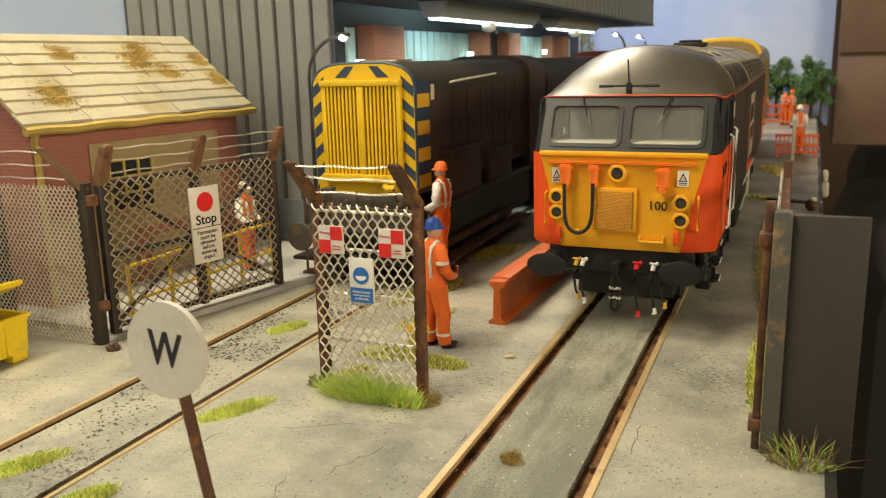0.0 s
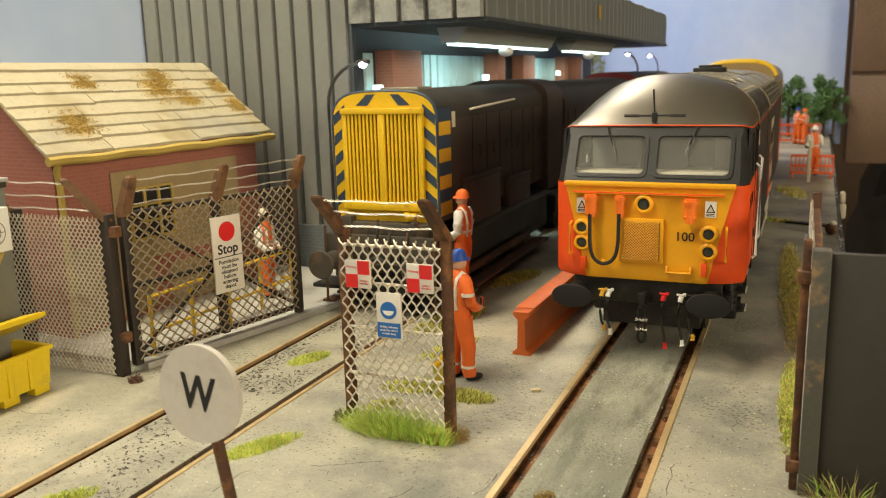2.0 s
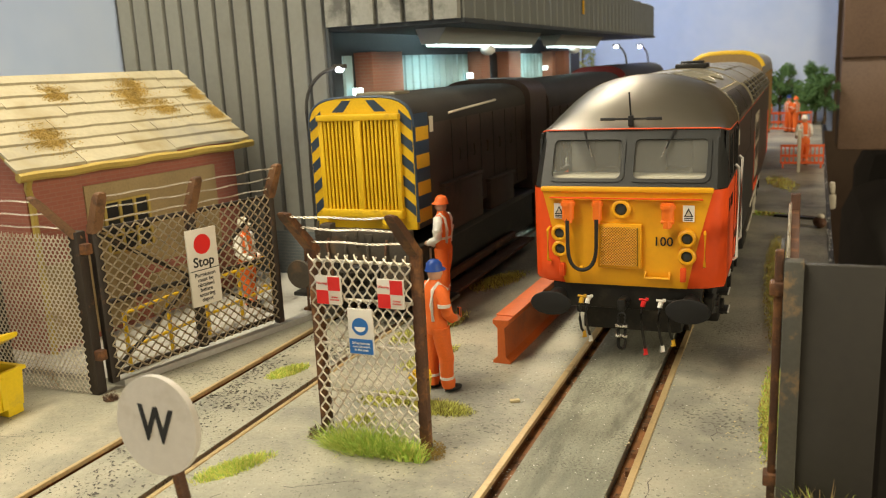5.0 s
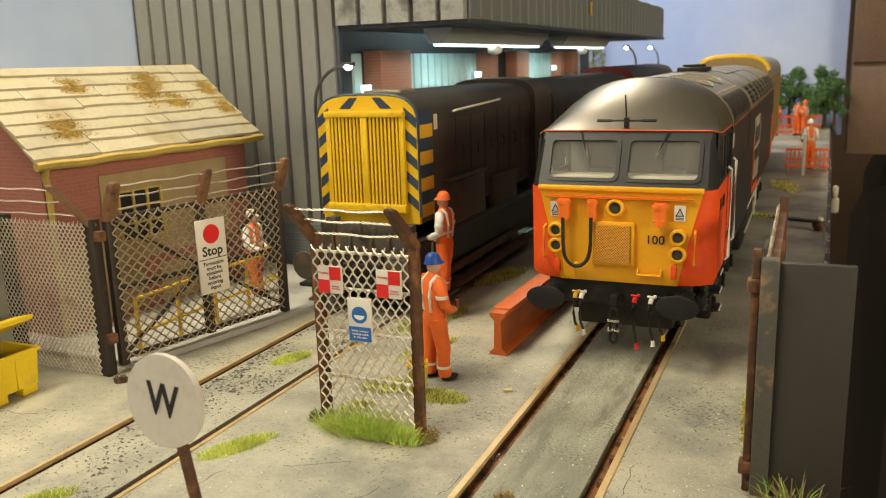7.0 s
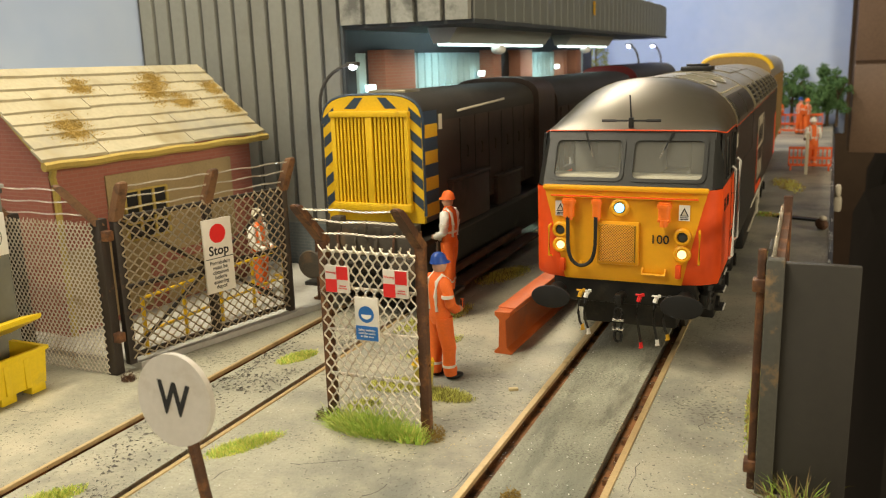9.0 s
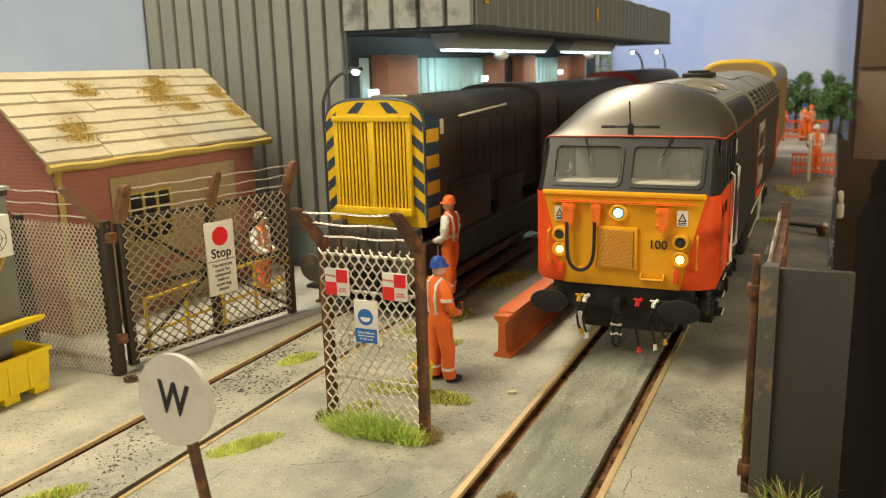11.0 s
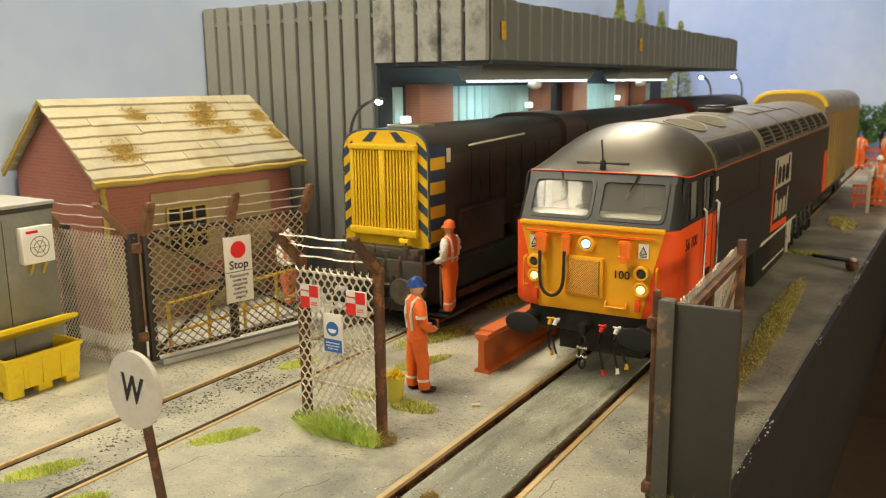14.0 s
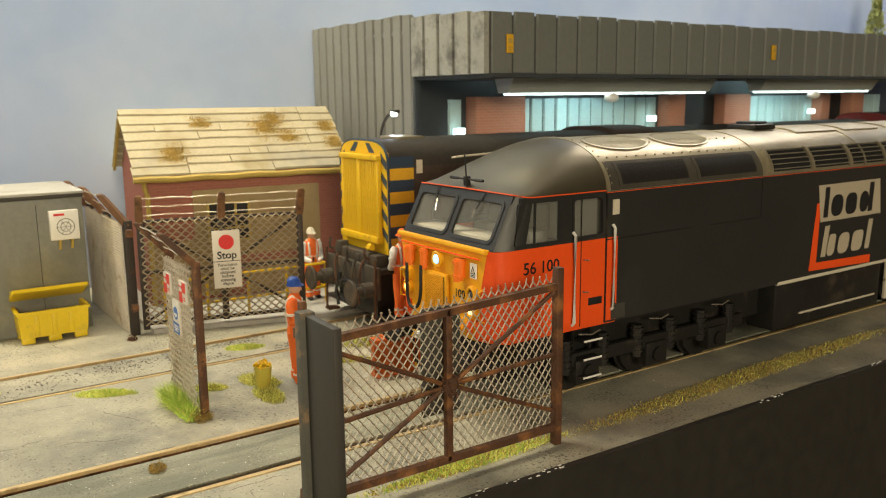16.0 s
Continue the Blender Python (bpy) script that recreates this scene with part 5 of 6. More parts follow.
    for x in (-14.2, 13.3):
        b = bmesh.new()
        box(b, x - 1.15, -0.08, 33.9, x + 1.15, 0.2, 37.3)
        fl = part("flash_sign", b, M_WHITE, lo, "small white overhead-line flash sign")
        b = bmesh.new()
        prism(b, [(x - 0.95, 34.9), (x + 0.95, 34.9), (x, 36.8)], "y", -0.1, -0.13)
        part("triangle", b, M_BLACK, fl)
        b = bmesh.new()
        prism(b, [(x - 0.6, 35.1), (x + 0.6, 35.1), (x, 36.3)], "y", -0.14, -0.16)
        part("triangle_inside", b, M_CREAM, fl)
        b = bmesh.new()
        box(b, x - 0.85, -0.12, 34.15, x + 0.85, -0.09, 34.35)
        box(b, x - 0.85, -0.12, 34.5, x + 0.85, -0.09, 34.7)
        part("bars", b, M_BLACK, fl)

    # buffer beam, buffers, coupling, pipes
    b = bmesh.new()
    box(b, -16.2, 1.6, 13.6, 16.2, 3.6, 19.8, 0.4)
    box(b, -11, 9, 6.5, 11, 30, 19)
    part("buffer_beam", b, M_UNDER, lo)
    for x in (-15.1, 14.0):
        b = bmesh.new()
        rg = [ring(b, (x, y, 15.9), (0, -1, 0), q, 16) for q, y in ((2.0, 2), (2.0, -2.2), (1.2, -2.3), (1.2, -4.4))]
        skin(b, rg)
        bf = part("buffer_shank", b, M_UNDER, lo)
        b = bmesh.new()
        rg = [ring(b, (x, y, 15.9), (0, -1, 0), 1, 36, sx, sy) for y, sx, sy in ((-4.2, 4.1, 2.3), (-5.0, 4.6, 2.7), (-5.3, 4.45, 2.6), (-5.4, 3.9, 2.2))]
        skin(b, rg)
        part("buffer_head", b, M_BLACK, bf, "oval black buffer head")
    b = bmesh.new()
    tube(b, [(0, 0.9, 15.8), (0, -2.2, 15.8)], 1.2, 12)
    box(b, -0.8, -3.6, 14.6, 0.8, -1.6, 17.2, 0.3)
    cp = part("draw_hook", b, M_UNDER, lo)
    b = bmesh.new()
    for z in (12.6, 10.0, 7.4):
        tube(b, [(0.8 * math.cos(t), -3.0 + 0.2 * math.sin(3 * t), z + 1.5 * math.sin(t)) for t in [2 * math.pi * k / 12 for k in range(13)]], 0.35, 5)
    part("coupling_link", b, M_UNDER, cp)
    for z in (11.2, 9.0):
        b = bmesh.new()
        tube(b, [(-1.3, -3.1, z), (1.3, -3.1, z)], 0.4, 8)
        part("coupling_pin", b, M_CHROME, cp)
    for x, z1, mm_, m2 in ((-9.0, 8.5, M_GOLD, M_GOLD), (-7.6, 7.6, M_WHITE, M_WHITE), (4.4, 5.5, M_RED, M_RED), (8.0, 6.5, M_WHITE, M_WHITE), (10.2, 8.0, M_UNDER, M_GOLD)):
        b = bmesh.new()
        tube(b, [(x, 0.5, 16.4), (x, -1.4, 16.2), (x - 0.35, -2.0, 14), (x - 0.4, -2.1, 12), (x - 0.1, -1.9, 9.6), (x + 0.5, -1.6, z1)], 0.3, 7)
        hp = part("brake_hose", b, M_UNDER, lo)
        b = bmesh.new()
        tube(b, [(x, -0.6, 16.4), (x, -1.9, 16.2), (x - 0.1, -2.1, 15.5)], 0.55, 8)
        tube(b, [(x - 0.9, -1.6, 17.0), (x + 0.8, -1.6, 16.9)], 0.25, 6)
        box(b, x + 0.4, -1.9, 16.7, x + 1.1, -1.3, 17.4, 0.15)
        part("hose_cock", b, mm_, hp, "coloured hose cock")
        b = bmesh.new()
        tube(b, [(x + 0.45, -1.65, z1 + 0.5), (x + 0.6, -1.6, z1 - 0.8)], 0.42, 7)
        tube(b, [(x + 0.1, -1.7, z1 - 0.9), (x + 1.0, -1.7, z1 - 0.6)], 0.26, 6)
        part("hose_end", b, m2, hp)

    # running gear
    b = bmesh.new()
    box(b, -13, 30, 9, 13, YE - 8, 19.7)
    part("underframe", b, M_UNDER, lo)
    for yb in (20, 178):
        bg = None
        for k in range(3):
            y = yb + 12 + k * 25
            for x in (-9.5, 9.5):
                b = bmesh.new()
                rg = [ring(b, (x + sg, y, 6.9), (1, 0, 0), q, 26) for q, sg in ((7.2, -1.2), (7.2, -0.6), (6.7, -0.5), (6.7, 1.2))]
                skin(b, rg)
                part("wheel", b, M_UNDER, lo)
        for x in (-15.8, 15.8):
            b = bmesh.new()
            box(b, x - 1, yb, 8.5, x + 1, yb + 74, 12.0, 0.4)
            for k in range(3):
                y = yb + 12 + k * 25
                box(b, x - 1.8, y - 4, 3.8, x + 1.8, y + 4, 10.2, 0.6)
                tube(b, [(x - 2, y, 6.8), (x + 2.6, y, 6.8)], 2.0, 14)
                for e in (-6.2, 6.2):
                    tube(b, [(x, y + e, 7), (x, y + e, 15.5)], 1.5, 10)
                    for h in range(5):
                        tube(b, [(x, y + e, 8.2 + h * 1.5), (x, y + e, 8.8 + h * 1.5)], 1.85, 10)
            bg = part("bogie_frame", b, M_UNDER, lo, "black three-axle bogie side")
            b = bmesh.new()
            for k in range(3):
                y = yb + 12 + k * 25
                tube(b, [(x * 1.12, y - 3.6, 17.0), (x * 1.17, y, 16.6), (x * 1.12, y + 3.6, 17.0)], 0.24, 5)
            part("pipe", b, M_CHROME, bg)
    for sx in (-1, 1):
        for z in (6.2, 10.8, 15.4):
            b = bmesh.new()
            box(b, sx * 16.0, 28.5, z - 0.3, sx * 19.6, 34.5, z + 0.3, 0.1)
            st = part("cab_step", b, M_UNDER, lo)
            b = bmesh.new()
            box(b, sx * 19.5, 28.5, z - 0.1, sx * 19.75, 34.5, z + 0.35)
            part("step_edge", b, M_WHITE, st)
        b = bmesh.new()
        box(b, sx * 15.2, 28.4, 4, sx * 15.8, 29.0, 19)
        box(b, sx * 15.2, 34.0, 4, sx * 15.8, 34.6, 19)
        part("step_bracket", b, M_UNDER, lo)
        b = bmesh.new()
        box(b, sx * 9, 106, 4.5, sx * 18.8, 164, 18.8, 1.0)
        tk = part("fuel_tank", b, M_UNDER, lo)
        b = bmesh.new()
        box(b, sx * 18.2, 104, 19.2, sx * 20.7, 176, 20.2, 0.1)
        tube(b, [(sx * 19.2, 118, 8.6), (sx * 19.2, 160, 8.6)], 0.35, 6)
        part("white_solebar_line", b, M_CREAM, tk)
        b = bmesh.new()
        box(b, sx * 18.6, 166, 6, sx * 19.6, 168, 19, 0.2)
        box(b, sx * 18.6, 172, 9, sx * 19.6, 174, 19, 0.2)
        box(b, sx * 18.6, 166, 12, sx * 19.6, 174, 13, 0.2)
        part("white_bracket", b, M_CREAM, tk)
    return bulbs


def stripes(bm, place, u0, u1, v0, v1, n, rise, mats=(0, 1)):
    """Slanting wasp bands clipped to a strip."""
    h = (v1 - v0) / n
    for k in range(-3, n + 3):
        a, b = v0 + k * h, v0 + (k + 1) * h
        q = [(u0, a), (u1, a + rise), (u1, b + rise), (u0, b)]
        q = [(u, min(max(v, v0), v1)) for u, v in q]
        if len({(round(u, 3), round(v, 3)) for u, v in q}) >= 4:
            flat(bm, place, q, 0.0, mats[k % 2])


def shunter():
    s = thing("shunting_locomotive", -107.0, 201, 0, 0, "grimy black shunter with yellow radiator and wasp stripes", "locomotive")
    HB = 15.5

    def prof(y, hb, zb, zt, n=15):
        out = [(-hb, y, zb)]
        for k in range(n):
            a = math.pi * (1 - k / (n - 1))
            c, t = math.cos(a), math.sin(a)
            out.append((hb * math.copysign(abs(c) ** 0.55, c), y, zt - 8 + 8 * t ** 0.75))
        return out + [(hb, y, zb)]
    bm = bmesh.new()
    skin(bm, [[bm.verts.new(p) for p in prof(y, HB, 26, 61)] for y in (1.2, 50, 98)])
    bon = part("bonnet", bm, M_SHUNT, s, "grimy dark bonnet", smooth=50)
    bm = bmesh.new()
    skin(bm, [[bm.verts.new((x * 1.004, y, z + 0.12)) for x, _, z in prof(0, HB, 52.8, 61)[1:-1]] for y in (1.4, 50, 98)], caps=False, closed=False)
    part("bonnet_top", bm, M_MATTROOF, bon, smooth=50)
    # nose face
    bm = bmesh.new()
    skin(bm, [[bm.verts.new(p) for p in prof(y, HB - 0.2, 26, 60.8)] for y in (0, 1.2)])
    nose = part("nose_face", bm, M_LEMON, s, "bright yellow nose")
    bm = bmesh.new()
    tube(bm, [(x, 0.4, z) for x, _, z in prof(0, HB, 28, 61)], 0.5, 6)
    part("nose_edge", bm, M_NAVY, nose, "dark blue edge moulding")
    bm = bmesh.new()
    fp = lambda u, v, d: (u, -0.04 - d, v)
    for sx in (-1, 1):
        for k in range(5):
            z = 29.5 + k * 5.6
            flat(bm, fp, [(sx * 11.6, z + 3.0), (sx * 15.2, z), (sx * 15.2, z + 2.8), (sx * 11.6, z + 5.8)])
    flat(bm, fp, [(-8.2, 57.2), (-4.6, 57.2), (-2.2, 60.2), (-4.8, 60.2)])
    flat(bm, fp, [(4.6, 57.2), (8.2, 57.2), (4.8, 60.2), (2.2, 60.2)])
    part("wasp_stripe", bm, M_NAVY, nose)
    bm = bmesh.new()
    box(bm, -12.2, -2.0, 55.0, 12.2, 0, 56.6, 0.3)
    box(bm, -12.2, -2.2, 29.2, 12.2, 0, 31.4, 0.3)
    box(bm, -12.0, -1.4, 31, -10.6, 0, 55.2, 0.2)
    box(bm, 10.6, -1.4, 31, 12.0, 0, 55.2, 0.2)
    box(bm, -1.0, -1.7, 31, 1.0, 0, 55.2, 0.2)
    rad = part("radiator_frame", bm, M_LEMON, nose, "yellow radiator frame")
    bm = bmesh.new()
    box(bm, -0.32, -1.35, 31.3, 0.32, -0.2, 55.1, 0.12)
    # core plate coloured darker to stand for shade in the slat gaps
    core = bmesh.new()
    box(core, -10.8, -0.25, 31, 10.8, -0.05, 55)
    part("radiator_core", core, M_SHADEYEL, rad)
    me = mesh_of("radiator_slat", bm, M_LEMON)
    for k in range(8):
        for sx in (-1, 1):
            same("radiator_slat", me, rad, at(sx * (1.9 + k * 1.15), 0, 0))
    for sx in (-1, 1):
        bm = bmesh.new()
        for k in range(8):
            z0 = 27.5 + k * 3.6
            flat(bm, lambda u, v, d, sx=sx: (sx * (HB + 0.06), u, v), [(0.4, z0), (9.5, z0), (9.5, z0 + 3.6), (0.4, z0 + 3.6)], 0, k % 2)
        part("side_stripe", bm, [M_GOLD, M_NAVY], bon, "yellow and dark blue warning bands")
        bm = bmesh.new()
        tube(bm, [(sx * 15.6, 24, 55.0), (sx * 16.6, 24.6, 55.3), (sx * 16.6, 62, 56.6), (sx * 15.6, 62.5, 56.6)], 0.35, 6)
        part("handrail", bm, M_CREAM, bon)
        bm = bmesh.new()
        box(bm, sx * 15.4, 10.5, 50.8, sx * 15.7, 12.7, 55)
        part("flash_label", bm, M_CREAM, bon)
        for y in (26, 38, 50, 62, 74, 86):
            bm = bmesh.new()
            box(bm, sx * HB - 0.1, y, 27, sx * HB + 0.12, y + 0.3, 53)
            part("door_seam", bm, M_UNDER, bon)
        bm = bmesh.new()
        box(bm, sx * 13, 16, 20, sx * 17.2, 46, 35, 0.6)
        box(bm, sx * 13, 15.5, 35, sx * 17.4, 46.5, 36, 0.2)
        part("side_locker", bm, M_SHUNT, s, "dark locker box on the running plate")
        bm = bmesh.new()
        box(bm, sx * 13, 54, 20, sx * 17.0, 78, 31, 0.6)
        box(bm, sx * 13, 53.5, 31, sx * 17.3, 78.5, 32, 0.2)
        part("side_locker", bm, M_SHUNT, s, "dark locker box on the running plate")
        bm = bmesh.new()
        for y in (31, 43, 55, 67, 79, 91):
            tube(bm, [(sx * (HB + 0.2), y, 41), (sx * (HB + 0.55), y, 41.4), (sx * (HB + 0.55), y, 44), (sx * (HB + 0.2), y, 44.4)], 0.22, 5)
        part("door_grab", bm, M_BEAMGREY, bon)
        bm = bmesh.new()
        box(bm, sx * 13, 2, 3.4, sx * 18.4, 96, 4.4, 0.2)
        part("foot_board", bm, M_RUST, s, "long rusty foot board")
    bm = bmesh.new()
    box(bm, -6, 10, 60.6, 6, 20, 61.8, 0.4)
    part("roof_hatch", bm, M_ROOF, bon)
    for y in (26, 44, 62, 80):
        bm = bmesh.new()
        skin(bm, [[bm.verts.new((px * 1.012, yy, z + 0.35)) for px, _, z in prof(0, HB, 52.8, 61)[1:-1]] for yy in (y, y + 0.9)], caps=False, closed=False)
        part("bonnet_strap", bm, M_MATTROOF, bon)
    # cab
    bm = bmesh.new()
    skin(bm, [[bm.verts.new(p) for p in prof(y, 17.5, 21, 62.6)] for y in (98, 119)])
    part("cab", bm, M_SHUNT, s, "dark cab with rounded roof", smooth=50)
    bm = bmesh.new()
    for x in (-9, 9):
        flat(bm, lambda u, v, d: (u, 97.9, v), rounded(x - 4, 54.5, x + 4, 59.5, 1))
    part("cab_window", bm, M_LENS, s)
    # running plate and buffer beam
    bm = bmesh.new()
    box(bm, -17.5, -4, 20.5, 17.5, 116, 22.2, 0.2)
    part("running_plate", bm, M_UNDER, s)
    bm = bmesh.new()
    box(bm, -17, -5.5, 12.5, 17, -3.8, 22.8, 0.4)
    part("buffer_beam", bm, M_BEAMGREY, s, "grimy grey-brown buffer beam")
    bm = bmesh.new()
    box(bm, -14, -3.8, 22.2, 14, 0.5, 26, 0.4)
    for x, h, w in ((-10.5, 27.6, 1.6), (-4.5, 24.6, 0.7), (2.5, 25.2, 1.2), (9.5, 26.6, 0.8)):
        box(bm, x - w, -4.2, 22.4, x + w, -1, h, 0.3)
    part("sandbox", bm, M_BEAMGREY, s, "rusty brown boxes on the footplate")
    for k, (x, z0, x1, z1, r) in enumerate(((-9, 24, -7, 9, 0.4), (-3.5, 23, -2, 10, 0.35), (3.2, 23.5, 3.0, 8, 0.4), (8.6, 24, 7.5, 10, 0.4), (-6, 15, 6, 15.5, 0.5), (-12, 25, -11, 29, 0.45), (12, 25, 11.6, 28.5, 0.4), (0, 22, 0.6, 27.5, 0.45))):
        bm = bmesh.new()
        tube(bm, [(x, -5.2, z0), (x, -6.4, lerp(z0, z1, 0.15)), (lerp(x, x1, 0.5) + 0.5, -7.0, lerp(z0, z1, 0.55)), (x1, -6.6, z1)], r, 6)
        part("pipe", bm, M_BEAMGREY if k % 3 else M_RUST, s)
    bm = bmesh.new()
    tube(bm, [(6.5, -1.2, 28.2), (8.2, -3.0, 27.8), (10.5, -3.0, 28.2)], 1.0, 8)
    part("lamp_iron", bm, M_LEMON, s, "yellow pipe end")
    for x in (-14.0, 14.0):
        bm = bmesh.new()
        skin(bm, [ring(bm, (x, y, 15.6), (0, -1, 0), q, 18) for q, y in ((2.6, -5), (2.4, -9), (1.5, -9.2), (1.5, -12.5))])
        bf = part("buffer_shank", bm, M_BEAMGREY, s)
        bm = bmesh.new()
        skin(bm, [ring(bm, (x, y, 15.6), (0, -1, 0), q, 26) for q, y in ((3.7, -12.2), (4.0, -12.9), (3.7, -13.3))])
        part("buffer_head", bm, M_BEAMGREY, bf, "round grey buffer head")
    bm = bmesh.new()
    tube(bm, [(3.8 * math.cos(t), -7.0, 13 + 3.8 * math.sin(t)) for t in [2 * math.pi * k / 14 for k in range(15)]], 0.7, 6)
    tube(bm, [(-6, -6, 18), (-6.5, -7.5, 12), (-5, -7.5, 7.5)], 0.6, 6)
    tube(bm, [(6, -6, 18), (6.5, -7.5, 12), (5.4, -7.5, 8.5)], 0.6, 6)
    part("brake_hose", bm, M_UNDER, s)
    for x in (-16.5, 16.5):
        bm = bmesh.new()
        tube(bm, [(x, -5.6, 25), (x, -6.0, 4.0)], 0.4, 6)
        box(bm, x - 1.8, -6, 3.2, x + 1.8, -2, 4.0, 0.2)
        part("step_rail", bm, M_RUST, s)
    for x in (-18.5, 18.5):
        bm = bmesh.new()
        box(bm, x - 6 if x > 0 else x - 5, -2.5, 6.2, x + 5 if x > 0 else x + 6, 7.5, 7.3, 0.2)
        part("shunter_step", bm, M_UNDER, s, "wide dark foot step")
    bm = bmesh.new()
    box(bm, -13, -3, 6.5, 13, 112, 20.5)
    part("frame", bm, M_UNDER, s)
    for y in (22, 50, 80):
        for x in (-10, 10):
            bm = bmesh.new()
            skin(bm, [ring(bm, (x + q, y, 8.9), (1, 0, 0), r, 28) for r, q in ((9.2, -1.2), (9.2, -0.5), (8.7, -0.4), (8.7, 1.4))])
            part("wheel", bm, M_UNDER, s)
    for sx in (-1, 1):
        bm = bmesh.new()
        box(bm, sx * 13.4, 18, 6.5, sx * 15, 84, 9.0, 0.5)
        part("coupling_rod", bm, M_RUST, s)
    return s


def train_vehicle(name, x, y0, y1, hw, zt, body, roof, label, cat, ends=None):
    v = thing(name, x, y0, 0, 0, label, cat)
    L = y1 - y0

    def prof(y, n=13):
        out = [(-hw, y, 16)]
        for k in range(n):
            a = math.pi * (1 - k / (n - 1))
            c, t = math.cos(a), math.sin(a)
            out.append((hw * math.copysign(abs(c) ** 0.6, c), y, zt - 11 + 11 * t ** 0.8))
        return out + [(hw, y, 16)]
    bm = bmesh.new()
    skin(bm, [[bm.verts.new(p) for p in prof(y)] for y in (0, L)])
    b = part("body", bm, body, v, smooth=50)
    bm = bmesh.new()
    skin(bm, [[bm.verts.new((px * 1.003, y, z + 0.15)) for px, _, z in prof(0)[1:-1]] for y in (0.4, L - 0.4)], caps=False, closed=False)
    part("roof", bm, roof, v, smooth=50)
    if ends:
        bm = bmesh.new()
        tube(bm, [(px, 2.0, z + 0.4) for px, _, z in prof(0) if z > zt - 9], 1.7, 8)
        part("end_arch", bm, ends, v, "bright yellow cab end")
    bm = bmesh.new()
    box(bm, -0.3, -0.4, 18, 0.3, 0.4, zt - 11)
    me = mesh_of("rib", bm, body)
    for k in range(int(L / 12)):
        for sx in (-1, 1):
            same("rib", me, b, at(sx * hw, 4.4 + k * 12, 0))
    bm = bmesh.new()
    box(bm, -hw * 0.7, 4, 8, hw * 0.7, L - 4, 16)
    part("underframe", bm, M_UNDER, v)
    for y in (14, 34, L - 34, L - 14):
        for sx in (-1, 1):
            bm = bmesh.new()
            skin(bm, [ring(bm, (sx * 9.5 + q, y, 6.6), (1, 0, 0), 7, 20) for q in (-1, 1)])
            part("wheel", bm, M_UNDER, v)
    bm = bmesh.new()
    tube(bm, [(0, -9, 14), (0, 2, 14)], 1.2, 8)
    part("coupling", bm, M_UNDER, v)
    return v


BULBS = main_loco()
shunter()
train_vehicle("dark_locomotive", -107.5, 326, 480, 17.5, 61.0, M_SHUNT, M_MATTROOF, "dark grimy locomotive standing behind the shunter", "locomotive")
train_vehicle("maroon_coach", -107.5, 492, 640, 17.5, 64, M_MAROON, M_MATTROOF, "dark vehicle with a maroon roof near the shed end", "railway coach")
train_vehicle("yellow_track_machine", -34.5, 460, 640, 17.8, 67, M_DOLOMITE, M_ROOF, "dirty yellow rail vehicle coupled behind the locomotive", "rail vehicle", M_LEMON)


# ---- yard furniture ----
def cabinet():
    c = thing("grey_cabinet", -161, 84, 0, 0, "grey-green relay cabinet with a dark cap beside the fence", "cabinet")
    bm = bmesh.new()
    box(bm, -38, 0, 0, 0, 43, 43.6, 0.4)
    part("body", bm, M_CABINET, c)
    bm = bmesh.new()
    box(bm, -38.4, -0.3, 43.6, 0.3, 43.3, 44.8, 0.2)
    part("cap", bm, M_GREY, c, "dark cap")
    bm = bmesh.new()
    box(bm, -39, -0.8, 44.8, 0.7, 43.6, 45.7, 0.2)
    part("top_sheet", bm, M_SLAB, c, "pale dusty top")
    for y in (14.5, 29):
        bm = bmesh.new()
        box(bm, -0.05, y, 2, 0.1, y + 0.2, 42)
        part("door_seam", bm, M_GREY, c)
    m = thing("meter_box", -161, 116.4, 30.4, 0, "white meter box with a round grille on the cabinet", "meter box")
    bm = bmesh.new()
    box(bm, 0, 0, 0, 2.6, 8.6, 9.4, 0.2)
    part("case", bm, M_WHITE, m)
    bm = bmesh.new()
    for r in (2.6, 1.5):
        tube(bm, [(2.6, 4.6 + r * math.cos(t), 4.2 + r * math.sin(t)) for t in [2 * math.pi * k / 20 for k in range(21)]], 0.12, 4)
    for a in (0, 60, 120):
        d = Vector((0, math.cos(radians(a)), math.sin(radians(a)))) * 2.9
        tube(bm, [Vector((2.6, 4.6, 4.2)) - d * 0.9, Vector((2.6, 4.6, 4.2)) + d * 0.9], 0.08, 4)
    part("round_grille", bm, M_CABINET, m)
    bm = bmesh.new()
    box(bm, 2.6, 1.2, 7.8, 2.68, 4.4, 8.5)
    part("red_bar", bm, M_RED, m)
    for y in (2.4, 6.0):
        bm = bmesh.new()
        prism(bm, [(0.1, 0.0), (2.2, 0.0), (0.1, -3.4)], "y", y, y + 0.7)
        part("bracket", bm, M_OCHRE, m)


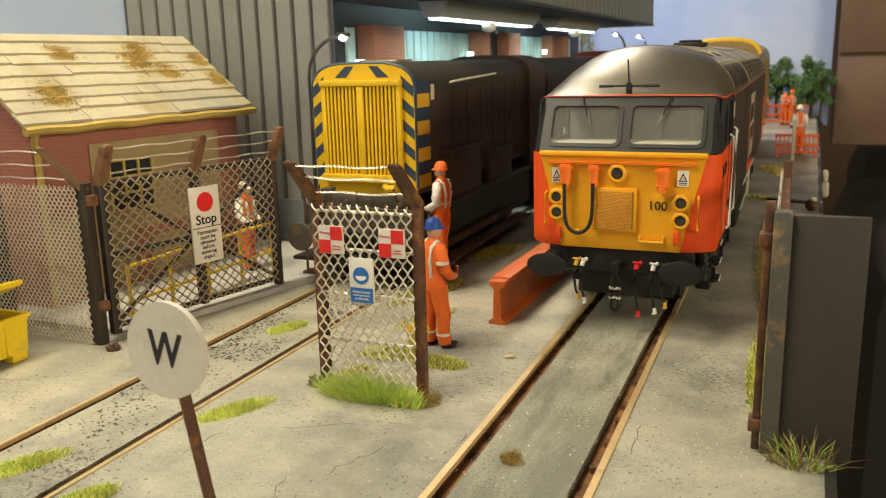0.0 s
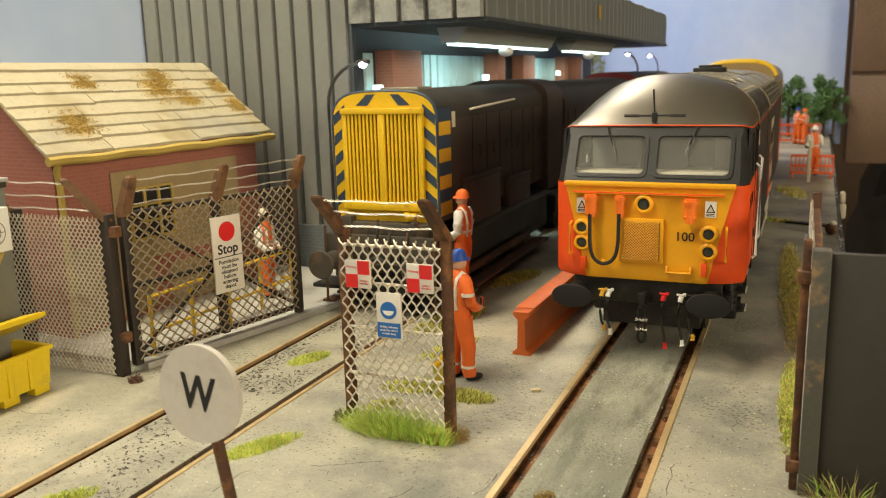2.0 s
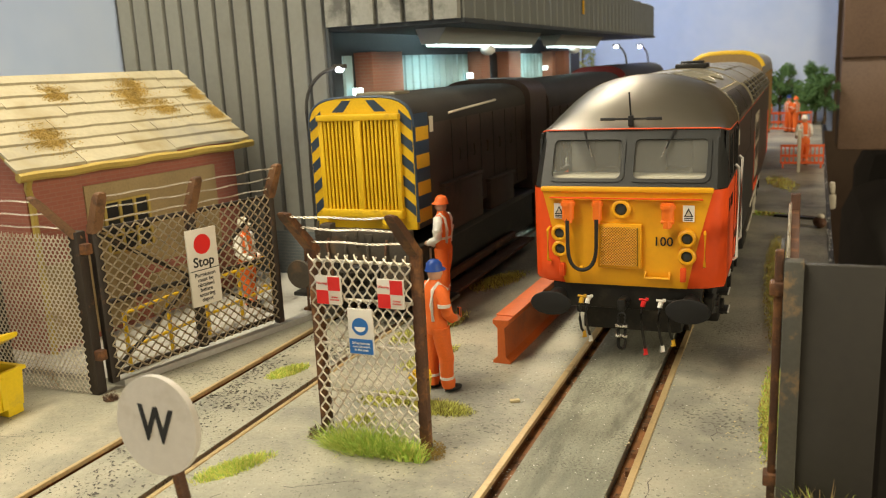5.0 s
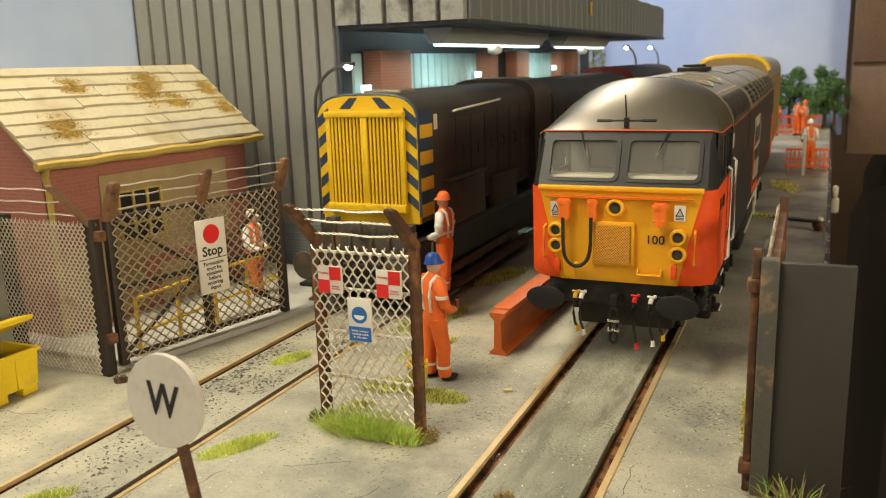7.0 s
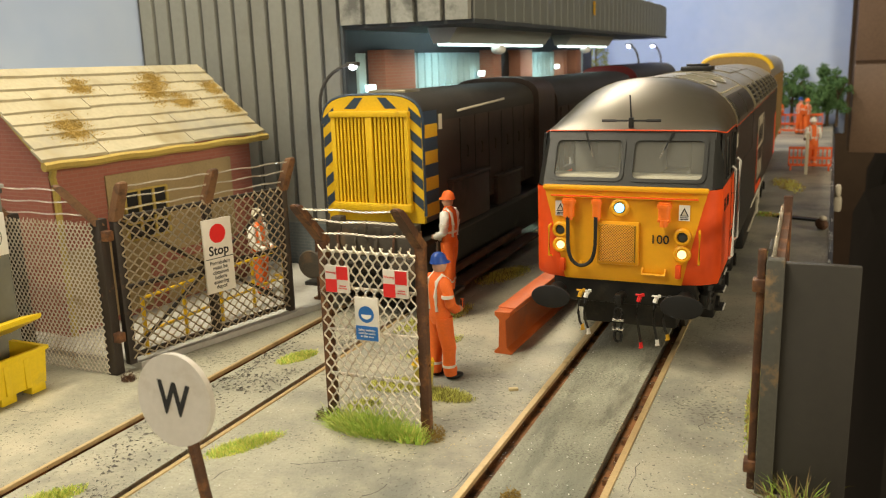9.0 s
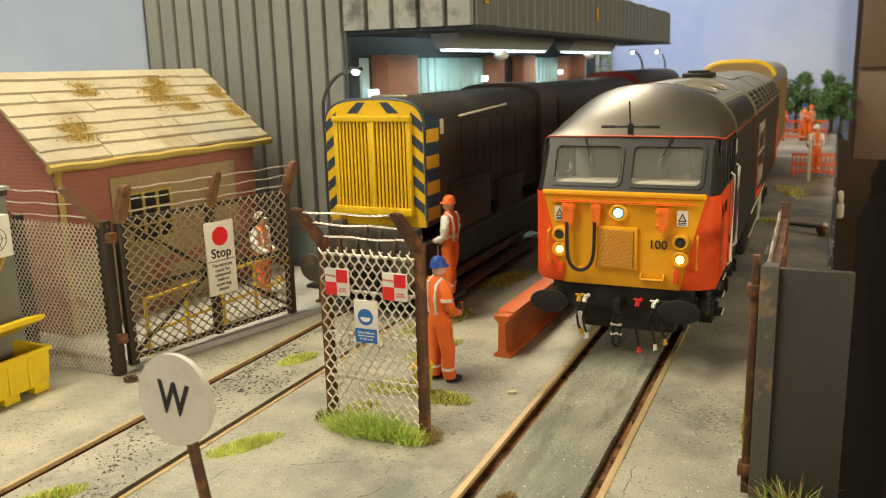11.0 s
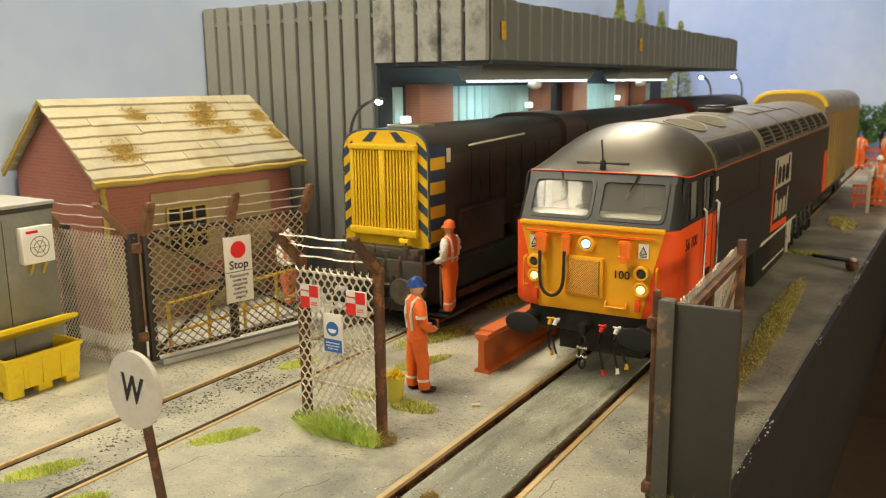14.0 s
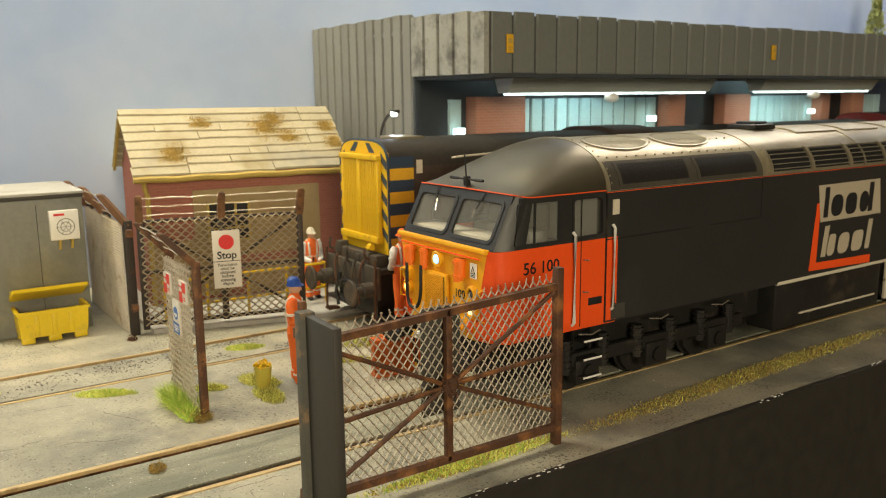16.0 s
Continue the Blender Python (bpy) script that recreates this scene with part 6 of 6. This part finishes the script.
def grit_bin():
    g = thing("grit_bin", -156.5, 113.8, 0, 0, "yellow plastic grit bin with its lid propped open", "grit bin")
    bm = bmesh.new()
    o = [(-6.2, -10.2), (6.2, -10.2), (6.2, 10.2), (-6.2, 10.2)]
    rg = [[bm.verts.new((x * s, y * s2, z)) for x, y in o] for z, s, s2 in ((1.8, 0.92, 0.95), (9.4, 1.0, 1.0), (9.4, 1.08, 1.05), (10.2, 1.08, 1.05), (10.2, 0.9, 0.94), (2.6, 0.82, 0.88))]
    skin(bm, rg)
    part("tub", bm, M_BINYEL, g)
    for x in (-4.2, 4.2):
        for y in (-7.6, 0, 7.6):
            bm = bmesh.new()
            box(bm, x - 1.5, y - 1.9, 0, x + 1.5, y + 1.9, 2.0, 0.2)
            part("foot", bm, M_BINYEL, g)
    for y in (-5, 0, 5):
        bm = bmesh.new()
        box(bm, 5.6, y - 0.7, 2.0, 6.3, y + 0.7, 8.8, 0.15)
        part("rib", bm, M_BINYEL, g)
    bm = bmesh.new()
    a, b = (-6.9, 10.8), (5.8, 17.6)
    pts = [(a[0], a[1]), (b[0], b[1] - 1.1), (b[0] + 0.2, b[1]), (lerp(a[0], b[0], 0.5) - 0.3, lerp(a[1], b[1], 0.5) + 1.8), (a[0] - 0.3, a[1] + 1.3)]
    prism(bm, pts, "y", -10.9, 10.9)
    bmesh.ops.bevel(bm, geom=list(bm.edges), offset=0.25, segments=2, affect="EDGES")
    part("lid", bm, M_BINYEL, g, "propped yellow lid")
    bm = bmesh.new()
    for k in range(240):
        x, y = random.uniform(-4.8, 4.8), random.uniform(-8.6, 8.6)
        ball_r = random.uniform(0.3, 0.7)
        v = [bm.verts.new((x + random.uniform(-1, 1) * ball_r, y + random.uniform(-1, 1) * ball_r, 3.2 + random.uniform(0, 1.2))) for _ in range(4)]
        for t in ((0, 1, 2), (0, 1, 3), (1, 2, 3), (0, 2, 3)):
            bm.faces.new([v[i] for i in t])
    tagged(part("grit", bm, M_MOSS, g, smooth=None), kind="stuff")


def red_beam():
    b = thing("red_beam", -61.2, 177.5, 0, -1.5, "red oxide painted beam lying beside the track", "beam")
    bm = bmesh.new()
    prof = [(-2.2, 0), (2.2, 0), (2.2, 0.7), (0.9, 1.5), (0.7, 8.6), (2.0, 9.6), (2.0, 10.6), (-2.0, 10.6), (-2.0, 9.6), (-0.7, 8.6), (-0.9, 1.5), (-2.2, 0.7)]
    prism(bm, prof, "y", 0, 74)
    bmesh.ops.bevel(bm, geom=list(bm.edges), offset=0.12, segments=1, affect="EDGES")
    part("web", bm, M_BEAM, b)
    bm = bmesh.new()
    box(bm, -2.2, 3, 10.6, 2.2, 70, 10.9, 0.1)
    part("top_strip", bm, M_BEAM, b)


def flower_pot():
    f = thing("flower_bucket", -69, 149.5, 0, 0, "olive yellow bucket full of yellow flowers", "flower pot")
    bm = bmesh.new()
    skin(bm, [ring(bm, (0, 0, z), (0, 0, 1), r, 20) for z, r in ((0, 1.5), (6.2, 2.3), (6.6, 2.35), (6.6, 2.0), (5.6, 1.9))])
    part("bucket", bm, M_POT, f)
    bm = bmesh.new()
    for k in range(120):
        a, r = random.uniform(0, 6.28), 2.4 * math.sqrt(random.random())
        p = Vector((r * math.cos(a), r * math.sin(a), 6.4 + random.uniform(0, 2.4) * (1 - r / 3.2)))
        e = random.uniform(0.3, 0.55)
        v = [bm.verts.new(p + Vector([random.uniform(-e, e) for _ in range(3)])) for _ in range(4)]
        for t in ((0, 1, 2), (0, 1, 3), (1, 2, 3), (0, 2, 3)):
            bm.faces.new([v[i] for i in t])
    tagged(part("flowers", bm, M_FLOWER, f, "yellow foam flowers", smooth=None), kind="stuff")


def hand_rail():
    h = thing("yellow_handrail", -142, 146, 1.5, -1.5, "yellow tubular handrail in front of the brick hut", "handrail")
    for y in (0, 14, 28, 42, 57):
        bm = bmesh.new()
        tube(bm, [(0, y, 0), (0, y, 14.6)], 0.5, 8)
        part("post", bm, M_LEMON, h)
    for z in (5.6, 14.2):
        bm = bmesh.new()
        tube(bm, [(0, 0, z), (0, 57, z), (-4, 57, z)], 0.45, 8)
        part("rail_bar", bm, M_LEMON, h)


def street_lamp(x, y, z, hx, hy, hz, label, size=1.0):
    s = thing("street_lamp", x, y, z, 0, label, "street lamp", "street lamps")
    bm = bmesh.new()
    pts = [(0, 0, 0), (0, 0, hz * 0.55), (0, 0, hz * 0.82)]
    for k in range(1, 9):
        t = k / 8 * math.pi / 2
        pts.append((hx * (1 - math.cos(t)), hy * (1 - math.cos(t)), hz * 0.82 + hz * 0.18 * math.sin(t)))
    tube(bm, pts, 0.55 * size, 7)
    part("pole", bm, M_GREY, s)
    bm = bmesh.new()
    box(bm, hx - 1.6 * size, hy - 1.1 * size, hz - 0.3, hx + 2.2 * size, hy + 1.1 * size, hz + 0.9 * size, 0.25)
    hd = part("head", bm, M_GREY, s)
    bm = bmesh.new()
    ball(bm, (hx + 0.4, hy - 0.3, hz - 0.5), 1.25 * size, 1.25 * size, 1.0 * size)
    part("led", bm, M_LAMPHEAD, hd, "glowing white lamp")


def barrier(x0, x1, y, z0, h, mat, n, label):
    b = thing("site_barrier", x0, y, 0, 0, label, "barrier", "site barriers")
    L = x1 - x0
    for z in (z0, z0 + h * 0.42, z0 + h):
        bm = bmesh.new()
        box(bm, 0, -0.3, z - h * 0.07, L, 0.3, z + h * 0.07, 0.1)
        part("rail_bar", bm, mat, b)
    bm = bmesh.new()
    box(bm, -0.35, -0.28, z0, 0.35, 0.28, z0 + h)
    me = mesh_of("slat", bm, mat)
    for k in range(n):
        same("slat", me, b, at(0.4 + k * (L - 0.8) / (n - 1), 0, 0))
    for u in (1.5, L - 1.5):
        bm = bmesh.new()
        box(bm, u - 0.5, -2.2, 0, u + 0.5, 2.2, z0 + h * 0.05, 0.15)
        part("foot", bm, mat, b)


def clump(bm, p, r, n, e, flat_z=0.8):
    for _ in range(n):
        d = Vector((random.gauss(0, 1), random.gauss(0, 1), random.gauss(0, 1) * flat_z))
        d = d.normalized() * r * random.random() ** 0.4
        q = Vector(p) + d
        v = [bm.verts.new(q + Vector([random.uniform(-e, e) for _ in range(3)])) for _ in range(3)]
        bm.faces.new(v)


def tree(x, y, h, w, label):
    t = thing("model_tree", x, y, 0, random.uniform(0, 360), label, "tree", "far trees")
    bm = bmesh.new()
    tube(bm, [(0, 0, 0), (0.4, 0.2, h * 0.4), (0, 0.5, h * 0.75)], h * 0.035, 7, r1=h * 0.012)
    for k in range(6):
        a = k * 1.05
        tube(bm, [(0.2, 0.2, h * (0.3 + 0.06 * k)), (w * 0.4 * math.cos(a), w * 0.4 * math.sin(a), h * (0.5 + 0.07 * k))], h * 0.014, 5, r1=h * 0.006)
    part("trunk", bm, M_BARK, t)
    bm = bmesh.new()
    for k in range(20):
        a, r = random.uniform(0, 6.28), w * 0.42 * math.sqrt(random.random())
        z = h * random.uniform(0.28, 0.92)
        r *= 1.15 - 0.6 * abs(z / h - 0.45)
        clump(bm, (r * math.cos(a), r * math.sin(a), z), w * random.uniform(0.16, 0.27), 170, w * 0.07)
    tagged(part("crown", bm, M_LEAF, t, smooth=None), kind="stuff")


def conifer(x, y, h, w):
    t = thing("model_conifer", x, y, 0, 0, "slim olive green model conifer behind the shed", "tree", "conifers")
    bm = bmesh.new()
    tube(bm, [(0, 0, 0), (0, 0, h * 0.9)], 1.4, 7, r1=0.4)
    part("trunk", bm, M_BARK, t)
    bm = bmesh.new()
    for k in range(900):
        s = random.random() ** 0.8
        a, r = random.uniform(0, 6.28), w * 0.5 * (1 - s) ** 0.8 * random.uniform(0.6, 1.1)
        z = h * (0.2 + 0.8 * s)
        clump(bm, (r * math.cos(a), r * math.sin(a), z), 1.2, 3, 1.9)
    tagged(part("crown", bm, M_CONIFER, t, smooth=None), kind="stuff")


def tuft(name, cx, cy, rx, ry, n, h, mats, label, rz=0, wide=0.16, z=0.0, lean=0.35):
    """Static grass: thin bent blades."""
    bm = bmesh.new()
    c, s = math.cos(radians(rz)), math.sin(radians(rz))
    for _ in range(n):
        a, r = random.uniform(0, 6.28), math.sqrt(random.random()) * random.uniform(0.6, 1.0)
        u, v = rx * r * math.cos(a), ry * r * math.sin(a)
        p = Vector((u * c - v * s, u * s + v * c, 0))
        hh = h * random.uniform(0.45, 1.15) * (1.1 - 0.5 * r)
        d = Vector((random.gauss(0, lean), random.gauss(0, lean), 1)).normalized()
        d += Vector((u, v, 0)).normalized() * 0.3 * r if r > 0.1 else Vector()
        w = Vector((random.uniform(-1, 1), random.uniform(-1, 1), 0)).normalized() * wide
        q = p + d * hh * 0.55
        e = p + d * hh + Vector((d.x, d.y, -0.3)) * hh * 0.25
        vs = [bm.verts.new(k) for k in (p - w, p + w, q + w * 0.8, q - w * 0.8, e)]
        mi = random.randrange(len(mats))
        bm.faces.new(vs[:4]).material_index = mi
        bm.faces.new((vs[3], vs[2], vs[4])).material_index = mi
    ob = part(name, bm, mats, smooth=None)
    ob.matrix_world = at(cx, cy, z)
    return tagged(ob, label, "grass", kind="stuff")


def scatter(name, x0, x1, y0, y1, n, e0, e1, mat, label, cat, keep=None, zmax=0.6):
    bm = bmesh.new()
    for _ in range(n):
        x, y = random.uniform(x0, x1), random.uniform(y0, y1)
        if keep and random.random() > keep(x, y):
            continue
        e = random.uniform(e0, e1)
        v = [bm.verts.new((x + random.uniform(-e, e), y + random.uniform(-e, e), 0.02 + (random.uniform(0, e) if k else e) * zmax)) for k in range(4)]
        for t in ((0, 1, 2), (0, 1, 3), (1, 2, 3), (0, 2, 3)):
            bm.faces.new([v[i] for i in t])
    return tagged(part(name, bm, mat, smooth=None), label, cat, kind="stuff")


def moss_clump(x, y, r, mat, label):
    bm = bmesh.new()
    clump(bm, (0, 0, r * 0.3), r, int(330 * r), 0.28, 0.5)
    for v in bm.verts:
        v.co.z = max(0.02, v.co.z)
    ob = part("moss_clump", bm, mat, smooth=None)
    ob.matrix_world = at(x, y, 0)
    return tagged(ob, label, "moss", kind="stuff")


def blotch(x, y):
    return max(0.0, noise.noise(Vector((x * 0.09, y * 0.06, 3.1))) * 2.2 + 0.15)


cabinet(), grit_bin(), red_beam(), flower_pot(), hand_rail()
figurine(-147.5, 201, 1.5, 90, 26.5, M_CREAM, "small painted figure in orange behind the yellow handrail", True)
street_lamp(-138.5, 226, 1.5, 13.5, -2, 67.5, "grey swan-neck street lamp with a lit head by the shed")
street_lamp(-118, 642, 0, -8, 0, 77, "distant lit street lamp near the backdrop", 1.3)
street_lamp(-125, 784, 0, -8, 0, 78, "distant lit street lamp near the backdrop", 1.4)
barrier(-36, 12, 772, 3, 13, M_BARRIER, 14, "orange plastic site barrier in the distance")
barrier(-8, 15.5, 533, 3, 10, M_BARRIER, 11, "low red-orange site barrier beside the white post")
figurine(-24, 766, 0, 170, 31, M_HAT, "distant painted figure in orange with a blue helmet")
figurine(-6, 768, 0, 120, 31, M_HAT, "distant painted figure in orange with a blue helmet")
figurine(-0.5, 766, 0, 240, 30, M_SUIT, "distant painted figure in orange beside the barrier")
figurine(4.5, 545, 0, 200, 30, M_WHITE, "distant painted figure behind the low barrier", True)
for q in ((-30, 846, 50, 24), (-14, 850, 58, 26), (4, 842, 44, 26), (16, 852, 56, 24), (24, 846, 46, 20), (-46, 852, 42, 26)):
    tree(*q, "dark green foam model tree before the backdrop")
for q in ((-197, 660, 140, 40), (-197, 712, 142, 38), (-197, 772, 136, 34), (-197, 836, 130, 34)):
    conifer(*q)

p = thing("white_post", 2.0, 514, 0, 0, "plain white marker post in the yard", "post")
bm = bmesh.new()
box(bm, -0.9, -0.9, 0, 0.9, 0.9, 23.5, 0.15)
part("shaft", bm, M_CREAM, p)
bm = bmesh.new()
box(bm, -1.1, -1.1, 23.5, 1.1, 1.1, 24.3, 0.2)
part("cap", bm, M_WHITE, p)
k = thing("brown_sack", 9.5, 352, 0, 15, "small brown and white sack at the yard edge", "sack")
bm = bmesh.new()
ball(bm, (0, 0, 2.2), 2.3, 4.2, 2.3)
part("bag", bm, M_RUST, k)
bm = bmesh.new()
ball(bm, (0.2, -0.6, 4.6), 1.4, 2.0, 1.0)
part("bag_neck", bm, M_CREAM, k)
k = thing("plank_scrap", 1.5, 372, 0, 70, "dark scrap of plank lying on the yard", "plank")
bm = bmesh.new()
box(bm, -2, -9, 0, 1.2, 9, 0.9, 0.2)
part("plank", bm, M_UNDER, k)
bm = bmesh.new()
box(bm, 2.2, -6, 0, 3.4, 5, 0.7, 0.2)
part("batten", bm, M_RUST, k)
k = thing("edge_clip", edge_x(470) + 1.7, 470, -16, 0, "white plastic clip on the baseboard edge", "clip")
bm = bmesh.new()
box(bm, 0, -3, 3, 4, 3, 11, 1.2)
box(bm, 0.6, -2.6, 11, 3.4, 2.6, 17, 1.2)
part("body", bm, M_CREAM, k)
bm = bmesh.new()
box(bm, 24, -3, 20, 25.5, 3, 23, 0.3)
k2 = part("standby_lamp", bm, M_STANDBY)
k2.matrix_world = at(40, 430, 8)
tagged(k2, "small red standby lamp in the dark room", "lamp")

# grass and litter
G, Y = M_GRASS, M_GRASS2
tuft("grass_tuft", -70.5, 128.2, 10.2, 3.2, 2300, 6.6, [G, G, Y], "bright green grass at the foot of the foot gate", 0, 0.06, lean=0.6)
tuft("grass_tuft", -62, 127.6, 4.0, 2.0, 300, 4.0, [G, Y], "bright green grass at the foot of the foot gate")
for cx, cy, rx, ry, rz in ((-107.5, 159, 6.5, 3.0, 70), (-90.2, 115, 9.0, 3.0, 62), (-109.5, 85.5, 8.5, 3.2, 66), (-92, 81, 6.0, 2.8, 66)):
    tuft("grass_patch", cx, cy, rx, ry, 1700, 1.5, [Y, Y, G], "short yellow-green grass patch on the concrete", rz, 0.085)
for cx, cy, rx, ry, rz, n in ((-64.5, 149, 7.5, 3.4, 0, 520), (-78, 138.5, 5.0, 2.4, 60, 200), (-76, 151, 8, 4.2, 20, 520), (-88, 198, 17, 5.5, 75, 900), (-86, 248, 16, 6, 75, 500), (-79, 176, 12, 3, 70, 300)):
    tuft("grass_patch", cx, cy, rx, ry, n * 4, 1.9, [Y, Y, M_OLIVE], "thin olive grass growing on the yard", rz, 0.09)
tuft("grass_strip", -2.6, 168, 2.7, 28, 2800, 1.25, [Y, Y, G, M_MOSS], "yellow-green grass strip under the brown gate", 0, 0.16)
tuft("grass_strip", -3.6, 262, 4.4, 78, 9000, 1.0, [M_OLIVE, Y, M_MOSS, M_MOSS], "thin olive grass strip along the yard edge", 1.5, 0.08)
tuft("grass_strip", -6, 470, 8, 30, 500, 1.6, [M_MOSS, Y], "thin olive grass in the far yard", 10, 0.3)
tuft("grass_strip", -14, 380, 5, 16, 300, 1.5, [M_MOSS, G], "thin green grass in the far yard", 70, 0.25)
tuft("dry_weeds", 4.5, 126.5, 5.0, 2.2, 130, 7.2, [M_DRY, M_DRY, M_OLIVE, M_GRASS], "dry brown weeds at the foot of the grey board", 0, 0.11, lean=0.5)
tuft("dry_weeds", 10.2, 134.5, 1.0, 2.0, 70, 3.4, [M_OLIVE, M_LEAF], "dark green weeds on the board's edge", 0, 0.1)
moss_clump(-37, 113.5, 1.8, M_BROWNMOSS, "brown moss clump between the rails")
moss_clump(-58.2, 130, 2.4, M_BROWNMOSS, "brown moss clump at the gate post")
moss_clump(-136.5, 133.5, 1.6, M_RUST, "rust brown litter at the yard gate post")
moss_clump(-82.5, 131, 1.9, M_RUST, "rust brown moss clump at the gate post")
scatter("track_grit", -116.5, -100.5, 84, 236, 6000, 0.18, 0.55, M_GRIT, "dark grit lying between the rails", "grit", lambda x, y: blotch(x, y) * (1.1 if y > 120 else 0.7))
scatter("yard_grit", -140, 8, 60, 300, 15000, 0.06, 0.2, M_GRIT, "fine dark specks on the yard", "grit", lambda x, y: 0.25 + blotch(y, x))
scatter("yard_crumbs", -96, 4, 80, 240, 4200, 0.06, 0.22, M_WHITE, "fine pale crumbs on the yard", "crumbs", lambda x, y: 0.2 + blotch(x + 50, y))
scatter("yard_crumbs", -12, 2, 128, 170, 220, 0.12, 0.36, M_CRUMB, "fine pale crumbs by the brown gate", "crumbs")
scatter("yard_crumbs", -76, -48, 118, 136, 150, 0.12, 0.3, M_CRUMB, "fine pale crumbs by the foot gate", "crumbs")
for x0, x1 in ((-26.5, -25.6), (-23.2, -21.8), (-47.6, -46.4)):
    scatter("rail_crumbs", x0, x1, 84, 220, 130, 0.1, 0.3, M_CRUMB, "pale crumbs of filler along the rail", "crumbs")
bm = bmesh.new()
for _ in range(420):
    y = random.uniform(120, 620)
    if noise.noise(Vector((y * 0.05, 1.3, 0))) < 0.02:
        continue
    x, e = edge_x(y) + random.uniform(-0.2, 1.4), random.uniform(0.08, 0.26)
    slab(bm, [(x - e * 0.5, y - e * 2, 0.26), (x + e * 0.5, y - e, 0.26), (x + e * 0.4, y + e * 2, 0.26), (x - e * 0.5, y + e, 0.26)], (0, 0, 0.15))
tagged(part("chipped_paint", bm, M_WHITE, smooth=None), "pale chipped paint along the layout edge", "paint chips", kind="stuff")
bm = bmesh.new()
for cx, cy, ang, n in ((-62, 100, 70, 9), (-48, 112, 62, 6), (-20, 122, 95, 8), (-12, 150, 80, 7), (-78, 112, 20, 8), (-88, 98, 75, 6), (-150, 112, 15, 8), (-66, 88, 100, 7)):
    x, y, a = cx, cy, radians(ang)
    for _ in range(n):
        a2 = a + random.uniform(-0.6, 0.6)
        ln, wd = random.uniform(0.8, 2.0), random.uniform(0.04, 0.1)
        ex, ey = x + ln * math.cos(a2), y + ln * math.sin(a2)
        px, py = -math.sin(a2) * wd, math.cos(a2) * wd
        slab(bm, [(x - px, y - py, 0.01), (ex - px, ey - py, 0.01), (ex + px, ey + py, 0.01), (x + px, y + py, 0.01)], (0, 0, 0.02))
        x, y = ex, ey
tagged(part("ground_cracks", bm, M_GRIT, smooth=None), "fine dark cracks in the painted concrete", "cracks", kind="stuff")
k = thing("yellow_chip", -51.5, 157, 0, 30, "tiny yellow plastic chip on the concrete", "chip")
bm = bmesh.new()
box(bm, -1.0, -0.5, 0, 1.0, 0.5, 0.6, 0.1)
part("chip", bm, M_CRUMB, k)


def glow_lamp(x, y, z, watts, col):
    d = bpy.data.lights.new("street_lamp_light", "POINT")
    d.energy, d.color, d.shadow_soft_size = watts, col, 0.0015
    ob = new("street_lamp_light", d)
    ob.location = (x * MM, y * MM, z * MM)


glow_lamp(-124.5, 223.5, 67.0, 0.0045, (0.7, 0.8, 1.0))
glow_lamp(-133, 783, 74.5, 0.03, (0.32, 0.36, 1.0))


# ---- lamps coming on: each bulb moves up to its lens ----
def motions():
    for bulb, x, z in BULBS:
        back, lit_at = at(x, 1.2, z), at(x, -0.75, z)
        walk(bulb, [(0.0, back), (7.6, back), (7.7, lit_at), (16.0, lit_at)])


motions()
